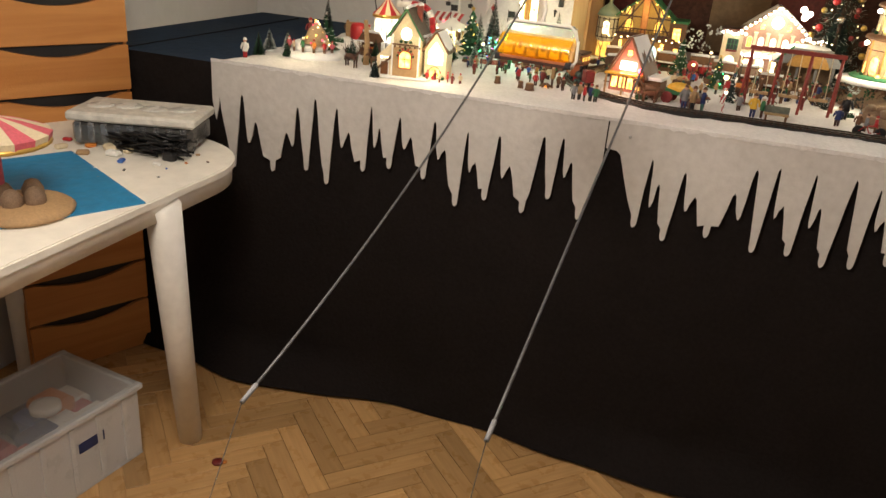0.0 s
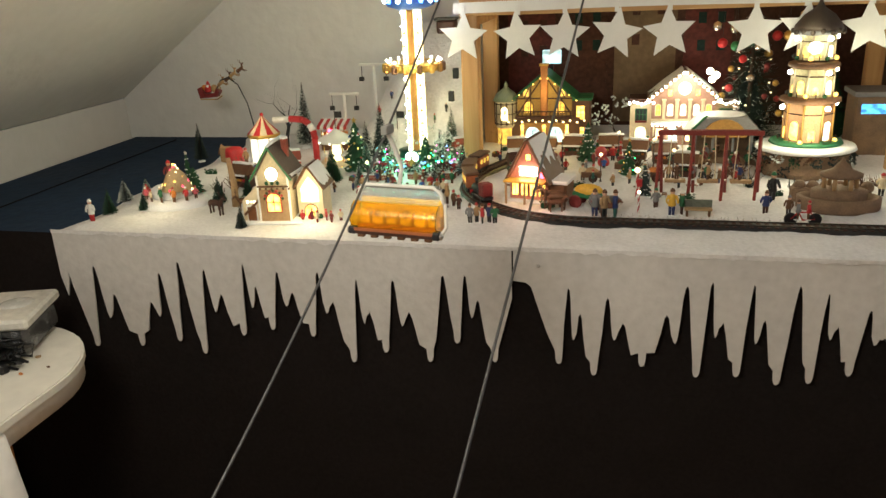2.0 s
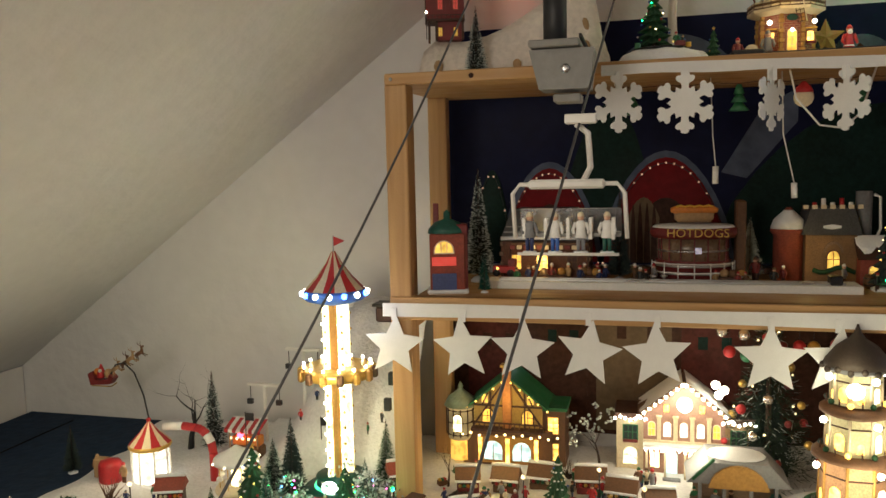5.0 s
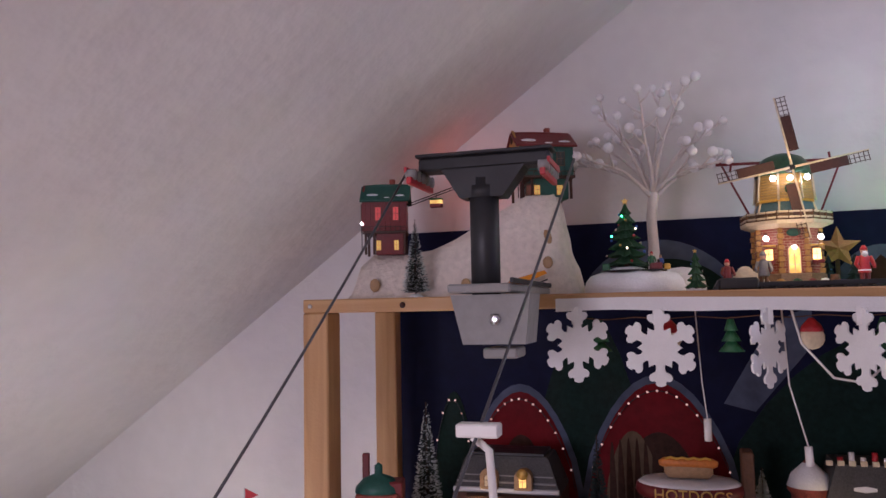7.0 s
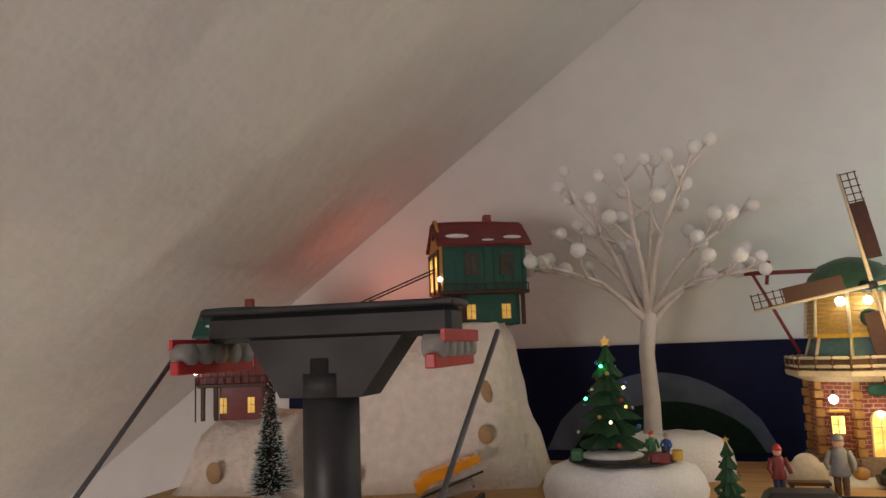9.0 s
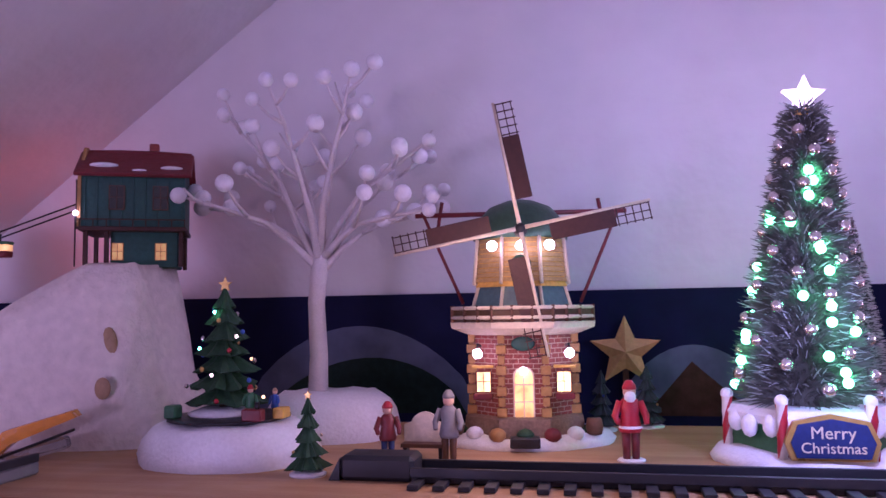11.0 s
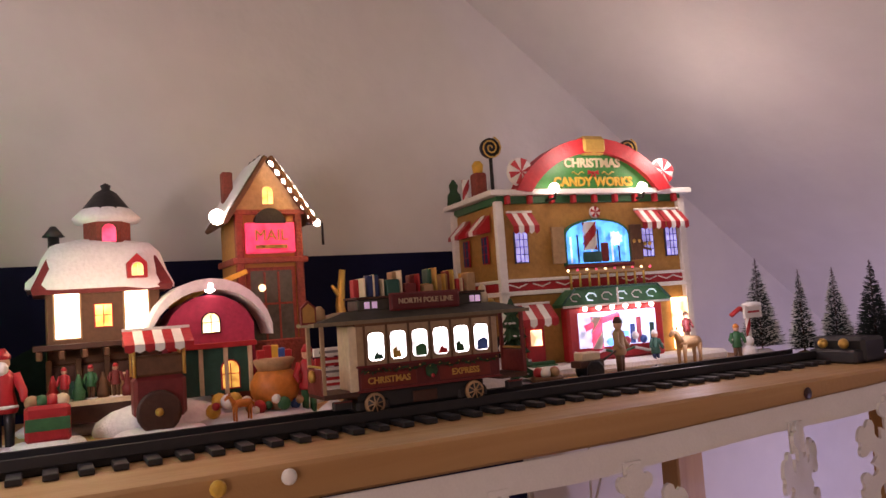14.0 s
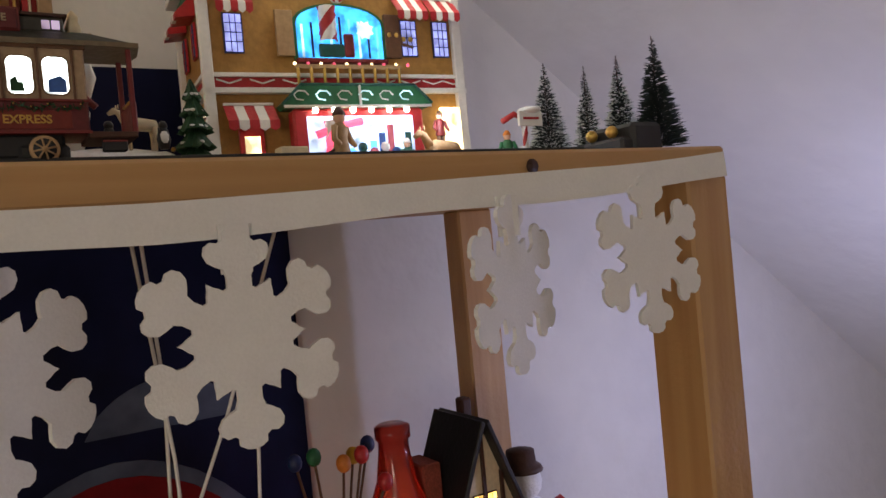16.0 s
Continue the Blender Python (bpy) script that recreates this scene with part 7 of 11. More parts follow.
def build_trolley():
    t = thing("tram_car", (1.985, .638, TOP + .008), "beige and dark red toy tram with six lit windows and gifts", "toy tram", scale=.89)
    D = .036
    f = -D / 2
    beige = mat("tram_beige", (.36, .255, .155), .5, vary=.25, grain=90)
    maroon = mat("tram_maroon", (.105, .012, .014), .45, vary=.25, grain=90)
    roofing = mat("tram_roof", (.040, .038, .030), .5, vary=.3)
    lit = mat("lit_tram_pane", (.90, 1.0, .96), .5, vary=0, glow=3.4)
    part("chassis", Mesh().box(0, 0, .003, .104, .028, .014, b=.002), BLACK_PLASTIC, t)
    part("bogie", Mesh().box(-.041, 0, .002, .026, .031, .009, b=.002), BLACK_PLASTIC, t)
    part("bogie", Mesh().box(.041, 0, .002, .026, .031, .009, b=.002), BLACK_PLASTIC, t)
    part("coupling_plate", Mesh().box(0, -.0152, .005, .020, .002, .008, b=.0005), DARKWOOD, t)
    for x in (-.041, .041):
        for y in (-1, 1):
            wh = part("wheel", Mesh().lathe([(.0056, -.0014), (.0076, -.0014), (.0078, 0), (.0076, .0014), (.0056, .0014)], 20, 0, at=pose(x, y * .0172, .0078, 90)), TAN, t, "tan spoked wheel")
            part("wheel_disc", Mesh().lathe([(.0058, -.0003), (.0058, .0003)], 16, 0, at=pose(x, y * .0187, .0078, 90)), BLACK, wh)
            part("hub", Mesh().lathe([(.0012, -.0010), (.0018, 0), (.0012, .0010)], 10, 0, at=pose(x, y * .0192, .0078, 90)), TAN, wh)
            for k in range(4):
                a = k * math.pi / 4 + .2
                part("spoke", Mesh().tube([(x - .0058 * math.cos(a), y * .0191, .0078 - .0058 * math.sin(a)), (x + .0058 * math.cos(a), y * .0191, .0078 + .0058 * math.sin(a))], .00055, 5), TAN, wh)
    part("lower_body", Mesh().box(.006, 0, .017, .118, D, .0175, b=.001), maroon, t, "dark red lower body")
    part("upper_body", Mesh().box(.006, 0, .0345, .118, D - .001, .031, b=.001), beige, t, "beige window band")
    for z, h in ((.0163, .0016), (.0338, .0014), (.0630, .0022)):
        part("trim", Mesh().box(.006, 0, z, .1195, D + .0016, h), DARKRED if z < .05 else BROWN, t)
    for k in range(7):
        part("window_post", Mesh().box(-.0465 + k * .0175, f - .0001, .0352, .0013, .0016, .029), BROWN, t)
    for k in range(6):
        x = -.0378 + k * .0175
        w = part("window_frame", Mesh().plate(round_rect(x, .0480, .0138, .0216, .0040), f - .0003, f + .001), BROWN, t)
        part("pane", Mesh().plate(round_rect(x, .0480, .0124, .0202, .0034), f - .0006, f), lit, w)
        # a cut-out fir, gift or snowman shows against each lit pane
        kind = k % 3
        me = Mesh()
        if kind == 0:
            me.plate([(x - .003, .0390), (x + .005, .0390), (x + .004, .0425), (x + .0015, .0425), (x + .001, .0450), (x - .001, .0430)], f - .0011, f - .0007)
        elif kind == 1:
            me.plate([(x - .0048, .0390), (x + .002, .0390), (x + .001, .0440), (x - .001, .0440), (x - .002, .0470), (x - .0048, .0450)], f - .0011, f - .0007)
        else:
            me.plate([(x - .004, .0388), (x + .005, .0388), (x + .005, .0455), (x + .002, .0478), (x - .001, .0468), (x - .004, .0455)], f - .0011, f - .0007)
        part("pane_picture", me, (TEAL, GOLD, GREEN, RED, FIR, BLUE)[k], w)
    words("lettering", "CHRISTMAS", .0064, (-.029, f - .0004, .0238), GOLD, t, heavy=.022)
    words("lettering", "EXPRESS", .0064, (.034, f - .0004, .0238), GOLD, t, heavy=.022)
    for x, w in ((-.029, .044), (.034, .044)):
        part("letter_panel", Mesh().box(x, f - .00005, .0190, w, .0006, .0100, b=.0002), mat("panel_dark_red", (.16, .018, .012), .4, vary=.2), t)
    swag = Mesh()
    g = random.Random(6)
    for k in range(230):
        u = k / 229
        c = Vector((-.050 + .112 * u, f - .0010, .0322 - .0026 * abs(math.sin(u * math.pi * 7))))
        d = Vector((g.gauss(0, 1), g.gauss(-.4, .6), g.gauss(0, 1))).normalized()
        q = d.orthogonal().normalized() * .0004
        swag.add([c - q, c + q, c + d * .0026 + q, c + d * .0026 - q], [[0, 1, 2, 3]])
    part("garland", swag, FIR, t, "green fir swag")
    part("wreath", Mesh().lathe([(.0028, 0), (.0044, .0006), (.0052, .0018), (.0044, .0028), (.0028, .0030)], 14, 0, at=pose(.005, f + .0008, .0268, 90)), FIR, t)
    part("wreath_bow", Mesh().ball(.005, f - .003, .0232, .0016, 0, 6), RED, t)
    for k in range(14):
        part("swag_light", Mesh().ball(-.046 + k * .0082, f - .0026, .0305 + .0016 * (k % 2), .0005, 0, 6), GOLD, t)
    # open platforms at both ends
    for s, x in ((-1, -.0655), (1, .0770)):
        part("platform", Mesh().box(x, 0, .0140, .026, D, .0034), DARKWOOD, t)
        part("dash", Mesh().box(x + s * .0125, 0, .0165, .0026, D * .92, .0185, b=.0008), DARKRED, t)
        for y in (-.0158, .0158):
            part("platform_post", Mesh().box(x + s * .0118, y, .0174, .0028, .0028, .0475), beige if s < 0 else DARKRED, t)
        part("handrail", Mesh().tube([(x + s * .0125, -.016, .0365), (x + s * .0125, .016, .0365)], .0010, 6), GOLD, t)
        part("step", Mesh().box(x, -.0165, .0060, .013, .006, .0060), BLACK_PLASTIC, t)
        part("step_edge", Mesh().box(x, -.0196, .0112, .013, .001, .0010), DARKRED, t)
    part("driver_panel", Mesh().box(-.0555, f + .0016, .0172, .0065, .0030, .0465, b=.0006), CREAM, t)
    part("end_wall", Mesh().box(-.0535, .002, .0172, .0024, D - .008, .046), CREAM, t)
    part("headlamp", Mesh().lathe([(.0040, 0), (.0046, .0015), (.0040, .0030)], 12, 0, at=pose(-.0795, 0, .030, 0, -90, 0)), GOLD, t)
    part("roof", Mesh().slab([(-.084, -.021), (.094, -.021), (.097, 0), (.094, .021), (-.084, .021), (-.087, 0)], .0650, .0676), mat("tram_roof_edge", (.17, .135, .085), .5, vary=.3), t, "olive-brown roof edge")
    hip = Mesh()
    lo, hi = [(-.082, -.0195), (.092, -.0195), (.092, .0195), (-.082, .0195)], [(-.058, -.0120), (.068, -.0120), (.068, .0120), (-.058, .0120)]
    hip.add([(x, y, .0676) for x, y in lo] + [(x, y, .0742) for x, y in hi], [[0, 1, 5, 4], [1, 2, 6, 5], [2, 3, 7, 6], [3, 0, 4, 7], [4, 5, 6, 7]])
    part("roof_hip", hip, roofing, t, "dark hipped roof")
    part("clerestory", Mesh().box(.005, 0, .0740, .104, .022, .0085, b=.0008), roofing, t)
    for k in range(4):
        part("clerestory_pane", Mesh().box((-.040, -.034, .048, .053)[k], -.0112, .0755, .0042, .0006, .0050, b=.0002), mat("dim_lilac_pane", (.7, .55, .8), .5, vary=0, glow=.35), t)
    part("luggage_deck", Mesh().box(.005, 0, .0825, .108, .026, .0016), DARKWOOD, t)
    sg = part("name_board", Mesh().box(.006, -.0140, .0735, .056, .0024, .0115, b=.0006), maroon, t, "dark red name board")
    part("board_rim", Mesh().box(.006, -.0134, .0727, .0585, .0022, .0131, b=.0006), DARKRED, sg)
    words("lettering", "NORTH POLE LINE", .0054, (.006, -.0154, .0793), mat("faded_cream", (.45, .36, .24), .6), sg, heavy=.02)
    rd = random.Random(17)
    for k in range(13):
        h, wd = rd.uniform(.007, .0195), rd.uniform(.006, .0105)
        x = -.040 + k * .0074
        gb = part("gift", Mesh().box(x, rd.uniform(-.006, .006), .0841, wd, rd.uniform(.007, .011), h, b=.0006), rd.choice((RED, TEAL, TAN, NAVY, DARKRED, OCHRE, RED)), t)
        part("ribbon", Mesh().box(x, 0, .0841, .0012, .0185, h + .0004, b=.0002), rd.choice((GOLD, RED, CREAM)), gb)
    part("bell", Mesh().lathe([(.004, 0), (.0025, .004), (.0006, .0055)], 10, 0, .072, 0, .072), GOLD, t)
    part("bell_ringer", Mesh().lathe([(.004, 0), (.0046, .005), (.0030, .009), (.0032, .012), (.0008, .015)], 9, 0, .063, -.002, .0742), CREAM, t, "small cream bear on the roof")
    es = part("end_sign", Mesh().plate([(-.090, .067), (-.079, .067), (-.079, .079), (-.0845, .084), (-.090, .079)], -.012, -.0095), DARKRED, t)
    part("sign_face", Mesh().plate([(-.0888, .0686), (-.0802, .0686), (-.0802, .0782), (-.0845, .0820), (-.0888, .0782)], -.0124, -.0118), OCHRE, es)
    part("roof_lamp", Mesh().lathe([(.0035, 0), (.0045, .003), (.0040, .009), (.0015, .012)], 10, 0, -.074, -.004, .0676), TAN, t)


build_trolley()


# ---- felt snowflake border under the top shelf ----
def snowflake(r):
    """A six-armed cut-out: trefoil tips, forked slots between the arms."""
    half = [(1.0, 0), (.99, 4), (.96, 7.5), (.90, 8), (.875, 11), (.90, 15), (.88, 19), (.82, 21.5), (.74, 21), (.68, 17), (.64, 12.5), (.56, 11.5), (.47, 14), (.46, 19), (.50, 23), (.535, 27)]
    sector = half + [(.585, 30)] + [(d, 60 - a) for d, a in half[:0:-1]]
    return [(r * d * math.cos(radians(90 + 60 * k + a)), r * d * math.sin(radians(90 + 60 * k + a))) for k in range(6) for d, a in sector]


def build_flakes():
    t = thing("snowflake_garland", (0, .5450, TOP), "white felt border with hanging snowflakes under the top shelf", "garland")
    xs = [1.103 + .010 * k for k in range(133)]
    drop = lambda x: -.006 - .013 * min(1, max(0, (x - 1.2) / .5)) + .001 * math.sin(x * 5) + .008 * min(1, max(0, (x - 2.05) / .25)) + .010 * max(0, (x - 2.30) / .16) ** 1.5
    top = [(x, drop(x)) for x in xs]
    bot = [(x, drop(x) - .017 - .001 * math.sin(x * 31)) for x in xs]
    me, n = Mesh(), len(xs)
    vs = [(a, 0, b) for a, b in top] + [(a, -.002 + .0015 * math.sin(a * 40), b) for a, b in bot]
    fs = [[i, n + i, n + i + 1, i + 1] for i in range(n - 1)]
    me.add(vs, fs, 0, True)
    me.add([(a, b + .002, c) for a, b, c in vs], [f[::-1] for f in fs], 0, True)
    part("felt_strip", me, FELT, t)
    data = None
    for k, (x, turn, dz) in enumerate(((1.131, 34, 0), (1.234, -14, -.004), (1.362, 58, -.002), (1.467, -56, -.002), (1.580, 15, 0), (1.690, -12, -.003), (1.800, 30, 0), (1.905, -10, 0), (1.987, 30, -.004), (2.085, 2, -.002), (2.236, 24, 0), (2.342, 2, .004))):
        if data is None:
            ob = part("snowflake", Mesh().plate(snowflake(.0492), -.0012, .0012), FELT, t)
            data = ob.data
        else:
            ob = new("snowflake", data)
            ob.parent = t
        ob.matrix_local = pose(x, -.003, -.0765 + drop(x) + .016 + dz, 0, 0, turn)
        lk = part("felt_tab", Mesh().box(x, -.002, drop(x) - .034, .014, .0022, .022, b=.0003), FELT, t)
    for x, m in ((1.835, YELLOWP), (1.870, WHITE)):
        part("pin", Mesh().ball(x, .003, -.006, .0042, 0, 10), m, t)


build_flakes()

# ---- village on the table ----
GND = TABLE + .011


def on_snow(x, y, dz=0.0):
    return (x, y, GND + dz)


def build_tower():
    """Drop-tower ride: lit column, ring of seats and striped tent top."""
    t = thing("drop_tower", on_snow(.598, .605), "tall lit drop tower ride with a striped tent top and flag", "fairground ride")
    part("base", Mesh().lathe([(.072, 0), (.074, .008), (.050, .014), (.046, .028), (.050, .032)], 20), TEAL, t)
    part("glow_ring", Mesh().lathe([(.051, .010), (.054, .013), (.051, .016)], 20), mat("green_glow", (.1, 1, .5), .5, vary=0, glow=1.2), t, "green glowing ring")
    part("core", Mesh().box(0, 0, .030, .022, .022, .345), OCHRE, t)
    part("base_lamp", Mesh().ball(-.004, -.050, .022, .017, 0, 12, .8, .5), mat("mint_lamp", (.80, 1.0, .90), .5, vary=0, glow=6), t, "blazing white lamp at the foot")
    for x in (-1, 1):
        for y in (-1, 1):
            col = part("lit_tube", Mesh().tube([(x * .0150, y * .0150, .030), (x * .0150, y * .0150, .378)], .0062, 10), mat("lit_column", (1.0, .86, .52), .5, vary=0, glow=2.4), t, "glowing tube")
            for k in range(22):
                part("bulb", Mesh().ball(x * .0170 - .003 * ((k % 2) * 2 - 1), -.0215 if y < 0 else .0215, .040 + k * .0155, .0030, 0, 6), LED_WHITE if k % 2 else GOLD, col)
    part("column_rail", Mesh().box(0, -.0180, .030, .0075, .003, .345), OCHRE, t)
    ring = part("seat_ring", Mesh().lathe([(.040, .225), (.066, .229), (.070, .240), (.064, .250), (.040, .246)], 24), GOLD, t, "gold ring of seats")
    for k in range(14):
        a = 2 * math.pi * k / 14
        part("seat", Mesh().box(0, -.072, .226, .013, .012, .022, b=.003, at=Matrix.Rotation(a, 4, "Z")), (OCHRE, BROWN, GOLD)[k % 3], ring)
        part("ring_light", Mesh().ball(.066 * math.cos(a + .2), .066 * math.sin(a + .2), .254, .0035, 0, 6), LED_WHITE, ring)
    can = part("canopy_rim", Mesh().lathe([(.030, .372), (.056, .380), (.062, .392), (.058, .400), (.03, .400)], 20), BLUE, t, "blue canopy rim")
    for k in range(14):
        a = 2 * math.pi * k / 14
        part("rim_light", Mesh().ball(.062 * math.cos(a), .062 * math.sin(a), .393, .0058, 0, 8), (LED_BLUE, LED_WHITE, mat("cool_led", (.75, .85, 1), .5, vary=0, glow=9))[k % 3], can)
    for k in range(16):
        a0, a1 = 2 * math.pi * k / 16, 2 * math.pi * (k + 1) / 16
        me = Mesh()
        prof = [(.058, .400), (.034, .425), (.016, .450), (.004, .472)]
        vs = [(r * math.cos(a), r * math.sin(a), z) for r, z in prof for a in (a0, a1)]
        me.add(vs, [[2 * i, 2 * i + 1, 2 * i + 3, 2 * i + 2] for i in range(3)])
        part("tent_stripe", me, (RED, CREAM)[k % 2], t)
    part("flag_pole", Mesh().tube([(0, 0, .470), (0, 0, .502)], .0013, 6), STEEL, t)
    part("flag", Mesh().plate([(.001, .482), (.001, .501), (.024, .492)], -.0006, .0006), RED, t)


build_tower()


def build_church():
    t = thing("church_house", on_snow(.440, .105), "beige lit model house with a steep gable and arched window", "model house", rz=8)
    part("foot", Mesh().box(0, 0, 0, .125, .085, .006, b=.002), SNOWP, t)
    part("front_body", Mesh().plate([(-.026, .004), (.036, .004), (.036, .098), (.005, .148), (-.026, .098)], -.034, .034), mat("aged_plaster", (.50, .42, .28), .7, vary=.35, grain=100), t)
    part("stone_front", Mesh().plate([(-.0262, .004), (.0362, .004), (.0362, .070), (-.0262, .070)], -.0350, -.0335), TAN, t)
    roof_slabs(t, .066, .072, .098, .052, "y", mat("grey_shingle", (.085, .06, .045), .8, vary=.45, grain=110, bump=.6), .010, .005)
    for o in t.children:
        if o.name.startswith("roof"):
            o.location.x = .005
    window(t, .005, -.0352, .026, .026, .036, LIT_YELLOW, RED, True, (1, 1))
    part("glow_window", Mesh().ball(.005, -.0345, .100, .0115, 0, 14, 1.15, .12), LED_WHITE, t, "bright gable window")
    for k in range(3):
        part("sprig", Mesh().ball(-.006 + k * .011, -.037, .083, .004, 0, 6), FIR, t)
    part("side_wing", Mesh().plate([(-.062, .004), (-.026, .004), (-.026, .080), (-.062, .046)], -.028, .030), CREAM, t)
    part("wing_roof", Mesh().box(-.044, 0, 0, .062, .068, .005, at=pose(-.002, 0, .068, 0, -43, 0)), BROWN, t)
    dr = part("door", Mesh().box(-.044, -.029, .004, .017, .003, .030), mat("door_brown", (.16, .06, .02), .5), t, "brown plank door")
    part("door_frame", Mesh().box(-.044, -.0283, .004, .022, .002, .034), WHITE, dr)
    for k in range(3):
        part("small_pane", Mesh().box(-.051 + k * .007, -.0288, .041, .0045, .001, .005), LIT_WHITE, t)
    for s in (-1, 1):
        part("verge_board", Mesh().tube([(.005 + s * .041, -.0445, .090), (.005, -.0445, .154)], .0024, 5, smooth=False), GREEN, t)
        part("snow_edge", Mesh().tube([(.005 + s * .041, .0, .094), (.005 + s * .038, -.04, .0975), (.005 + s * .041, .04, .094)], .0032, 6), SNOWP, t)
    part("ridge_snow", Mesh().tube([(.005, -.044, .1565), (.005, 0, .1575), (.005, .044, .1565)], .0036, 6), SNOWP, t)
    part("chimney", Mesh().box(.022, .016, .118, .012, .012, .042, b=.001), BRICK, t)
    part("chimney_snow", Mesh().ball(.022, .016, .161, .0085, 0, 8, .5), SNOWP, t)
    for q in range(6):
        part("beam_end", Mesh().box(-.020 + q * .0115, -.0365, .0695, .003, .004, .004), BROWN, t)
    part("gable_beam", Mesh().box(.005, -.0355, .0745, .062, .003, .003), BROWN, t)
    for q in range(9):
        a = math.pi * q / 8
        part("garland_bead", Mesh().ball(.005 + .018 * math.cos(a), -.0372, .052 + .016 * math.sin(a), .0026, 0, 6), (FIR, RED)[q % 2], t)
    for x in (-.0255, .0355):
        part("corner_board", Mesh().box(x, -.0345, .004, .004, .003, .094), WHITE, t)
    a = thing("annex_house", on_snow(.505, .140), "small brightly lit house with a pointed gable", "model house", rz=4)
    part("body", Mesh().plate([(-.026, 0), (.026, 0), (.026, .066), (0, .105), (-.026, .066)], -.026, .026), CREAM, a)
    roof_slabs(a, .052, .052, .066, .039, "y", BROWN, .008, .004, snow=(.5, .9))
    part("lit_front", Mesh().plate([(-.018, .034), (.018, .034), (.018, .062), (0, .086), (-.018, .062)], -.0275, -.0258), mat("lit_front", (1, .86, .5), .5, vary=0, glow=2.2), a, "glowing shop front")
    window(a, 0, -.026, .006, .024, .022, LIT_YELLOW, BROWN, True, (1, 0))
    for k in range(3):
        part("potted_plant", Mesh().ball(-.020 + k * .020, -.033, .006, .006, 0, 8), RED if k % 2 else FIR, a)


build_church()


def build_ring_stage():
    t = thing("carol_stage", on_snow(.155, .185), "round lit stage with small figures and fir trees", "model stage")
    snow_base(t, .080, .062, .016, seed=14)
    part("upper_tier", Mesh().lathe([(.050, .014), (.048, .030), (.040, .034)], 18, 0, -.014, .022), SNOWP, t)
    part("tent_frame", Mesh().lathe([(.034, .034), (.020, .066), (.004, .084)], 10, 0, .012, .0), mat("canvas_tan", (.42, .30, .17), .8, vary=.4, grain=80), t)
    for k in range(26):
        a, v = k * 2.4, k / 26
        part("lamp", Mesh().ball(.012 + .036 * (1 - v) * math.cos(a), .036 * (1 - v) * math.sin(a), .034 + .056 * v, .0032, 0, 6), (LIT_WARM, LIT_YELLOW, LIT_PINK)[k % 3], t)
    g = random.Random(8)
    for k in range(7):
        a = math.pi * (1.05 + .15 * k)
        figurine((.155 + .060 * math.cos(a), .185 + .046 * math.sin(a), GND + .015), g.uniform(.028, .038), (RED, PINK, CREAM, GREEN, ORANGE)[k % 5], BROWN, (RED, WHITE)[k % 2], g.uniform(-60, 60))
    figurine((.136, .212, GND + .033), .058, DARKRED, BROWN, RED, 10)
    fir_tree((.190, .220, GND + .012), .064, .024, "frosted fir behind the carol stage", 5, 6, FIR, .6, topper=None, baubles=4)
    fir_tree((.168, .235, GND + .020), .082, .012, "slim dark fir behind the carol stage", 6, 7, FIR, .3, topper=SILVER, baubles=2)


build_ring_stage()
for k, (x, y, h, r, fr) in enumerate(((.062, .090, .060, .019, DARKFIR), (.038, .180, .056, .021, FROST), (.118, .128, .040, .014, FIR), (.070, .215, .050, .018, FROST), (.003, .568, .105, .022, DARKFIR), (.234, .745, .185, .034, FROST), (.300, .250, .052, .016, DARKFIR), (.262, .190, .062, .020, FIR), (.395, .030, .048, .014, DARKFIR), (.455, .370, .090, .026, FIR), (.515, .560, .155, .032, DARKFIR), (.555, .700, .140, .036, FROST), (.675, .655, .130, .030, FROST))):
    bristle_tree(on_snow(x, y), h, r, DARKFIR if k % 3 else FIR, fr, "small bottle brush tree standing in the snow", 700 if h < .08 else 1300, SNOWP, 60 + k, r * .45)


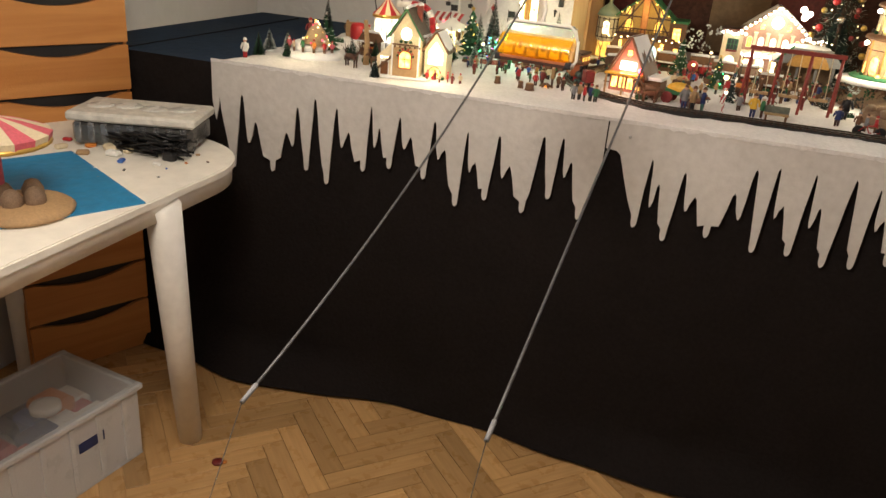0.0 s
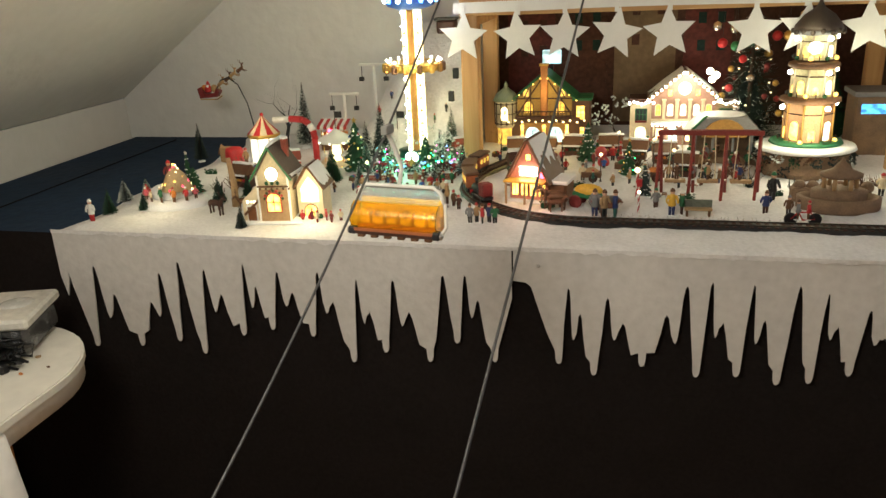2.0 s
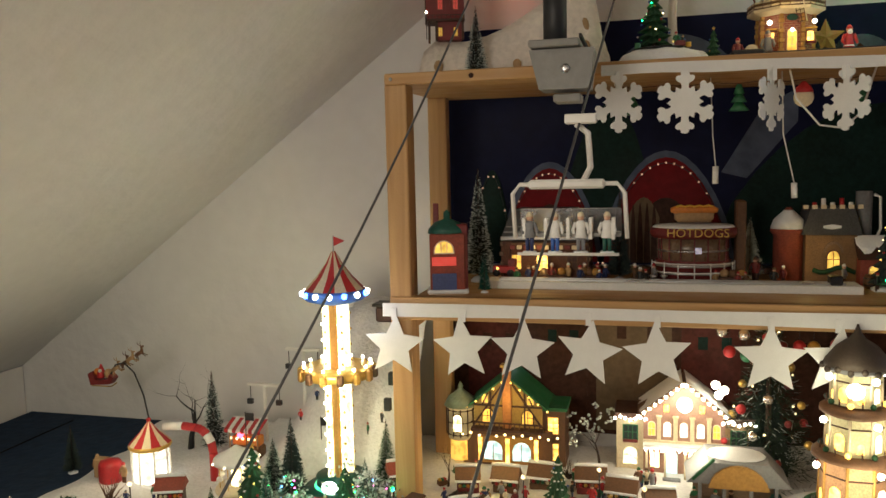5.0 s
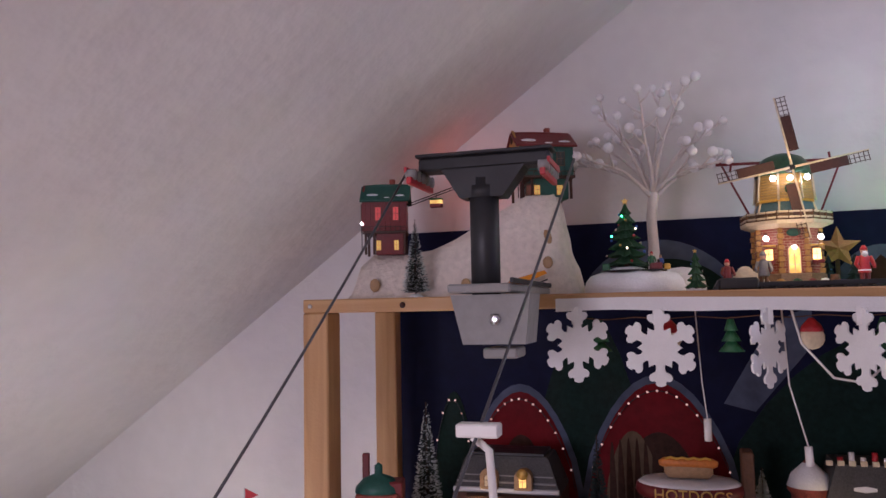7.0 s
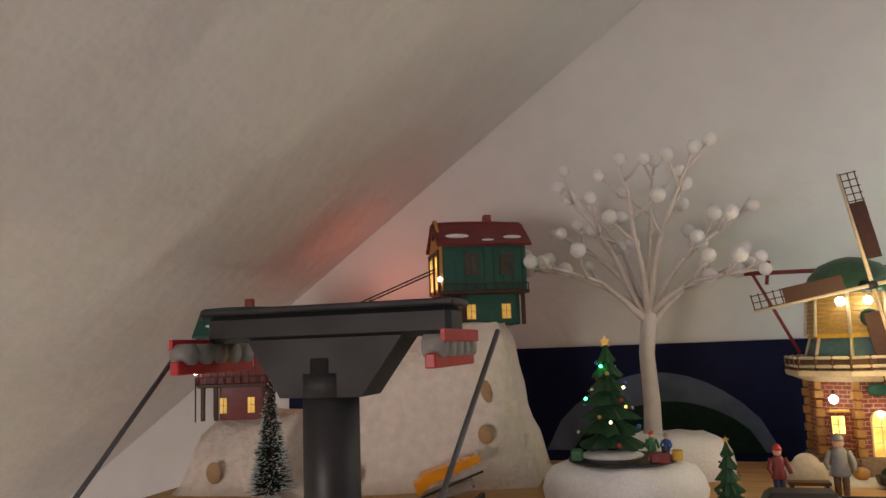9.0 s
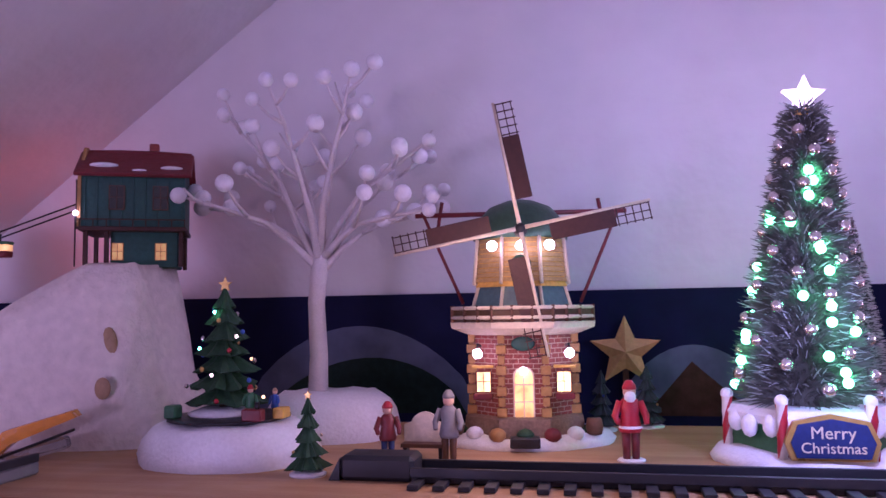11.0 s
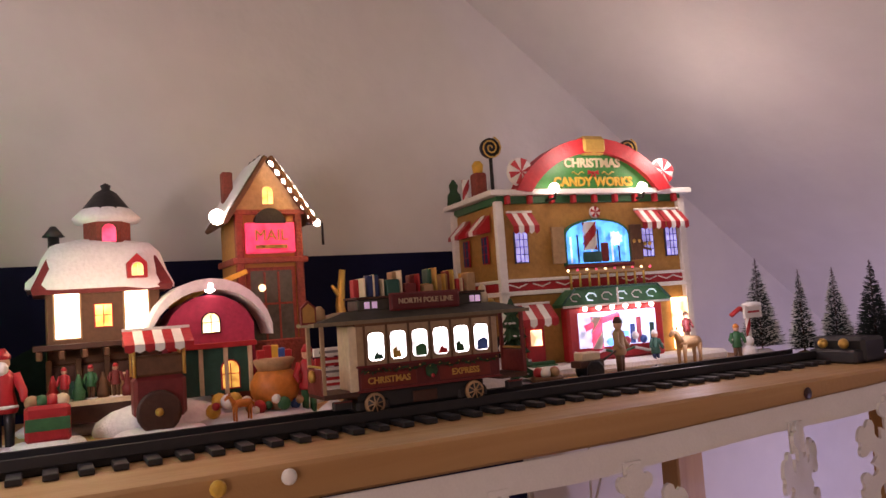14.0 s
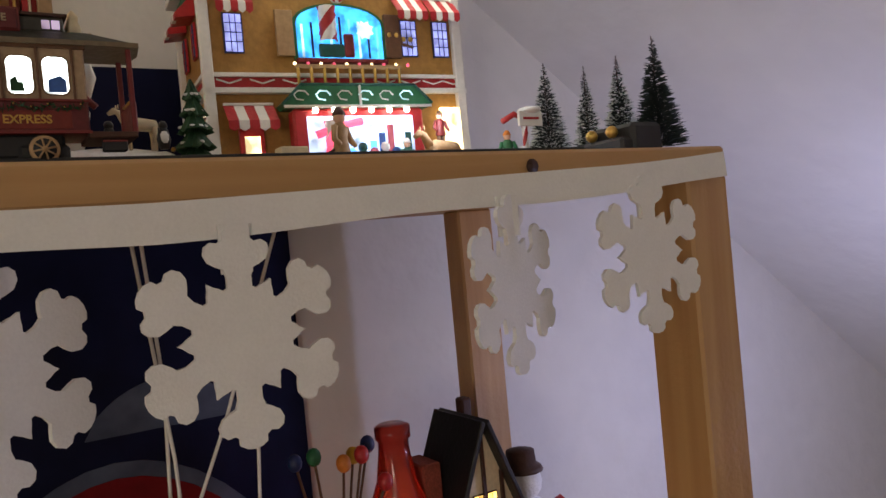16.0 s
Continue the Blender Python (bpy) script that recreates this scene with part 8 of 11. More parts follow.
def build_left_things():
    # sledge and reindeer on an arched wire
    t = thing("flying_sledge", on_snow(.105, .700), "tiny sledge and reindeer on an arched wire", "ornament")
    arch = [(0, 0, 0), (-.004, 0, .07), (-.016, 0, .135), (-.040, .004, .185), (-.070, .010, .204), (-.098, .018, .196), (-.118, .024, .170)]
    part("wire", Mesh().tube(arch, .0018, 6), BLACK, t)
    part("foot", Mesh().lathe([(.020, 0), (.014, .006), (.004, .010)], 12), BROWN, t)
    part("sledge", Mesh().plate([(-.168, .146), (-.116, .150), (-.106, .164), (-.116, .172), (-.122, .160), (-.154, .158), (-.162, .178), (-.174, .172)], .016, .036), DARKRED, t, "dark red sledge")
    part("runner", Mesh().tube([(-.172, .026, .142), (-.120, .026, .142), (-.104, .026, .152)], .0016, 6), GOLD, t)
    part("rider", Mesh().lathe([(.003, -.012), (.010, -.008), (.009, .004), (.006, .008), (.005, .014), (.001, .022)], 10, 0, -.144, .026, .172), RED, t)
    part("rider_beard", Mesh().ball(-.141, .018, .180, .0042, 0, 8), WHITE, t)
    part("sack", Mesh().ball(-.126, .028, .172, .0105, 0, 8, 1.1), TAN, t)
    part("sack", Mesh().ball(-.158, .030, .174, .0080, 0, 8, 1.1), ORANGE, t)
    for k in range(4):
        me = Mesh()
        o = Vector((-.100 + k * .020, .020 + .006 * (k % 2), .186 + .012 * k))
        tilt = Matrix.Translation(o) @ Matrix.Rotation(radians(-28), 4, "Y")
        me.tube([(-.010, 0, 0), (0, 0, .0012), (.010, 0, .001)], [.0044, .0050, .0042], 7, at=tilt)
        me.tube([(.009, 0, .002), (.014, 0, .011)], [.0034, .0024], 6, at=tilt)
        me.tube([(.013, 0, .012), (.020, 0, .0105)], [.0030, .0016], 6, at=tilt)
        for dx, lean in ((-.008, -.006), (-.006, -.002), (.006, .006), (.008, .010)):
            me.tube([(dx, 0, -.001), (dx + lean, .001 if dx > 0 else -.001, -.012)], .0012, 5, at=tilt)
        for dy in (-1, 1):
            me.tube([(.013, 0, .013), (.011, dy * .004, .020), (.014, dy * .006, .025)], [.0009, .0008, .0004], 5, at=tilt)
        part("reindeer", me, (TAN, BROWN)[k % 2], t)
    bare_tree(on_snow(.172, .745), .215, "bare dark twig tree against the wall", 5, BLACK, 1.05, None, None, depth=3, thick=.036, trunk=.40, first=4)
    # striped tent pavilion, very bright
    p = thing("striped_pavilion", on_snow(.190, .575), "white lit pavilion with a red striped tent roof", "model house")
    part("body", Mesh().lathe([(.036, 0), (.034, .070)], 10), mat("lit_canvas", (1, .93, .78), .6, vary=0, glow=1.6), p, "glowing white wall")
    part("eave", Mesh().lathe([(.040, .068), (.044, .074), (.038, .080)], 14), GOLD, p)
    for k in range(14):
        a0, a1 = 2 * math.pi * k / 14, 2 * math.pi * (k + 1) / 14
        vs = [(r * math.cos(a), r * math.sin(a), z) for r, z in ((.042, .078), (.020, .100), (.003, .122)) for a in (a0, a1)]
        part("tent_stripe", Mesh().add(vs, [[0, 1, 3, 2], [2, 3, 5, 4]]), (RED, CREAM)[k % 2], p)
    part("finial", Mesh().ball(0, 0, .126, .005, 0, 8), RED, p)
    for k in range(8):
        a = 2 * math.pi * k / 8
        part("post", Mesh().tube([(.038 * math.cos(a), .038 * math.sin(a), 0), (.038 * math.cos(a), .038 * math.sin(a), .070)], .002, 6), WHITE, p)
    # candy cane arch
    c = thing("candy_cane_arch", on_snow(.290, .590), "red and white striped candy cane arch", "arch")
    pts = [(.036, 0, 0), (.036, 0, .060)] + [(.036 * math.cos(radians(a)) - 0, 0, .060 + .050 * math.sin(radians(a))) for a in (25, 50, 75, 90)] + [(-.030, 0, .112), (-.075, 0, .108)]
    for k in range(len(pts) - 1):
        part("band", Mesh().tube([pts[k], pts[k + 1]], .0085, 10), WHITE if k in (2, 6) else RED, c)
    # market stall with red lamp
    s = thing("market_stall", on_snow(.330, .720), "market stall with a striped canopy and red lamp", "stall")
    part("counter", Mesh().box(0, 0, 0, .074, .036, .030), BROWN, s)
    part("pumpkin", Mesh().box(0, .004, .030, .066, .024, .022), ORANGE, s)
    for x in (-.033, .033):
        part("post", Mesh().tube([(x, -.016, .028), (x, -.016, .070)], .0018, 6), TAN, s)
    awning(s, 0, .018, .086, .086, .016, .040, n=9)
    part("lamp", Mesh().ball(-.006, -.018, .058, .0075, 0, 8), LED_RED, s, "glowing red lamp")
    for k in range(5):
        part("goods_lamp", Mesh().ball(-.028 + k * .014, -.019, .050, .003, 0, 6), LIT_WARM, s)
    m = thing("red_mailbox", on_snow(.115, .545), "red toy booth beside figurines", "booth")
    part("drum", Mesh().lathe([(.022, 0), (.024, .006), (.024, .036), (.020, .044), (.004, .048)], 14), RED, m)
    part("board", Mesh().box(-.028, .01, 0, .030, .020, .045), TAN, m)
    figurine(on_snow(.072, .560), .050, BROWN, DARKWOOD, TAN, 10)
    figurine(on_snow(.150, .540), .046, TAN, BROWN, RED, -10)
    # second small lit carousel in front of the stall
    r = thing("small_carousel", on_snow(.395, .560), "small lit carousel with white horses", "fairground ride")
    part("deck", Mesh().lathe([(.042, 0), (.044, .006), (.040, .012)], 18), CREAM, r)
    part("core", Mesh().lathe([(.012, .012), (.010, .060)], 12), LIT_WARM, r)
    part("roof", Mesh().lathe([(.046, .060), (.044, .068), (.018, .082), (.003, .092)], 16), WHITE, r)
    for k in range(8):
        a = 2 * math.pi * k / 8
        part("pole", Mesh().tube([(.034 * math.cos(a), .034 * math.sin(a), .010), (.034 * math.cos(a), .034 * math.sin(a), .062)], .001, 5), GOLD, r)
        part("horse", Mesh().ball(.034 * math.cos(a), .034 * math.sin(a), .030, .007, 0, 8, .8), WHITE, r)
        part("rim_light", Mesh().ball(.046 * math.cos(a), .046 * math.sin(a), .062, .003, 0, 6), LIT_WHITE, r)
    beast(on_snow(.298, .112), .042, DARKWOOD, "dark grazing deer figurine in the snow", 160, antlers=True)
    p = thing("wood_post", on_snow(.305, .180), "broken brown wooden post in the snow", "post")
    part("shaft", Mesh().tube([(0, 0, 0), (.002, 0, .05), (-.004, 0, .105)], [.008, .007, .005], 8), TAN, p)
    figurine(on_snow(.056, .040), .050, WHITE, RED, WHITE, 0)
    for k in range(6):
        figurine(on_snow(.500 + .015 * k, .085 + .012 * (k % 2)), .026, (RED, DARKRED, CREAM)[k % 3], DARKRED, RED, k * 40)


build_left_things()


def build_ski_hill():
    t = thing("ski_hill", on_snow(0, 0), "white model ski slope with tow pylons against the wall", "model hill")
    me, n, k = Mesh(), 26, 12
    vs = []
    for i in range(n + 1):
        x = .30 + .41 * i / n
        h = .30 * max(0, min(1, (x - .36) / .16)) ** 1.2
        for j in range(k + 1):
            f = j / k
            y = .66 + .27 * f
            z = h * min(1, f * 1.35) ** .8 * (1 + .06 * noise.noise((x * 18, y * 18, 1))) + .02 * f
            vs.append((x, y, z))
    w = k + 1
    me.add(vs, [[i * w + j, (i + 1) * w + j, (i + 1) * w + j + 1, i * w + j + 1] for i in range(n) for j in range(k)], 0, True)
    part("slope", me, SNOW, t, "lumpy white slope")
    for x, y, z0, z1 in ((.335, .80, .01, .140), (.415, .84, .05, .215)):
        py = part("tow_pylon", Mesh().tube([(x, y, z0), (x, y, z1)], .0045, 8), WHITE_PLASTIC, t, "white T-shaped pylon")
        part("cross_arm", Mesh().box(x, y, z1, .085, .010, .006), WHITE_PLASTIC, py)
        for s in (-1, 1):
            ch = part("tow_chair", Mesh().tube([(x + s * .036, y, z1), (x + s * .036, y, z1 - .030)], .0010, 5), BLACK, py)
            part("chair_seat", Mesh().box(x + s * .036, y - .003, z1 - .042, .014, .008, .012), BLACK, ch)
    cab = part("summit_cabin", Mesh().box(.640, .80, .300, .050, .04, .034), DARKWOOD, t, "dark summit cabin")
    part("cabin_roof", Mesh().box(.640, .80, .334, .060, .05, .006), BLACK, cab)
    for x, y, z, s in ((.560, .70, .15, 1), (.672, .70, .16, 1), (.690, .68, .22, 1)):
        part("hanging_cabin", Mesh().box(x, y - .02, z - .02, .014, .012, .026), BLACK, t)
    for k2, (x, y, z) in enumerate(((.47, .70, .10), (.50, .72, .14), (.62, .70, .08), (.655, .69, .11))):
        figurine((x, y, GND + z), .026, (RED, NAVY, GREEN, BLACK)[k2], BLACK, (RED, WHITE)[k2 % 2], k2 * 50)
    for x in (.345, .520):
        f = thing("black_flag", on_snow(x, .690), "small black square flag on a thin pole", "flag")
        part("pole", Mesh().tube([(0, 0, 0), (0, 0, .115)], .0012, 5), BLACK, f)
        part("cloth", Mesh().box(.010, 0, .096, .020, .001, .017), BLACK, f)


build_ski_hill()
bare_tree(on_snow(.560, .400), .150, "bare dark tree beside the ride", 9, BARK, .55, None, None, depth=3, thick=.022)
bare_tree(on_snow(.700, .430), .110, "frosted round tree on a brown trunk", 14, BARK, .75, FROST, None, depth=3, thick=.032, trunk=.45)
bare_tree(on_snow(.800, .660), .120, "bare dark tree beside the rack post", 19, BARK, .5, None, None, depth=3, thick=.022)
bare_tree(on_snow(1.085, .800), .130, "frosted tree in front of the old houses", 25, BARK, .7, FROST, None, depth=3, thick=.028, trunk=.42)
fir_tree(on_snow(.480, .470), .130, .040, "decorated fir with coloured lights beside the ride", 7, 21, FIR, .3, baubles=14, lit=12, topper=GOLD)
fir_tree(on_snow(.640, .520), .085, .030, "green fir with coloured lights at the ride's foot", 6, 22, FIR, .2, baubles=8, lit=10, topper=None)
for x, y in ((.535, .470), (.715, .470), (.585, .500)):
    f = thing("red_bench", on_snow(x, y), "small red fence bench at the ride's foot", "bench", "red benches")
    part("panel", Mesh().box(0, 0, .006, .042, .004, .022), RED, f)
    for s in (-1, 1):
        part("foot", Mesh().box(s * .016, 0, 0, .004, .014, .008), DARKRED, f)


def build_inn():
    """Half-timbered inn with a turret and a lit shop floor."""
    t = thing("timbered_inn", on_snow(.885, .840), "large half-timbered inn with ochre gable, turret and lit windows", "model house")
    part("ground_floor", Mesh().box(.010, 0, 0, .190, .100, .078, b=.001), BROWN, t)
    part("shop_front", Mesh().box(.012, -.052, .006, .120, .006, .058), OCHRE, t, "ochre shop front")
    for x in (-.018, .042):
        window(t, x, -.0555, .014, .038, .040, LIT_COOL, OCHRE, True, (1, 0))
    # piers glow of themselves in place of lamplight falling on them
    for x in (-.046, .012, .072):
        part("lit_pier", Mesh().box(x, -.055, .008, .008, .004, .052), LIT_YELLOW, t)
    part("balcony", Mesh().box(.012, -.058, .078, .150, .024, .005), DARKWOOD, t)
    for k in range(14):
        part("baluster", Mesh().box(-.055 + k * .0105, -.068, .083, .002, .002, .012), DARKWOOD, t)
    part("balcony_rail", Mesh().box(.012, -.068, .095, .150, .003, .003), DARKWOOD, t)
    part("gable_front", Mesh().plate([(-.060, .083), (.084, .083), (.084, .128), (.012, .192), (-.060, .128)], -.048, .040), mat("brown_gold_plaster", (.36, .23, .065), .7, vary=.35, grain=90), t)
    for x0, z0, x1, z1 in ((-.06, .128, .084, .128), (-.024, .083, -.024, .158), (.048, .083, .048, .158), (-.06, .085, .012, .190), (.084, .085, .012, .190), (-.042, .128, -.030, .154), (.066, .128, .054, .154)):
        part("timber", Mesh().tube([(x0, -.0485, z0), (x1, -.0485, z1)], .0025, 4, smooth=False), DARKWOOD, t)
    for x in (-.036, .060):
        window(t, x, -.0485, .134, .012, .018, LIT_DIM, CREAM, False, (1, 1))
    for x in (-.030, .054):
        window(t, x, -.0485, .090, .022, .030, LIT_DIM, DARKWOOD, True, (1, 1))
    part("chimney", Mesh().box(.012, -.054, .083, .018, .012, .130), mat("copper_brick", (.42, .17, .05), .5, vary=.3), t, "copper-brown chimney stack")
    part("chimney_top", Mesh().box(.012, -.054, .213, .024, .018, .006), GOLD, t)
    roof_slabs(t, .154, .096, .128, .064, "y", GREEN, .010, .004)
    for o in t.children:
        if o.name.startswith("roof"):
            o.location.x = .012
    tu = part("turret", Mesh().lathe([(.026, .050), (.030, .058), (.030, .118), (.034, .122)], 12, 0, -.092, -.034), CREAM, t, "round cream turret")
    part("turret_roof", Mesh().lathe([(.036, .122), (.026, .140), (.010, .152), (.004, .158), (.006, .162), (.001, .172)], 14, 0, -.092, -.034), mat("grey_green_roof", (.20, .24, .17), .5, vary=.3), tu)
    for k in range(12):
        a = 2 * math.pi * k / 12 + .2
        part("turret_bar", Mesh().tube([(-.092 + .0304 * math.cos(a), -.034 + .0304 * math.sin(a), .058), (-.092 + .0304 * math.cos(a), -.034 + .0304 * math.sin(a), .118)], .0013, 5), DARKWOOD, tu)
    for z in (.062, .088, .114):
        part("turret_hoop", Mesh().lathe([(.0300, z - .0012), (.0314, z), (.0300, z + .0012)], 14, 0, -.092, -.034), DARKWOOD, tu)
    for k in range(10):
        f = k / 9
        part("verge_bulb", Mesh().ball(.012 + (-.084 + .168 * f), -.060, .124 + .064 * (1 - abs(2 * f - 1)), .0022, 0, 6), LIT_YELLOW, t)
    window(tu, -.092, -.065, .072, .018, .036, LIT_WARM, DARKWOOD, True, (1, 1))
    part("turret_glow", Mesh().lathe([(.024, .006), (.024, .050)], 10, 0, -.092, -.034), LIT_DIM, tu)
    part("side_wing", Mesh().box(.106, 0, 0, .050, .080, .120, b=.001), BROWN, t)
    for z in (.016, .072):
        window(t, .106, -.040, z, .020, .034, LIT_YELLOW, GOLD, False, (1, 2))
    part("wing_roof", Mesh().box(.106, 0, .120, .058, .088, .008), GREEN, t)
    for k in range(12):
        part("lantern", Mesh().ball(-.080 + k * .018, -.072, .070 + .004 * (k % 2), .0028, 0, 6), LIT_WARM, t)
    sg = thing("lit_sign_house", on_snow(.905, .905), "small cool-lit sign above the inn roof", "sign")
    part("sign_box", Mesh().box(0, 0, .205, .050, .012, .036), LIT_COOL, sg)
    part("sign_post", Mesh().box(0, .006, 0, .008, .006, .206), BLACK, sg)


build_inn()


def build_manor():
    """Broad gabled manor: bulbs along every eave and a blazing floodlight in the gable."""
    t = thing("white_manor", on_snow(1.250, .850), "broad pink and cream manor with a brightly floodlit gable", "model house")
    rose = mat("dusky_rose_wall", (.36, .20, .15), .7, vary=.35, grain=110, bump=.4)
    part("centre_body", Mesh().plate([(-.078, 0), (.078, 0), (.078, .128), (0, .190), (-.078, .128)], -.042, .042), rose, t, "dusky rose walls")
    roof_slabs(t, .156, .084, .128, .062, "y", BROWN, .012, .005, snow=(.75, 1.0))
    part("string_course", Mesh().box(0, -.0435, .066, .158, .005, .005, b=.001), CREAM, t)
    part("gable_board", Mesh().tube([(-.086, -.050, .122), (0, -.050, .192), (.086, -.050, .122)], .0034, 6), CREAM, t)
    for s in (-1, 1):
        for k in range(9):
            f = k / 8
            part("gable_bulb", Mesh().ball(s * (.088 - .084 * f), -.056, .121 + .068 * f, .0034, 0, 7), LED_WHITE, t)
    for x in (-.048, -.016, .016, .048):
        part("pilaster", Mesh().box(x, -.0445, .071, .008, .006, .050, b=.001), CREAM, t)
        part("capital", Mesh().box(x, -.0450, .118, .012, .008, .004, b=.001), CREAM, t)
    for x in (-.062, -.032, 0, .032, .062):
        window(t, x, -.0425, .080, .013, .028, LIT_WHITE if abs(x) < .05 else LIT_DIM, WHITE, True, (1, 1))
    for x in (-.034, .034):
        window(t, x, -.0425, .130, .010, .015, LIT_YELLOW, GREEN, False, (1, 1))
    lamp_arm = part("floodlight_arm", Mesh().tube([(0, -.042, .160), (0, -.062, .163)], .0022, 6), BLACK, t)
    part("floodlight", Mesh().ball(0, -.064, .152, .0150, 0, 12), LED_WHITE, lamp_arm, "blazing white floodlight")
    for x, z in ((.058, .192), (.074, .182), (.064, .172)):
        part("roof_lamp", Mesh().ball(x, -.052, z, .0085, 0, 10), LED_WHITE, t, "round white roof lamp")
    # ground floor with a porch
    part("porch_roof", Mesh().box(-.004, -.056, .060, .150, .030, .006, b=.001), WHITE, t)
    part("porch_snow", Mesh().tube([(-.076, -.070, .067), (-.03, -.071, .068), (.02, -.070, .0675), (.068, -.071, .067)], .0034, 7), SNOWP, t)
    for k in range(14):
        part("porch_lamp", Mesh().ball(-.074 + k * .0108, -.0725, .0605 - .0015 * (k % 2), .0030, 0, 6), LED_WHITE, t)
    for x in (-.072, -.036, .002, .040, .066):
        part("porch_post", Mesh().tube([(x, -.068, 0), (x, -.068, .060)], .0022, 8), CREAM, t)
    window(t, -.024, -.0425, .004, .022, .046, LIT_COOL, WHITE, True, (1, 1))
    window(t, -.056, -.0425, .014, .018, .032, LIT_WARM, DARKRED, False, (1, 1))
    window(t, .020, -.0425, .014, .022, .032, LIT_WARM, DARKRED, False, (1, 1))
    window(t, .054, -.0425, .014, .018, .032, DARKWOOD, PINK, False, (1, 1))
    part("door_step", Mesh().box(-.024, -.078, 0, .034, .012, .006, b=.001), GREY, t)
    for s in (-1, 1):
        wing = part("wing", Mesh().box(s * .104, .004, 0, .056, .070, .112, b=.001), CREAM if s < 0 else TAN, t)
        wr = part("wing_roof", Mesh().plate([(-.034, .110), (.034, .110), (.030, .122), (-.030, .122)], -.044, .044, at=pose(s * .104, .004, 0)), DARKWOOD, t)
        for k in range(7):
            part("eave_lamp", Mesh().ball(s * (.074 + k * .010), -.043, .112 + .003 * math.sin(k * 1.6), .0034, 0, 6), LED_WHITE, wr)
        window(wing, s * .104, -.0312, .066, .026, .028, DARKFIR, GREEN, False, (2, 1))
        window(wing, s * .104, -.0312, .014, .026, .034, LIT_WARM, WHITE, True, (1, 1))
        part("window_box", Mesh().box(s * .104, -.035, .060, .030, .007, .005, b=.001), DARKRED, wing)


build_manor()


def build_dark_tree():
    t = thing("bauble_tree", on_snow(1.405, .800), "big dark artificial fir hung with red and gold baubles", "tree")
    g = random.Random(77)
    part("trunk", Mesh().tube([(0, 0, 0), (0, 0, .30)], [.008, .003], 8), BARK, t)
    me = Mesh()
    for i in range(4200):
        v = g.random() ** 1.2
        a, rad = g.uniform(0, 6.283), .012 + .082 * (1 - v) * g.uniform(.35, 1.05)
        d = Vector((math.cos(a), math.sin(a) * .8, g.uniform(-.35, .15)))
        o = Vector((0, 0, .03 + .29 * v)) + d * rad
        e = o + (d + Vector((g.gauss(0, .5), g.gauss(0, .5), g.gauss(.1, .4)))).normalized() * .013
        q = Vector((-math.sin(a), math.cos(a), g.uniform(-.5, .5))) * .0009
        me.add([o - q, o + q, e + q * .4, e - q * .4], [[0, 1, 2, 3]], 0 if g.random() < .9 else 1)
    part("needles", me, [mat("deep_fir", (.010, .030, .014), .8, vary=.4), FROST], t, "dense dark needles")
    for k in range(30):
        v = (k + .5) / 30
        a, rad = k * 2.39996, .014 + .080 * (1 - v)
        part("bauble", Mesh().ball(rad * math.cos(a), rad * math.sin(a) * .8, .045 + .26 * v, g.uniform(.006, .0105), 0, 10), (RED, GOLD, DARKRED, SILVER)[k % 4], t)
    for k in range(16):
        v = (k + .5) / 16
        a, rad = k * 2.39996 + 1.2, .014 + .082 * (1 - v)
        part("light", Mesh().ball(rad * math.cos(a), rad * math.sin(a) * .8, .04 + .27 * v, .0022, 0, 6), LIT_WARM, t)


build_dark_tree()


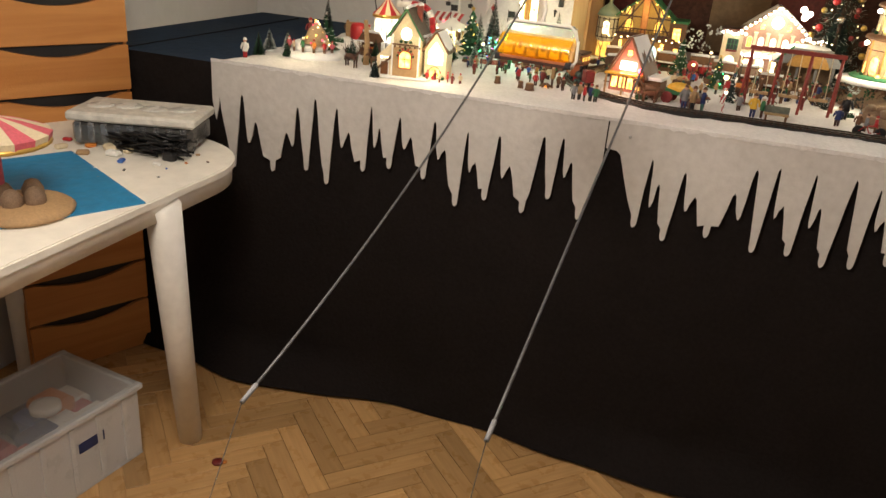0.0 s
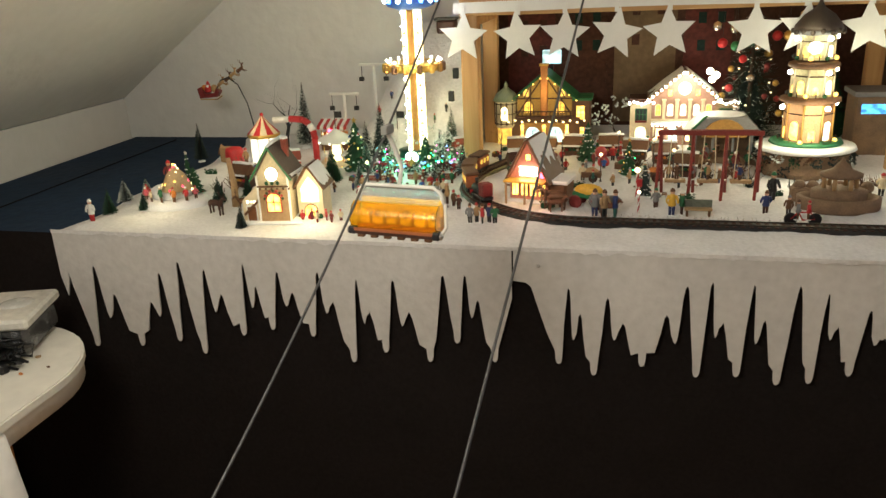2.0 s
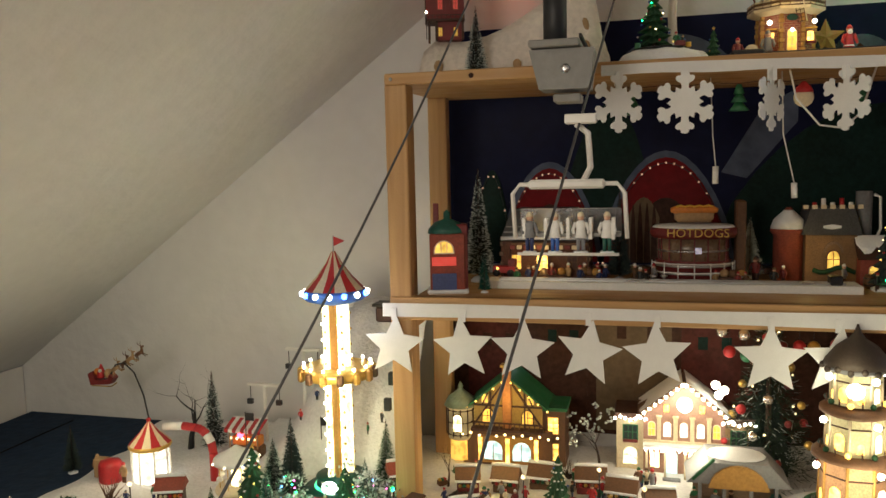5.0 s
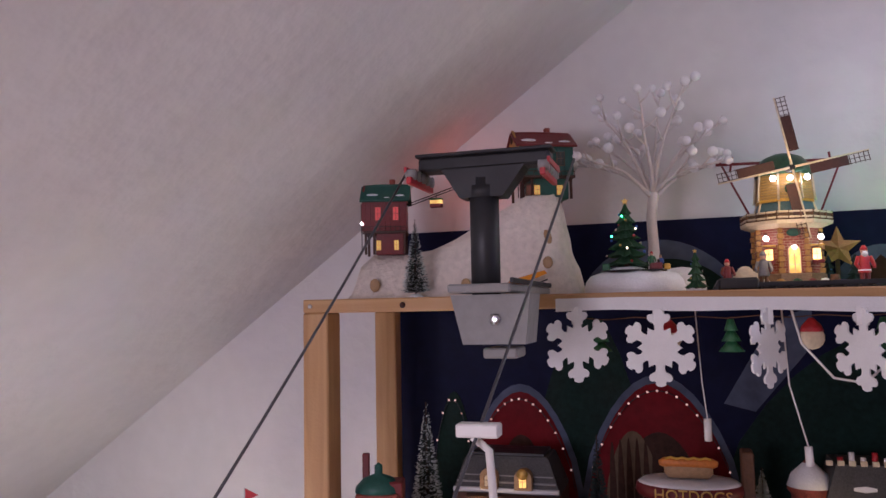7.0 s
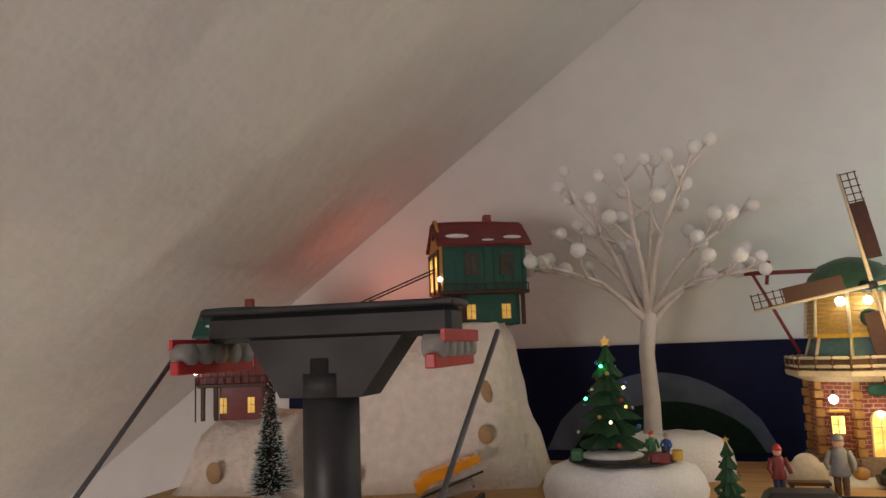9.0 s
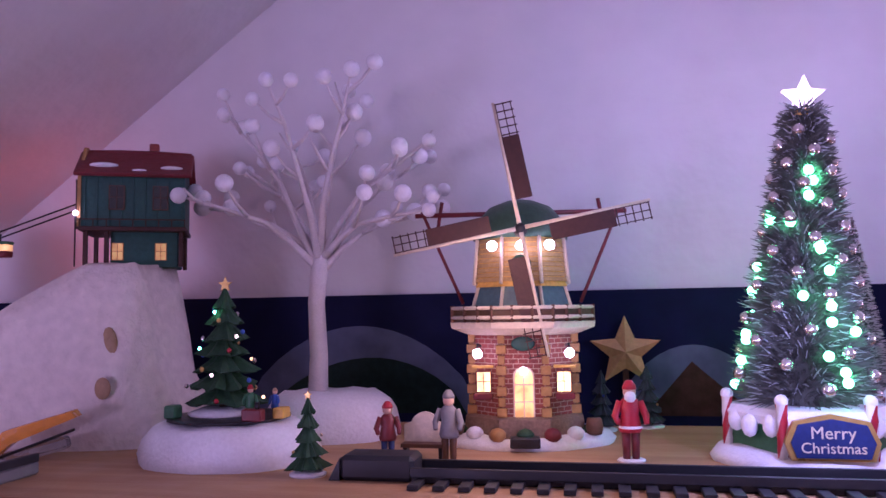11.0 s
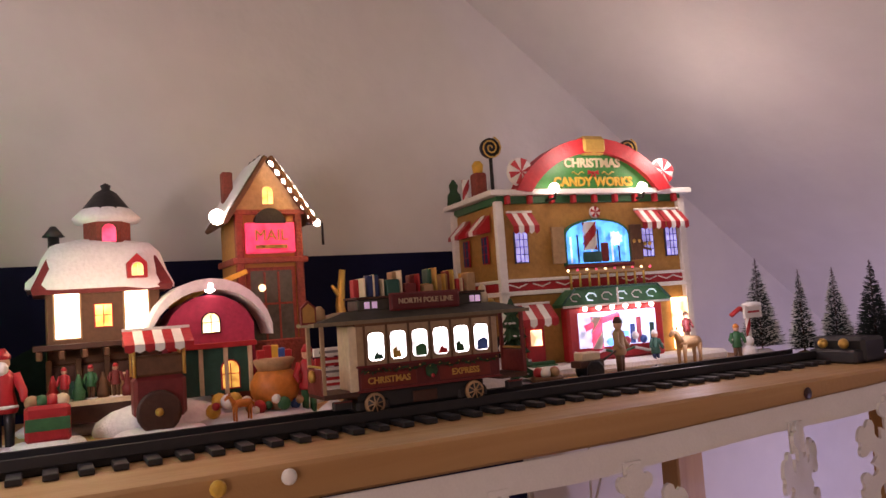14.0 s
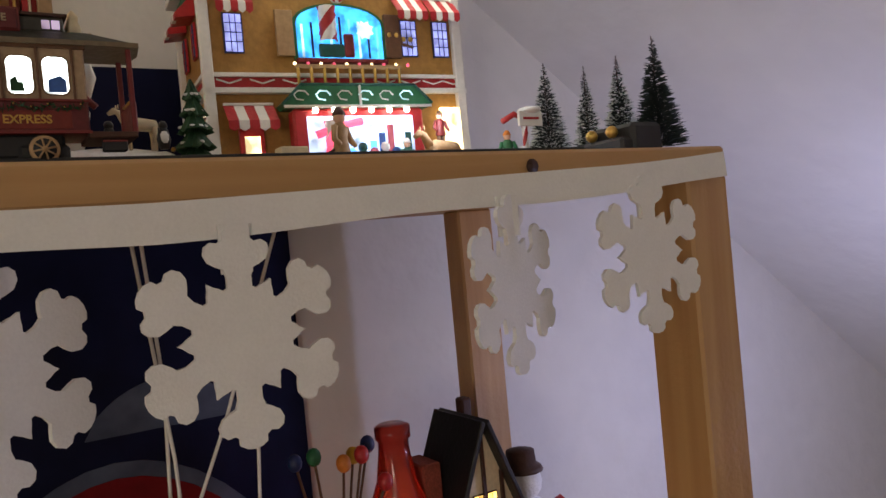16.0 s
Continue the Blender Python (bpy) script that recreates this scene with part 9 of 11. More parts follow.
def build_farm():
    t = thing("farm_shop", on_snow(.930, .300), "small farm shop with a snowy steep roof and red glow", "model house", rz=-12)
    part("foot", Mesh().box(0, 0, 0, .110, .090, .006), SNOWP, t)
    part("body", Mesh().plate([(-.040, .004), (.040, .004), (.040, .052), (0, .128), (-.040, .052)], -.036, .036), mat("rose_plaster", (.55, .22, .16), .7, vary=.25), t, "rose plastered gable")
    roof_slabs(t, .080, .074, .052, .076, "y", BROWN, .014, .005, snow=(.25, .75))
    window(t, 0, -.0365, .088, .010, .012, LIT_YELLOW, BROWN, False, (1, 1))
    part("lit_sign", Mesh().box(0, -.038, .056, .036, .004, .018), LED_WHITE, t, "glowing white sign")
    part("red_lamp", Mesh().ball(.030, -.040, .058, .006, 0, 8), LED_RED, t)
    part("porch_roof", Mesh().box(-.002, -.050, .046, .086, .030, .004), YELLOWP, t)
    for k in range(4):
        window(t, -.028 + k * .019, -.0365, .014, .013, .024, LIT_YELLOW, BROWN, False, (1, 0))
    for x in (-.040, 0, .036):
        part("porch_post", Mesh().box(x, -.062, 0, .004, .004, .046), TAN, t)
    part("side_shed", Mesh().box(.058, 0, 0, .038, .060, .040), BROWN, t)
    part("shed_roof", Mesh().box(.058, 0, .040, .046, .068, .008), SNOWP, t)
    # hay cart with horses
    w = thing("hay_wagon", on_snow(1.045, .240), "wooden hay wagon with a yellow load and red wheels", "wagon", rz=-15)
    part("tray", Mesh().box(0, 0, .020, .060, .026, .012), GREEN, w)
    part("hay", Mesh().ball(0, 0, .034, .030, 0, 12, .45, .5), YELLOWP, w)
    for x in (-.022, .022):
        for y in (-.017, .017):
            wh = part("wheel", Mesh().lathe([(.0105, -.0012), (.0135, -.0012), (.0135, .0012), (.0105, .0012)], 16, 0, at=pose(x, y, .0135, 90)), DARKRED, w)
            for k in range(4):
                a = k * math.pi / 4
                part("spoke", Mesh().tube([(x - .012 * math.cos(a), y, .0135 - .012 * math.sin(a)), (x + .012 * math.cos(a), y, .0135 + .012 * math.sin(a))], .001, 5), DARKRED, wh)
    for k, (x, y) in enumerate(((.985, .205), (.975, .225), (1.085, .195))):
        beast(on_snow(x, y), .046, BROWN if k < 2 else GREY, "brown cart horse figurine", 10 * k)


build_farm()


def build_swings():
    t = thing("swing_frame", on_snow(1.275, .330), "red playground frame with hanging swings", "swing set")
    W, H = .188, .132
    swing_red = mat("faded_red", (.22, .030, .024), .6, vary=.35)
    part("top_beam", Mesh().box(0, 0, H - .005, W + .012, .008, .009), swing_red, t)
    part("back_beam", Mesh().box(0, .040, H - .010, W, .006, .008), swing_red, t)
    for k in range(4):
        x = -W / 2 + W * k / 3
        for s in (-1, 1):
            part("leg", Mesh().tube([(x, 0, H - .002), (x + s * .007, s * .030, 0)], .0032, 6), swing_red, t)
        part("strut", Mesh().tube([(x, -.016, .06), (x, .016, .06)], .003, 6), swing_red, t)
    for k in range(3):
        x = -W / 3 + W * k / 3
        sw = part("swing_seat", Mesh().box(x, -.004, .032, .040, .016, .006), TAN, t)
        for s in (-1, 1):
            part("rope", Mesh().tube([(x + s * .014, -.004, .038), (x + s * .010, 0, H)], .0010, 5), CREAM, sw)
    for k in range(5):
        figurine((1.215 + .030 * k, .325 + .006 * (k % 2), GND + .036), .036, (BROWN, GREY, TAN, DARKRED, NAVY)[k], BROWN, DARKWOOD, k * 30)
    b = thing("band_stand", on_snow(1.330, .640), "grey pavilion with a domed ochre gable", "pavilion")
    part("floor", Mesh().box(0, 0, 0, .150, .080, .020), STONE, b)
    for x in (-.062, -.022, .022, .062):
        part("post", Mesh().box(x, -.034, .020, .006, .006, .055), GREY, b)
    part("back_panel", Mesh().box(0, .034, .020, .140, .006, .055), STONE, b)
    part("roof", Mesh().plate([(-.085, .074), (.085, .074), (.050, .112), (-.050, .112)], -.046, .046), GREY, b)
    part("gable_arch", Mesh().plate(arc(0, .060, .050, 10, 170, 10), -.052, -.044), OCHRE, b)
    part("snow_cap", Mesh().ball(0, 0, .112, .050, 0, 14, .16, .7), SNOWP, b)
    part("ridge_cresting", Mesh().tube([(-.075, -.046, .080), (-.040, -.046, .118)], .003, 6), GREEN, b)


build_swings()


def build_pagoda():
    t = thing("lantern_tower", (1.492, .535, GND), "three-storey lantern tower glowing warm white on a snowy rock", "model tower")
    rock, n = Mesh(), 22
    vs = []
    for f, z in ((.090, 0), (.098, .015), (.086, .035), (.092, .052), (.070, .060), (.01, .060)):
        for i in range(n):
            a = 2 * math.pi * i / n
            q = f * (1 + .18 * noise.noise((math.cos(a) * 2.5, math.sin(a) * 2.5, z * 30)))
            vs.append((q * math.cos(a), q * .8 * math.sin(a), z))
    rock.add(vs, [[j * n + i, j * n + (i + 1) % n, (j + 1) * n + (i + 1) % n, (j + 1) * n + i] for j in range(5) for i in range(n)])
    part("rock", rock, STONE, t, "rough brown rock")
    part("snow_disc", Mesh().lathe([(.096, .056), (.104, .060), (.100, .068), (.06, .070)], 28, squash=.85), SNOWP, t)
    part("rim", Mesh().lathe([(.070, .068), (.076, .072), (.072, .078)], 24, squash=.85), GREEN, t)
    g = random.Random(6)
    for k in range(30):
        a = 2 * math.pi * k / 30
        me, c = Mesh(), Vector((.094 * math.cos(a), .078 * math.sin(a), g.uniform(.012, .052)))
        for q in range(46):
            d = Vector((g.gauss(0, 1), g.gauss(0, 1), g.gauss(.2, 1))).normalized()
            s = d.orthogonal().normalized() * .0022
            p = c + d * g.uniform(.004, .013)
            me.add([p - s, p + s, p + d * .004 + s, p + d * .004 - s], [[0, 1, 2, 3]])
        part("shrub", me, (DARKFIR, FIR, BROWN, DARKFIR, FROST)[k % 5], t)
    for z0, z1, r in ((.076, .160, .050), (.172, .232, .042), (.248, .300, .036)):
        st = part("storey", Mesh().lathe([(r, z0), (r * .96, z1)], 8, 0, smooth=False, turn=math.pi / 8), mat("lantern_wall", (.54, .50, .30), .7, vary=.4, grain=90) if z0 > .08 else mat("warm_brick", (.40, .22, .12), .7, vary=.45, grain=120), t, "eight-sided lit storey")
        part("cornice", Mesh().lathe([(r * 1.02, z1 - .002), (r * 1.24, z1 + .002), (r * 1.22, z1 + .008), (r, z1 + .012)], 16), BROWN if z0 < .2 else GREY, st)
        for k in range(8):
            a = k * math.pi / 4 - math.pi / 2
            m = Matrix.Rotation(k * math.pi / 4, 4, "Z")
            w, hh = r * (.36 if k % 2 else .26), (z1 - z0) * (.62 if k % 2 else .40)
            out = [(-w / 2, z0 + .006), (w / 2, z0 + .006), (w / 2, z0 + hh * .7)] + arc(0, z0 + hh * .7, w / 2, 0, 180, 6)[1:]
            part("lit_window", Mesh().plate(out, -r * .935, -r * .915, at=m), LIT_WHITE if k % 4 == 1 else LIT_YELLOW, st, "glowing arched window")
            b = a + math.pi / 8
            part("rib", Mesh().tube([(r * math.cos(b), r * math.sin(b), z0), (r * .96 * math.cos(b), r * .96 * math.sin(b), z1)], .0026, 5), CREAM if z0 > .08 else OCHRE, st)
            part("tie_band", Mesh().tube([(r * .99 * math.cos(b - math.pi / 4), r * .99 * math.sin(b - math.pi / 4), z0 + (z1 - z0) * .72), (r * .99 * math.cos(b), r * .99 * math.sin(b), z0 + (z1 - z0) * .72)], .0014, 5), DARKWOOD, st)
            part("baluster", Mesh().box(r * 1.16 * math.cos(a), r * 1.16 * math.sin(a), z0, .002, .002, .012), DARKWOOD, st)
            if z0 < .3:
                part("shrub_pot", Mesh().ball(r * 1.14 * math.cos(b), r * 1.14 * math.sin(b), z0 + .004, .005, 0, 6), (FIR, LIT_YELLOW, DARKFIR)[k % 3], st)
            if k % 2 == 0:
                part("lamp", Mesh().ball(r * 1.26 * math.cos(b), r * 1.24 * math.sin(b), z1 - .008, .0055, 0, 8), LED_WHITE, st)
    part("lantern_light", Mesh().plate(arc(0, .274, .0125, 0, 360, 14)[:-1], -.0372, -.0340, at=Matrix.Rotation(math.radians(-14), 4, "Z")), LED_WHITE, t, "blazing round lantern light")
    for k in range(16):
        a = 2 * math.pi * k / 16
        part("eave_tooth", Mesh().ball(.049 * math.cos(a), .049 * math.sin(a), .307 - .003 * (k % 2), .0052, 0, 7, 1.1), mat("dark_cap", (.05, .035, .025)), t)
    part("cap_roof", Mesh().lathe([(.050, .308), (.046, .318), (.030, .338), (.012, .350), (.006, .358), (.001, .372)], 16), mat("dark_cap", (.05, .035, .025), .7, vary=.4), t, "dark domed cap")


build_pagoda()


def build_front_right():
    t = thing("stone_fountain", on_snow(1.505, .265), "brown stone fountain with a pillared tower and basin", "fountain")
    part("basin_wall", Mesh().lathe([(.070, 0), (.074, .006), (.074, .026), (.066, .028), (.066, .010)], 24, squash=.6), STONE, t)
    part("tier", Mesh().lathe([(.048, .006), (.050, .038), (.040, .042)], 16, squash=.7), STONE, t)
    for k in range(6):
        a = 2 * math.pi * k / 6
        part("pillar", Mesh().tube([(.028 * math.cos(a), .022 * math.sin(a), .040), (.028 * math.cos(a), .022 * math.sin(a), .064)], .004, 8), TAN, t)
    part("crown", Mesh().lathe([(.036, .064), (.038, .070), (.018, .078), (.006, .092), (.001, .100)], 14, squash=.8), STONE, t)
    part("stone_terrace", Mesh().box(-.010, .050, 0, .130, .030, .030), STONE, t)
    for k in range(6):
        part("boulder", Mesh().ball(-.060 + k * .024, .052 - .004 * (k % 2), .030, .013, 0, 8), STONE, t)
    b = thing("park_bench", on_snow(1.250, .198), "weathered wooden park seat in the snow", "bench")
    part("seat", Mesh().box(0, 0, .012, .050, .014, .004), TAN, b)
    part("backrest", Mesh().box(0, .008, .014, .050, .004, .016), GREYFIR, b)
    for s in (-1, 1):
        part("leg", Mesh().box(s * .020, 0, 0, .004, .012, .012), BROWN, b)
    k = thing("tandem_cycle", on_snow(1.425, .160), "small carriage cycle with two riders", "cycle")
    for x in (-.020, .020):
        wh = part("wheel", Mesh().lathe([(.0095, -.001), (.0115, -.001), (.0115, .001), (.0095, .001)], 18, 0, at=pose(x, 0, .0115, 90)), BLACK, k)
        for j in range(4):
            a = j * math.pi / 4
            part("spoke", Mesh().tube([(x - .010 * math.cos(a), 0, .0115 - .010 * math.sin(a)), (x + .010 * math.cos(a), 0, .0115 + .010 * math.sin(a))], .0005, 4), STEEL, wh)
    part("frame", Mesh().tube([(-.020, 0, .0115), (-.008, 0, .024), (.012, 0, .024), (.020, 0, .0115), (0, 0, .010), (-.008, 0, .024)], .0015, 6), RED, k)
    figurine(on_snow(1.416, .160, .010), .038, GREY, BROWN, BROWN, 90)
    figurine(on_snow(1.434, .162, .010), .036, RED, BROWN, RED, 90)
    figurine(on_snow(1.202, .196), .054, YELLOWP, NAVY, BROWN, 0)
    figurine(on_snow(1.395, .302), .062, BLACK, BLACK, GREEN, 20)
    for j in range(5):
        figurine(on_snow(.830 + .012 * j, .112 + .006 * (j % 2)), .040, (GREY, TAN, RED, NAVY, GREEN)[j], BLACK, (BROWN, RED)[j % 2], j * 50)
    for j, (x, y) in enumerate(((1.060, .175), (1.078, .170), (1.098, .172))):
        figurine(on_snow(x, y), .056, (GREY, TAN, NAVY)[j], (NAVY, BLACK, TEAL)[j], BROWN, j * 40)
    # crowd in the square
    g = random.Random(77)
    for j in range(46):
        x, y = g.uniform(.80, 1.42), g.uniform(.44, .74)
        figurine(on_snow(x, y), g.uniform(.030, .046), g.choice((RED, BROWN, NAVY, TAN, GREEN, GREY, DARKRED, TEAL)), g.choice((BROWN, BLACK, NAVY)), g.choice((RED, BROWN, WHITE, GREEN)), g.uniform(0, 360))
    for j in range(16):
        x, y = g.uniform(.52, .74), g.uniform(.30, .46)
        figurine(on_snow(x, y), g.uniform(.026, .036), g.choice((RED, BROWN, NAVY, TAN, GREEN)), BROWN, g.choice((RED, BROWN, WHITE)), g.uniform(0, 360))
    for j, (x, y) in enumerate(((.880, .520), (.955, .470), (1.110, .520), (1.175, .450), (1.040, .440))):
        c = thing("market_cart", on_snow(x, y), "small wooden market cart with goods", "cart", "market carts")
        part("tray", Mesh().box(0, 0, .010, .044, .024, .012), BROWN, c)
        part("pumpkin", Mesh().ball(0, 0, .022, .016, 0, 8, .6, .7), (RED, YELLOWP, GREEN, ORANGE, TAN)[j], c)
        for s in (-1, 1):
            part("wheel", Mesh().lathe([(.008, -.001), (.010, -.001), (.010, .001), (.008, .001)], 14, 0, at=pose(.004, s * .014, .010, 90)), DARKWOOD, c)
    fir_tree(on_snow(1.022, .600), .105, .030, "green fir with snow dabs and red baubles", 6, 31, FIR, .6, baubles=8, topper=None)
    fir_tree(on_snow(1.153, .318), .068, .018, "slim dark fir in the snow", 6, 32, DARKFIR, .2, baubles=2, topper=None)
    fir_tree(on_snow(1.120, .480), .085, .022, "green fir with small warm lights", 6, 33, FIR, .2, baubles=6, lit=8, topper=GOLD)
    c = thing("candy_post", on_snow(1.138, .300), "red and white striped lamp post", "lamp post")
    part("pole", candy_pole(Mesh(), 0, 0, 0, .058, .0032), [RED, WHITE], c)
    part("globe", Mesh().ball(0, 0, .062, .006, 0, 8), LIT_WARM, c)
    bl = thing("gift_ball", on_snow(1.062, .560), "large red ball ornament lying in the snow", "ornament")
    part("ball", Mesh().ball(0, 0, .014, .014, 0, 14), RED, bl)
    l = thing("blue_diner", on_snow(1.690, .760), "dark lodge with a blue neon window", "model house")
    part("body", Mesh().box(0, 0, 0, .120, .090, .140, b=.002), STONE, l)
    part("roof", Mesh().box(0, -.004, .140, .136, .106, .012), GREY, l)
    part("neon_window", Mesh().box(-.018, -.046, .100, .060, .002, .022), LIT_BLUE, l, "blue neon window")
    window(l, .030, -.0455, .040, .030, .034, LIT_DIM, BROWN, False, (1, 1))
    bristle_tree(on_snow(1.405, .820), .235, .060, DARKFIR, DARKFIR, "tall dark fir standing behind the village", 2600, BROWN, 71, .02)
    bristle_tree(on_snow(1.590, .860), .265, .075, DARKFIR, FIR, "tall dark fir standing behind the village", 2600, BROWN, 72, .02)
    g = random.Random(12)
    hang = thing("bauble_cluster", (1.375, .800, SHELF - .022), "cluster of hanging baubles under the middle shelf", "ornaments")
    for j in range(9):
        x, z = g.uniform(-.06, .24), -g.uniform(.03, .12)
        part("thread", Mesh().tube([(x, 0, 0), (x, 0, z)], .0005, 4), BLACK, hang)
        part("bauble", Mesh().ball(x, 0, z - .012, .012, 0, 12), (RED, GOLD, SILVER, GREEN)[j % 4], hang)


build_front_right()


def rail_point(s):
    """Front straight and left curve of the village railway, by length from its right end."""
    if s < .95:
        return Vector((2.00 - s, .128, 0)), 180
    a = (s - .95) / .275
    a = min(a, math.pi * .62)
    extra = max(0, s - .95 - .275 * math.pi * .62)
    c, n = Vector((1.05, .403, 0)), Vector((-math.sin(a), -math.cos(a), 0))
    d = Vector((-math.cos(a), math.sin(a), 0))
    return c + n * .275 + d * extra, math.degrees(math.atan2(d.y, d.x))


def build_railway():
    t = thing("village_railway", (0, 0, GND + .005), "dark toy railway curving through the snow", "railway track")
    L = 1.62
    for off in (-.011, .011):
        pts = []
        for k in range(90):
            p, a = rail_point(L * k / 89)
            n = Vector((-math.sin(radians(a)), math.cos(radians(a)), 0))
            pts.append(tuple(p + n * off + Vector((0, 0, .005))))
        part("rail", Mesh().tube(pts, .0016, 5), mat("dull_rail", (.05, .045, .04), .4, .6), t)
    bed = Mesh()
    vs = []
    for k in range(90):
        p, a = rail_point(L * k / 89)
        n = Vector((-math.sin(radians(a)), math.cos(radians(a)), 0))
        for off, z in ((-.025, -.012), (-.019, .0022), (.019, .0022), (.025, -.012)):
            vs.append(tuple(p + n * off + Vector((0, 0, z))))
    bed.add(vs, [[k * 4 + j, k * 4 + j + 1, (k + 1) * 4 + j + 1, (k + 1) * 4 + j][::-1] for k in range(89) for j in range(3)], 0, True)
    part("bed", bed, BLACK, t)
    tie = None
    for k in range(118):
        p, a = rail_point(L * (k + .5) / 118)
        if tie is None:
            tie = part("sleeper", Mesh().box(0, 0, .0005, .0062, .034, .0035, b=.0004), DARKWOOD, t)
            o = tie
        else:
            o = new("sleeper", tie.data)
            o.parent = t
        o.matrix_local = pose(p.x, p.y, 0, 0, 0, a)
    # engine and wagons on the curve
    for k, (s, body, roof, w) in enumerate(((1.205, BLACK, DARKRED, .060), (1.285, mat("rust_wagon", (.30, .09, .03), .6, vary=.3), BROWN, .062), (1.365, DARKRED, BROWN, .062), (1.445, mat("rust_wagon", (.30, .09, .03)), DARKWOOD, .060))):
        p, a = rail_point(s)
        v = thing("train_engine" if k == 0 else "train_wagon", (p.x, p.y, GND + .012), "small black and red toy steam engine" if k == 0 else "small red-brown toy railway wagon", "toy train", "village train", a)
        part("frame", Mesh().box(0, 0, .004, w, .022, .006), BLACK, v)
        if k == 0:
            part("boiler", Mesh().tube([(-.006, 0, .019), (.030, 0, .019)], .0095, 12), BLACK, v)
            part("cab", Mesh().box(-.018, 0, .010, .022, .024, .028), roof, v)
            part("chimney", Mesh().tube([(.022, 0, .026), (.022, 0, .040)], [.003, .0042], 8), BLACK, v)
            part("buffer_beam", Mesh().box(.031, 0, .006, .003, .024, .008), RED, v)
        else:
            part("body", Mesh().box(0, 0, .010, w, .026, .028), body, v)
            part("roof", Mesh().box(0, 0, .038, w + .004, .030, .006, b=.002), roof, v)
            for x in (-.018, 0, .018):
                part("window", Mesh().box(x, -.0132, .022, .010, .001, .010), LIT_DIM, v)
                part("window", Mesh().box(x, .0132, .022, .010, .001, .010), LIT_DIM, v)
        for x in (-.018, .018):
            for y in (-.011, .011):
                part("wheel", Mesh().lathe([(.005, -.001), (.005, .001)], 12, 0, at=pose(x, y, .005, 90)), BLACK, v)


build_railway()


# ---- felt star border under the middle shelf ----
def build_stars():
    t = thing("star_garland", (0, .5450, SHELF), "white felt border with hanging stars under the middle shelf", "garland")
    xs = [.715 + .02 * k for k in range(88)]
    me, n = Mesh(), len(xs)
    vs = [(x, 0, -.012 + .001 * math.sin(x * 9)) for x in xs] + [(x, -.001, -.034 + .002 * math.sin(x * 7)) for x in xs]
    me.add(vs, [[i, n + i, n + i + 1, i + 1] for i in range(n - 1)], 0, True)
    me.add([(a, b + .002, c) for a, b, c in vs], [[i, i + 1, n + i + 1, n + i] for i in range(n - 1)], 0, True)
    part("felt_strip", me, FELT, t)
    data = None
    for k, (x, turn, tilt) in enumerate(((.737, 8, 4), (.864, -6, -6), (.969, 4, 3), (1.082, -8, 8), (1.194, 6, -4), (1.369, -4, 0), (1.467, 10, 6), (1.591, -6, -5), (1.70, 4, 2), (1.81, -5, 3), (1.92, 6, -3), (2.04, -4, 2), (2.15, 5, -4), (2.27, -6, 3), (2.38, 4, 0))):
        if data is None:
            ob = part("star", Mesh().plate(star_outline(.058, .46), -.0012, .0012), FELT, t)
            data = ob.data
        else:
            ob = new("star", data)
            ob.parent = t
        ob.matrix_local = pose(x, -.004, -.088, 0, tilt, turn)
        part("felt_tab", Mesh().box(x, -.002, -.042, .010, .002, .022, b=.0003), FELT, t)


build_stars()

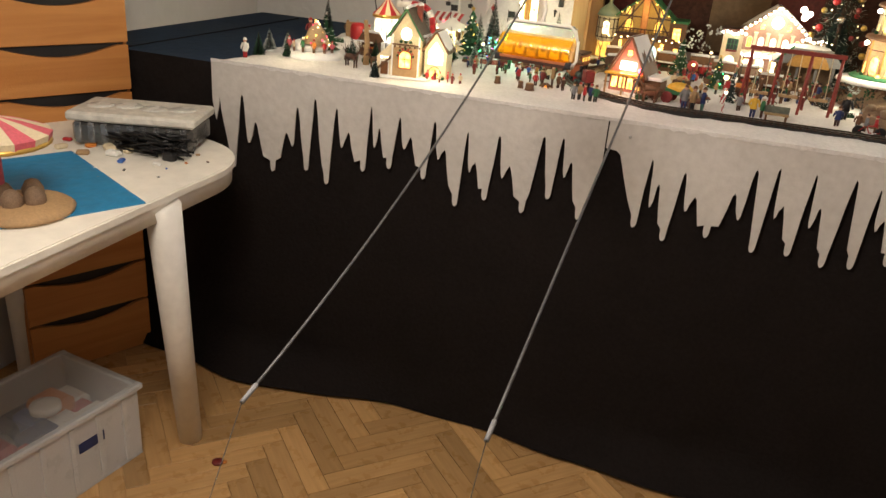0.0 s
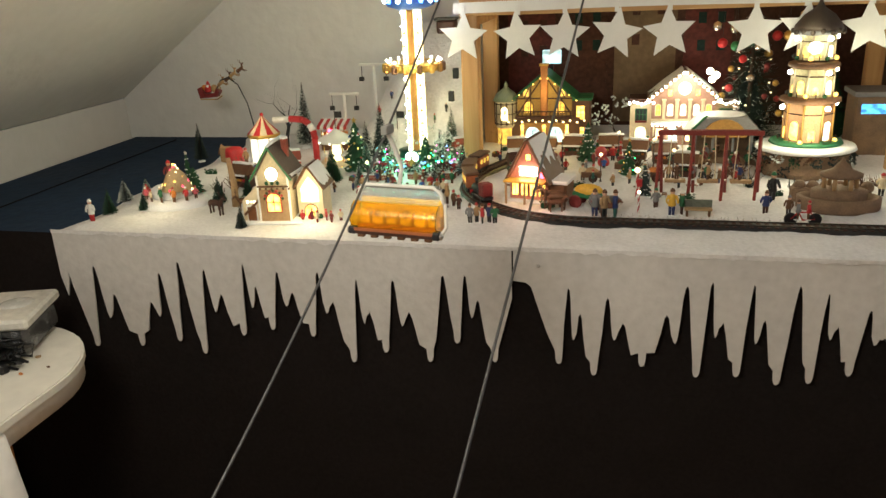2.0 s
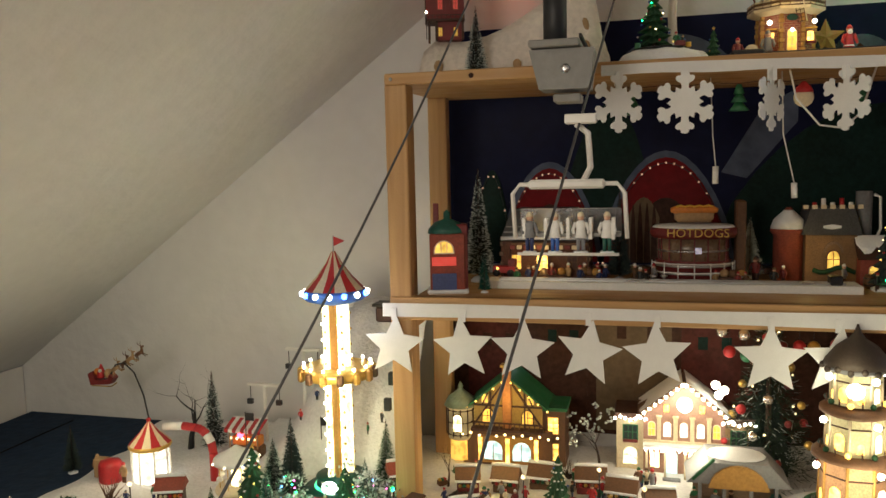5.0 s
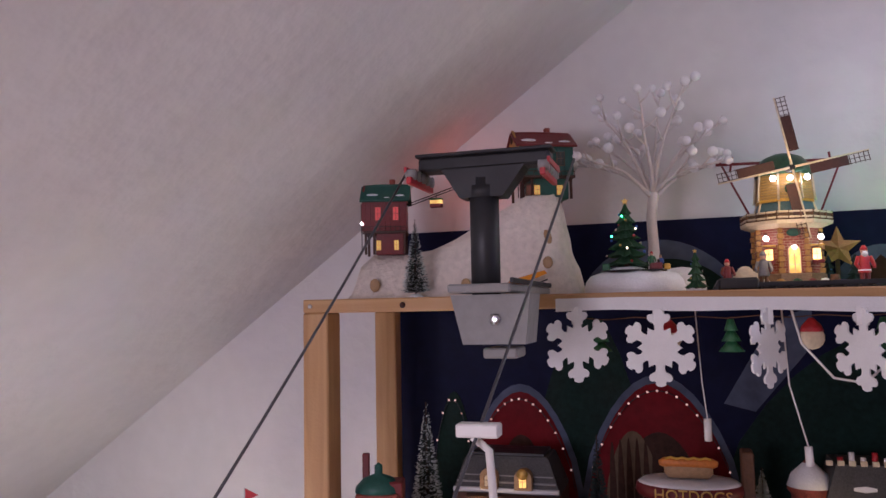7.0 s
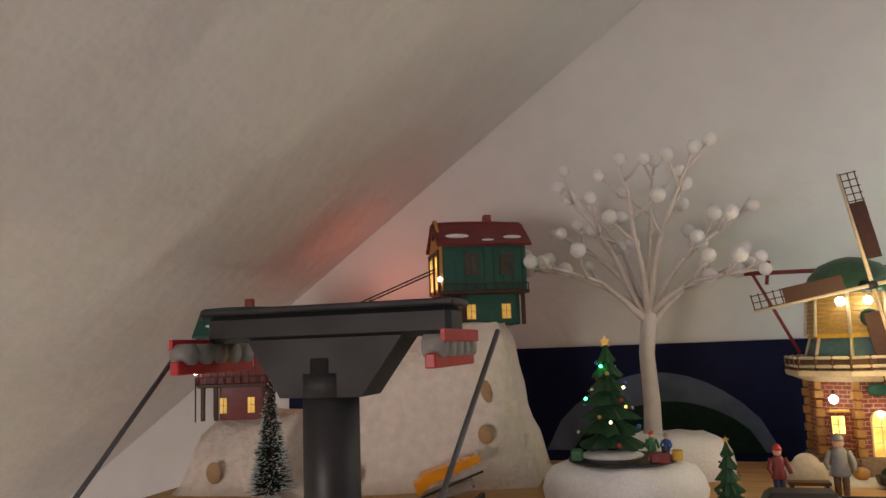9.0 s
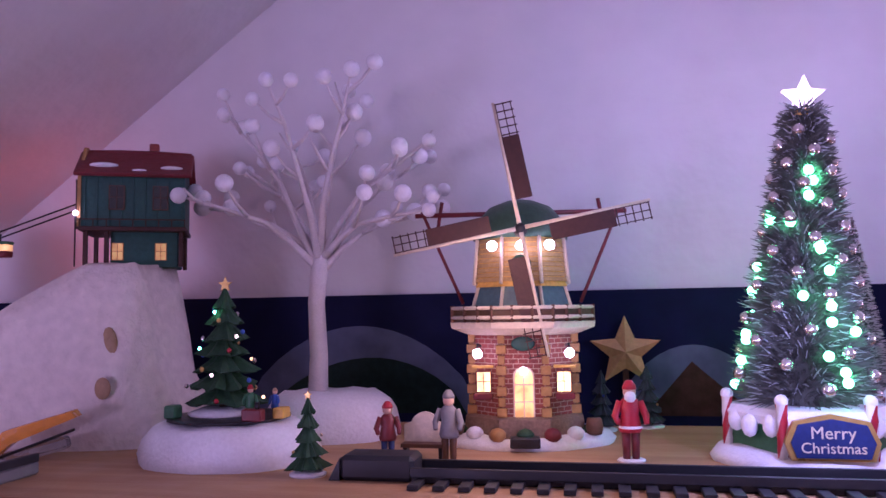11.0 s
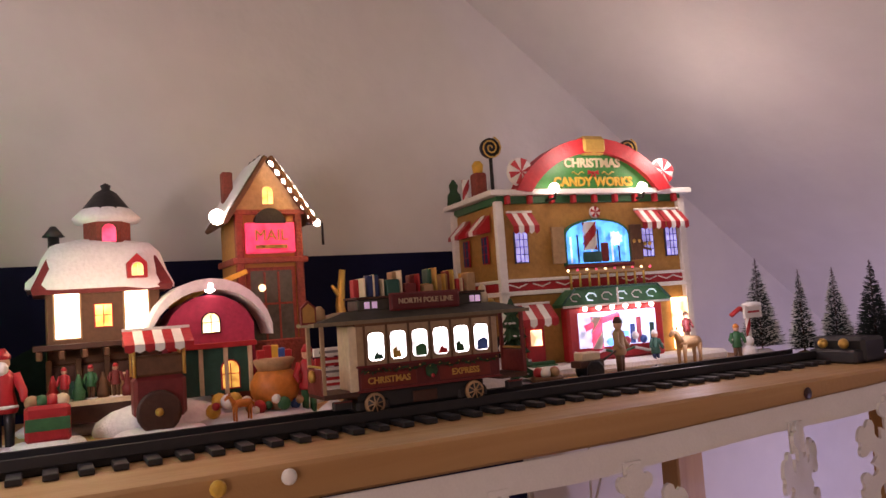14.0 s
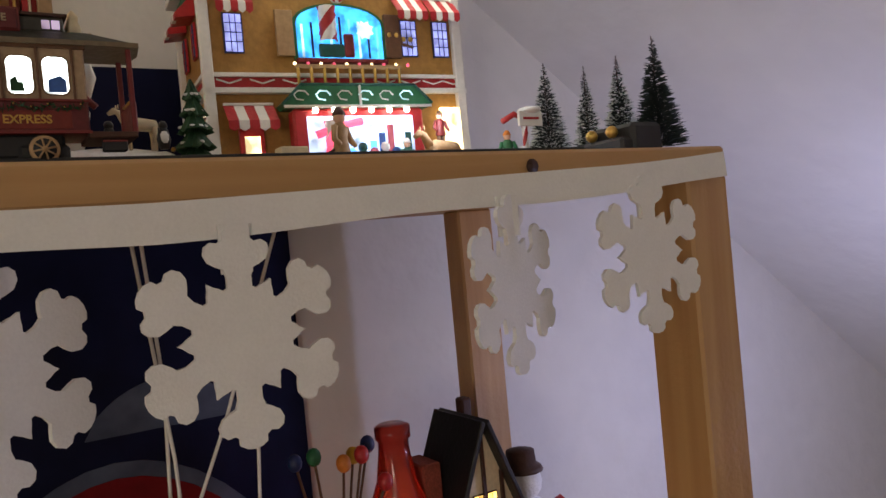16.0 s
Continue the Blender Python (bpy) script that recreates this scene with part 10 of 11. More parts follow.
# ---- the busy streets between the models ----
def build_crowd():
    g = random.Random(21)
    taken = [(.44, .105, .075), (.505, .14, .045), (.603, .605, .085), (.93, .30, .065), (1.045, .24, .05), (.19, .575, .05), (.33, .72, .045), (.395, .56, .05), (.155, .185, .085), (1.492, .535, .115), (1.505, .265, .10), (1.33, .64, .10), (1.275, .33, .03), (.48, .47, .03), (.64, .52, .025), (1.022, .60, .03), (1.153, .318, .02), (1.12, .48, .022)]
    rails = [rail_point(1.62 * k / 60)[0] for k in range(61)]
    coats = (RED, BROWN, NAVY, TAN, GREEN, GREY, DARKRED, TEAL, CREAM, OCHRE, BLACK, BLUE)
    for k, (x, y, turn) in enumerate(((.845, .640, 12), (.915, .665, 0), (.985, .690, -6), (1.075, .690, 5), (1.135, .655, -8), (1.200, .610, 8), (.870, .500, 25), (1.245, .500, -10), (.705, .640, 30), (.300, .480, 20), (.250, .330, -15))):
        hw, hd, hh = g.uniform(.040, .054), .030, g.uniform(.030, .038)
        b = thing("market_hut", on_snow(x, y), "small dark wooden market hut with a snow-edged roof and warm light", "market stall", "market huts", turn)
        wood = g.choice((BROWN, DARKWOOD, DARKRED))
        part("back", Mesh().box(0, hd / 2 - .002, 0, hw, .003, hh), wood, b)
        part("counter", Mesh().box(0, -hd / 2 + .003, 0, hw, .005, hh * .42), wood, b)
        for s in (-1, 1):
            part("side", Mesh().box(s * (hw / 2 - .0015), .002, 0, .003, hd - .004, hh), wood, b)
        for q in range(5):
            part("ware", Mesh().ball(-hw * .36 + q * hw * .18, -hd / 2 + .004, hh * .42 + .003, .0038, 0, 6), g.choice((RED, ORANGE, GOLD, GREEN, CREAM)), b)
        part("lamp", Mesh().ball(0, 0, hh * .86, .0036, 0, 8), LIT_YELLOW, b, "glowing lamp")
        rf = part("roof", Mesh().plate([(-hd * .85, hh - .004), (hd * .85, hh - .004), (0, hh + .020)], -hw * .58, hw * .58, at=pose(0, 0, 0, 0, 0, 90)), g.choice((BROWN, DARKWOOD, BRICK)), b)
        part("snow_edge", Mesh().tube([(-hw * .58, 0, hh + .0195), (0, -.001, hh + .021), (hw * .58, 0, hh + .0195)], .0038, 7), SNOWP, rf)
        part("snow_edge", Mesh().tube([(-hw * .58, -hd * .85, hh - .003), (hw * .58, -hd * .85, hh - .003)], .0026, 6), SNOWP, rf)
        taken.append((x, y, .036))
    def free(x, y, r):
        if any((x - a) ** 2 + (y - b) ** 2 < (r + c) ** 2 for a, b, c in taken) or any((x - p.x) ** 2 + (y - p.y) ** 2 < (.028 + r) ** 2 for p in rails):
            return False
        taken.append((x, y, r))
        return True
    for x0, x1, y0, y1, n, h0, h1 in ((.52, .74, .22, .50, 22, .026, .040), (.80, 1.20, .52, .74, 44, .026, .042), (1.00, 1.20, .34, .50, 12, .032, .046), (1.18, 1.40, .39, .56, 20, .028, .044), (.26, .56, .26, .50, 14, .026, .038), (.04, .32, .26, .50, 5, .026, .034), (1.36, 1.44, .18, .36, 5, .03, .045), (.82, .98, .42, .52, 9, .03, .042), (1.55, 1.75, .16, .45, 8, .034, .05), (1.10, 1.42, .19, .26, 3, .04, .052)):
        for k in range(n):
            x, y = g.uniform(x0, x1), g.uniform(y0, y1)
            if free(x, y, .008):
                figurine(on_snow(x, y), g.uniform(h0, h1), g.choice(coats), g.choice((BROWN, BLACK, NAVY, DARKWOOD)), g.choice((RED, BROWN, GREY, WHITE, GREEN)), g.uniform(-180, 180), arm=g.uniform(-30, 80))
    # lamp posts with warm globes
    for x, y, h in ((.555, .330, .060), (.690, .360, .066), (.820, .560, .070), (.965, .560, .070), (1.095, .620, .070), (1.175, .560, .066), (1.215, .470, .062), (1.345, .450, .066), (.345, .330, .056), (.255, .420, .055), (1.060, .430, .060)):
        if free(x, y, .004):
            l = thing("street_lamp", on_snow(x, y), "tiny black lamp post with a warm glowing globe", "lamp post", "village lamp posts")
            part("post", Mesh().tube([(0, 0, 0), (0, 0, h * .15), (0, 0, h)], [.0030, .0014, .0011], 6), BLACK, l)
            part("globe", Mesh().ball(0, 0, h + .003, .0040, 0, 8), LIT_WARM, l, "glowing globe")
    # flocked bushes with blue and pink lights at the ride's foot
    for k, (x, y, r) in enumerate(((.532, .520, .026), (.552, .455, .020), (.675, .545, .028), (.700, .490, .022), (.655, .450, .016), (.580, .480, .016), (.720, .560, .020))):
        b = thing("lit_bush", on_snow(x, y), "frosted bush with small blue and pink lights", "bush", "lit bushes")
        me = Mesh()
        for i in range(170):
            d = Vector((g.gauss(0, 1), g.gauss(0, 1), g.gauss(.4, 1))).normalized()
            c = Vector((0, 0, r * 1.2)) + d * r * g.uniform(.6, 1.1)
            s = d.orthogonal().normalized() * .0016
            me.add([c - s, c + s, c + s + d * .005, c - s + d * .005], [[0, 1, 2, 3]], 0 if g.random() < .6 else 1)
        part("twig_mass", me, [GREYFIR, FROST], b)
        part("stem", Mesh().tube([(0, 0, 0), (0, 0, r * 1.3)], [.003, .002], 6), BARK, b)
        for i in range(9):
            d = Vector((g.gauss(0, 1), -abs(g.gauss(0, 1)), g.gauss(.3, 1))).normalized()
            part("led", Mesh().ball(d.x * r, d.y * r, r * 1.2 + d.z * r, .0019, 0, 6), (LED_BLUE, LED_GREEN, mat("pink_led", (1.0, .12, .55), .5, vary=0, glow=5))[i % 3], b)
    # brown leafless shrubs among the models
    for k in range(34):
        x, y = g.choice(((g.uniform(.80, 1.20), g.uniform(.52, .76)), (g.uniform(1.36, 1.62), g.uniform(.34, .44)), (g.uniform(1.14, 1.40), g.uniform(.42, .58)), (g.uniform(.05, .40), g.uniform(.24, .50))))
        if not free(x, y, .006):
            continue
        b = thing("bare_shrub", on_snow(x, y), "small brown leafless shrub poking out of the snow", "shrub", "bare shrubs")
        me, hh = Mesh(), g.uniform(.022, .050)
        for i in range(26):
            d = Vector((g.gauss(0, .45), g.gauss(0, .45), 1)).normalized() * hh * g.uniform(.5, 1)
            e = d + Vector((g.gauss(0, 1), g.gauss(0, 1), .5)) * hh * .12
            me.tube([(0, 0, 0), tuple(d * .55), tuple(e)], [.0011, .0008, .0004], 4)
        part("twig_mass", me, g.choice((BARK, DARKFIR, BROWN)), b)
    # sledges, crates and low hedges
    for k in range(60):
        x, y = g.uniform(.05, 1.44), g.uniform(.18, .74)
        if not free(x, y, .012):
            continue
        kind = k % 3
        if kind == 0:
            c = thing("toy_crate", on_snow(x, y), "tiny wooden crate of wrapped parcels in the snow", "crate", "toy crates", g.uniform(0, 90))
            part("box", Mesh().box(0, 0, 0, .018, .013, .010, b=.001), g.choice((BROWN, TAN, DARKWOOD)), c)
            for i in (-1, 0, 1):
                part("parcel", Mesh().box(i * .0055, 0, .008, .005, .008, .006, b=.0008), g.choice((RED, GREEN, GOLD, BLUE)), c)
        elif kind == 1:
            c = thing("toy_hedge", on_snow(x, y), "low frosted green hedge in the snow", "hedge", "toy hedges", g.uniform(-40, 40))
            me = Mesh()
            for i in range(60):
                p = Vector((g.uniform(-.014, .014), g.uniform(-.004, .004), g.uniform(.002, .014)))
                q = Vector((g.uniform(-1, 1), g.uniform(-1, 1), g.uniform(0, 1))) * .004
                s = q.orthogonal().normalized() * .0012
                me.add([p - s, p + s, p + q + s, p + q - s], [[0, 1, 2, 3]], 0 if g.random() < .7 else 1)
            me.box(0, 0, 0, .028, .008, .011, b=.002)
            part("leaves", me, [FIR, FROST], c)
        else:
            c = thing("toy_sledge", on_snow(x, y), "tiny brown sledge in the snow", "sledge", "toy sledges", g.uniform(0, 180))
            part("seat", Mesh().box(0, 0, .005, .020, .009, .0016), BROWN, c)
            for s in (-1, 1):
                part("runner", Mesh().tube([(-.011, s * .004, .001), (.009, s * .004, .001), (.013, s * .004, .005)], .0009, 5), DARKRED, c)
    beast(on_snow(.345, .150), .034, BROWN, "small brown reindeer figurine in the snow", 30, antlers=True)
    beast(on_snow(1.085, .175), .036, mat("bay_horse", (.16, .06, .03), .6), "small bay horse figurine in front of the wagon", 170)
    beast(on_snow(.985, .195), .034, mat("bay_horse", (.16, .06, .03), .6), "small bay horse figurine in front of the farm shop", 190)


build_crowd()


def build_square():
    """Trees, planters and groups on the open snow in front of the ride."""
    for k, (x, y, h) in enumerate(((.607, .297, .105), (.727, .311, .100), (.560, .262, .060))):
        bare_tree(on_snow(x, y), h, "small dark leafless tree with spreading twigs in the square", 60 + k, BARK, .75, None, None, depth=3, thick=.034, trunk=.42, first=4)
    brickred = mat("planter_red", (.30, .04, .03), .6, vary=.3)
    for k, (x, y, w, turn) in enumerate(((.556, .407, .052, 6), (.705, .437, .050, -8), (.640, .420, .036, 0))):
        t = thing("brick_planter", on_snow(x, y), "low red planter with snow-edged coping and frosted shrubs", "planter", "brick planters", turn)
        part("wall", Mesh().box(0, 0, 0, w, .018, .016, b=.001), brickred, t)
        for q in range(4):
            part("joint", Mesh().box(0, -.0091, .0030 + q * .0036, w - .002, .0004, .0006, b=.0001), CREAM, t)
        part("coping", Mesh().box(0, 0, .016, w + .004, .021, .003, b=.001), SNOWP, t)
        g = random.Random(90 + k)
        me = Mesh()
        for i in range(240):
            d = Vector((g.gauss(0, 1), g.gauss(0, .6), abs(g.gauss(.2, .8)))).normalized()
            c = Vector((g.uniform(-w * .42, w * .42), g.uniform(-.006, .006), .018)) + d * g.uniform(.004, .020)
            q = d.orthogonal().normalized() * .0012
            me.add([c - q, c + q, c + q + d * .005, c - q + d * .005], [[0, 1, 2, 3]], 0 if g.random() < .7 else 1)
        part("shrub", me, [DARKFIR, FROST], t)
    for k, (x, y, h) in enumerate(((.531, .342, .062), (.475, .560, .112), (.668, .552, .090), (.690, .400, .050), (.505, .470, .085), (.742, .470, .078))):
        bristle_tree(on_snow(x, y), h, h * .30, (TEAL, DARKFIR)[k % 2], FROST, "frosted green bottle brush tree beside the drop tower", 1100, seed=400 + k)
    c = thing("camp_fire", on_snow(.750, .205), "small camp fire of brown logs among sitting figures", "camp fire")
    for k in range(6):
        a = k * math.pi / 3
        part("log", Mesh().tube([(.016 * math.cos(a), .012 * math.sin(a), .003), (.002 * math.cos(a), .002 * math.sin(a), .010)], .0026, 6), BROWN, c)
    part("ember", Mesh().ball(0, 0, .005, .005, 0, 8, .7), mat("ember_glow", (1.0, .35, .05), .5, vary=0, glow=1.2), c, "glowing ember")
    for k, (x, y, h, m) in enumerate(((.724, .206, .034, RED), (.775, .218, .036, BROWN), (.758, .232, .052, TAN), (.735, .228, .040, DARKRED), (.790, .196, .032, DARKWOOD), (.676, .236, .038, RED), (.668, .252, .040, NAVY))):
        figurine(on_snow(x, y), h, m, DARKWOOD, (BROWN, RED, WHITE)[k % 3], 50 * k)
    for k, (x, y, rr) in enumerate(((.724, .148, .010), (.700, .160, .006), (.640, .180, .007))):
        q = thing("tree_stump", on_snow(x, y), "short brown tree stump with a pale cut top", "stump", "tree stumps")
        part("bark", Mesh().lathe([(rr * 1.2, 0), (rr, .006), (rr * .95, .016)], 10), BROWN, q)
        part("cut", Mesh().lathe([(rr * .85, .0160), (rr * .8, .0168)], 10), TAN, q)
    d = thing("stone_pond", on_snow(.985, .150), "low ring of stones round a frozen pond", "pond")
    g = random.Random(33)
    for k in range(22):
        a = 2 * math.pi * k / 22
        part("stone", Mesh().ball(.042 * math.cos(a), .014 * math.sin(a), .002, g.uniform(.0036, .0056), 0, 8, .8), STONE, d)
    part("ice", Mesh().lathe([(.040, .0005), (.039, .0016)], 24, squash=.33), mat("pond_ice", (.34, .40, .44), .15, vary=.15), d, "pale ice")
    l = thing("red_lamp_post", on_snow(1.141, .197), "red and white striped post with a small lamp", "lamp post")
    part("post", candy_pole(Mesh(), 0, 0, 0, .056, .0022), [RED, WHITE], l)
    part("lantern", Mesh().box(0, 0, .056, .010, .010, .014, b=.001), RED, l)
    part("light", Mesh().ball(0, -.0052, .046, .0036, 0, 8), LIT_WHITE, l)
    p = thing("red_pinwheel_tree", on_snow(1.057, .517), "round red ornament on a thin stake", "ornament")
    part("stake", Mesh().tube([(0, 0, 0), (0, 0, .040)], .0014, 6), BROWN, p)
    part("globe", Mesh().ball(0, 0, .048, .014, 0, 12), mat("frosted_red", (.40, .05, .05), .5, vary=.4, grain=160), p)
    # dead grass pushing through the snow by the track
    g = random.Random(12)
    me = Mesh()
    for k in range(620):
        x = g.uniform(1.02, 1.62)
        y = g.uniform(.128, .172) - .02 * (x > 1.4)
        h = g.uniform(.004, .012)
        e = Vector((x + g.gauss(0, .003), y + g.gauss(0, .003), GND + h))
        me.add([(x - .0005, y, GND - .002), (x + .0005, y, GND - .002), tuple(e)], [[0, 1, 2]], 0 if g.random() < .6 else 1)
    solid("dead_grass", me, [BARK, TAN], "thin brown grass poking through the snow beside the track", "grass", kind="stuff")


build_square()

# ---- middle shelf ----
def on_shelf(x, y, dz=0.0):
    return (x, y, SHELF + dz)


def build_rail_board():
    t = thing("white_rail_board", on_shelf(1.205, .690), "white board with two thin rails on the middle shelf", "railway track")
    part("board", Mesh().box(0, 0, 0, .650, .060, .014, b=.001), WHITE, t)
    for y in (-.016, .002):
        part("rail", Mesh().box(0, y, .014, .600, .003, .004, b=.0005), STEEL, t)
    part("end_stop", Mesh().box(.285, -.008, .014, .020, .026, .016), BLACK, t)


build_rail_board()


def build_shelf_houses():
    t = thing("red_shop", on_shelf(.822, .608), "narrow red brick shop with a green domed roof", "model house", rz=14)
    part("foot", Mesh().box(0, 0, 0, .076, .052, .008, b=.003), SNOWP, t)
    part("body", Mesh().box(0, 0, .006, .064, .044, .104, b=.002), BRICK, t)
    part("lit_strip", Mesh().box(-.006, -.0230, .052, .044, .002, .016), mat("dim_sign", (1.0, .10, .08), .5, vary=0, glow=.22), t, "red lit shop sign")
    part("blue_base", Mesh().box(-.006, -.0230, .008, .044, .003, .030), mat("dull_blue", (.06, .08, .20), .6, vary=.3), t)
    window(t, -.006, -.0222, .076, .032, .020, LIT_DIM, CREAM, True, (2, 0))
    part("dome_roof", Mesh().lathe([(.036, .110), (.034, .118), (.022, .130), (.006, .136), (.006, .148), (.001, .152)], 14, squash=.75), TEAL, t)
    part("side_tower", Mesh().box(.024, .004, .006, .026, .040, .120, b=.002), DARKRED, t)
    part("chimney", Mesh().box(-.020, .010, .120, .010, .010, .044), DARKRED, t)
    bristle_tree(on_shelf(.852, .745), .225, .034, DARKFIR, FROST, "tall dark bottle brush tree on the middle shelf", 1800, seed=81)
    bristle_tree(on_shelf(.890, .610), .078, .014, TEAL, TEAL, "small teal bottle brush tree on the middle shelf", 700, seed=82)
    bristle_tree(on_shelf(1.125, .775), .175, .026, DARKFIR, DARKFIR, "dark bottle brush tree on the middle shelf", 1300, seed=83)
    bristle_tree(on_shelf(1.372, .850), .120, .030, FROST, FROST, "white frosted bottle brush tree on the middle shelf", 1300, seed=84)
    h = thing("stone_villa", on_shelf(.982, .800, .0), "dark model villa with a lit doorway and mansard roof", "model house", scale=1.16)
    part("body", Mesh().box(0, 0, 0, .150, .080, .070, b=.001), mat("dark_brick", (.115, .045, .028), .8, vary=.5, grain=110, bump=.5), h, "dark brick walls")
    for k in range(8):
        part("quoin", Mesh().box(-.074 if k % 2 else .074, -.0395, .002 + .0085 * k, .007 if k % 4 < 2 else .005, .004, .0068, b=.0006), STONE, h)
    for k in range(11):
        part("awning_fringe", Mesh().box(-.052 + k * .0115, -.0575, .0575, .0085, .002, .007, b=.0004), (DARKRED, CREAM)[k % 2], h)
    for x in (-.056, .010, .074):
        part("porch_post", Mesh().tube([(x, -.055, 0), (x, -.055, .064)], .0016, 6), DARKWOOD, h)
    part("clock", Mesh().lathe([(.0075, 0), (.0075, .002)], 16, 0, at=pose(.026, -.0535, .100, 90)), GOLD, h, "round gilt clock")
    part("mansard", Mesh().lathe([(.104, .070), (.106, .074), (.084, .116), (.080, .120)], 4, 0, smooth=False, squash=.58, turn=math.pi / 4), mat("dark_slate", (.055, .055, .058), .7, vary=.5, grain=110, bump=.5), h, "dark slate mansard")
    for k in range(5):
        z = .0755 + k * .0085
        part("slate_course", Mesh().box(0, -.0430 + k * .0026, z, .146 - .0068 * k, .003, .0030, b=.0006), GREY, h)
    part("eave_snow", Mesh().tube([(-.074, -.0440, .0745), (-.03, -.0450, .0760), (.02, -.0445, .0750), (.074, -.0440, .0760)], .0034, 7), SNOWP, h)
    part("balcony", Mesh().box(.010, -.048, .064, .130, .018, .005), BROWN, h)
    for k in range(2):
        d = part("dormer", Mesh().plate([(-.012, .078), (.012, .078), (.012, .094)] + arc(0, .094, .012, 0, 180, 8), -.052, -.030, at=pose(-.022 + k * .048, 0, 0)), TAN, h)
        window(d, -.022 + k * .048, -.052, .082, .010, .016, LIT_DIM if k else CREAM, BROWN, True, (1, 1))
    window(h, -.004, -.0402, .020, .018, .030, LIT_YELLOW, BROWN, True, (1, 1))
    window(h, -.048, -.0402, .022, .016, .024, LIT_DIM, BROWN, False, (1, 1))
    window(h, .046, -.0402, .022, .016, .024, DARKWOOD, BROWN, False, (1, 1))
    part("cresting", Mesh().box(0, 0, .120, .104, .060, .004), BLACK, h)
    w = thing("red_tractor", on_shelf(.905, .735, .014), "small red toy lorry with a lit cab on the rail board", "toy lorry")
    part("body", Mesh().box(0, 0, .006, .044, .020, .014), RED, w)
    part("cab", Mesh().box(.016, 0, .018, .016, .018, .016), DARKRED, w)
    part("lamp", Mesh().ball(-.012, -.011, .016, .003, 0, 8), LIT_YELLOW, w)
    for x in (-.014, .014):
        part("wheel", Mesh().lathe([(.007, -.002), (.007, .002)], 12, 0, at=pose(x, -.011, .007, 90)), BLACK, w)


build_shelf_houses()


def build_hot_dog_stand():
    t = thing("hot_dog_diner", on_shelf(1.262, .780), "round red diner with a hot dog on its roof", "model house", scale=1.18)
    part("foot", Mesh().lathe([(.064, 0), (.066, .006), (.060, .008)], 24, squash=.7), GREY, t)
    part("base", Mesh().lathe([(.058, .006), (.058, .036), (.060, .038)], 24, squash=.7), DARKRED, t)
    for z in (.016, .028):
        part("chrome_band", Mesh().lathe([(.0590, z), (.0600, z + .002), (.0590, z + .004)], 24, squash=.7), STEEL, t)
    part("glazing", Mesh().lathe([(.052, .038), (.052, .074)], 20, squash=.7), mat("dim_interior", (.20, .13, .08), .3, vary=.3), t)
    for k in range(9):
        a = math.pi + math.pi * k / 8
        part("mullion", Mesh().box(.0535 * math.cos(a), .0375 * math.sin(a), .038, .0022, .0022, .036), DARKRED, t)
        part("railing_post", Mesh().box(.0640 * math.cos(a), .0450 * math.sin(a), .006, .0018, .0018, .030), WHITE, t)
    for z in (.020, .034):
        part("railing", Mesh().tube([(.0640 * math.cos(math.pi * (1 + q / 14)), .0450 * math.sin(math.pi * (1 + q / 14)), z) for q in range(15)], .0012, 5), WHITE, t)
    part("counter_light", Mesh().box(.006, -.0372, .050, .010, .002, .010), mat("soft_counter_light", (.75, .70, .9), .5, vary=0, glow=.25), t)
    part("rail", Mesh().lathe([(.0545, .052), (.0555, .0535), (.0545, .055)], 24, squash=.7), STEEL, t)
    part("roof_slab", Mesh().lathe([(.064, .074), (.068, .080), (.066, .090), (.050, .094)], 24, squash=.7), DARKRED, t)
    part("roof_snow", Mesh().lathe([(.066, .089), (.060, .094), (.03, .096)], 24, squash=.7), SNOWP, t)
    words("lettering", "HOTDOGS", .0190, (.004, -.0500, .0835), GOLD, t, depth=.0012)
    hd = part("bun", Mesh().tube([(-.030, -.012, .110), (-.024, -.012, .110), (.024, -.012, .110), (.030, -.012, .110)], [.006, .012, .012, .006], 12), TAN, t, "golden-brown bun")
    part("sausage", Mesh().tube([(-.036, -.020, .118), (-.030, -.020, .119), (.030, -.020, .119), (.036, -.020, .118)], [.003, .006, .006, .003], 10), ORANGE, hd)
    part("mustard", Mesh().tube([(-.028 + .007 * k, -.024, .124 + .002 * (k % 2)) for k in range(9)], .0016, 6), YELLOWP, hd)
    part("side_tower", Mesh().box(.072, .010, 0, .015, .034, .132, b=.002), BROWN, t)
    for x in (-.062, -.046, .066):
        part("stool", Mesh().lathe([(.006, 0), (.002, .003), (.002, .014), (.006, .016), (.006, .018)], 10, 0, x, -.050), STEEL, t)
    figurine(on_shelf(1.378, .800, 0), .050, BLACK, BLACK, BLACK, 0, "small dark-suited figurine on the middle shelf")
    for k, x in enumerate((1.060, 1.085, 1.155, 1.190)):
        figurine(on_shelf(x, .745, 0), .040, (TAN, RED, BROWN, GREY)[k], BROWN, (WHITE, RED)[k % 2], k * 40)
    m = thing("mill_house", on_shelf(1.506, .830), "dark snowy model house with a round turret and pipes", "model house", scale=1.02)
    m.scale.z = 1.25
    part("body", Mesh().box(0, 0, 0, .086, .070, .072, b=.001), mat("brown_stone", (.20, .115, .055), .8, vary=.45, grain=100, bump=.5), m, "brown stone walls")
    for k in range(7):
        part("crenel", Mesh().box(-.045 + k * .015, -.0400, .1105, .009, .004, .006, b=.0006), CREAM, m)
    part("arch_stone", Mesh().plate(arc(.004, .046, .0165, 0, 180, 10) + arc(.004, .046, .0125, 180, 0, 10), -.0372, -.0345), STONE, m)
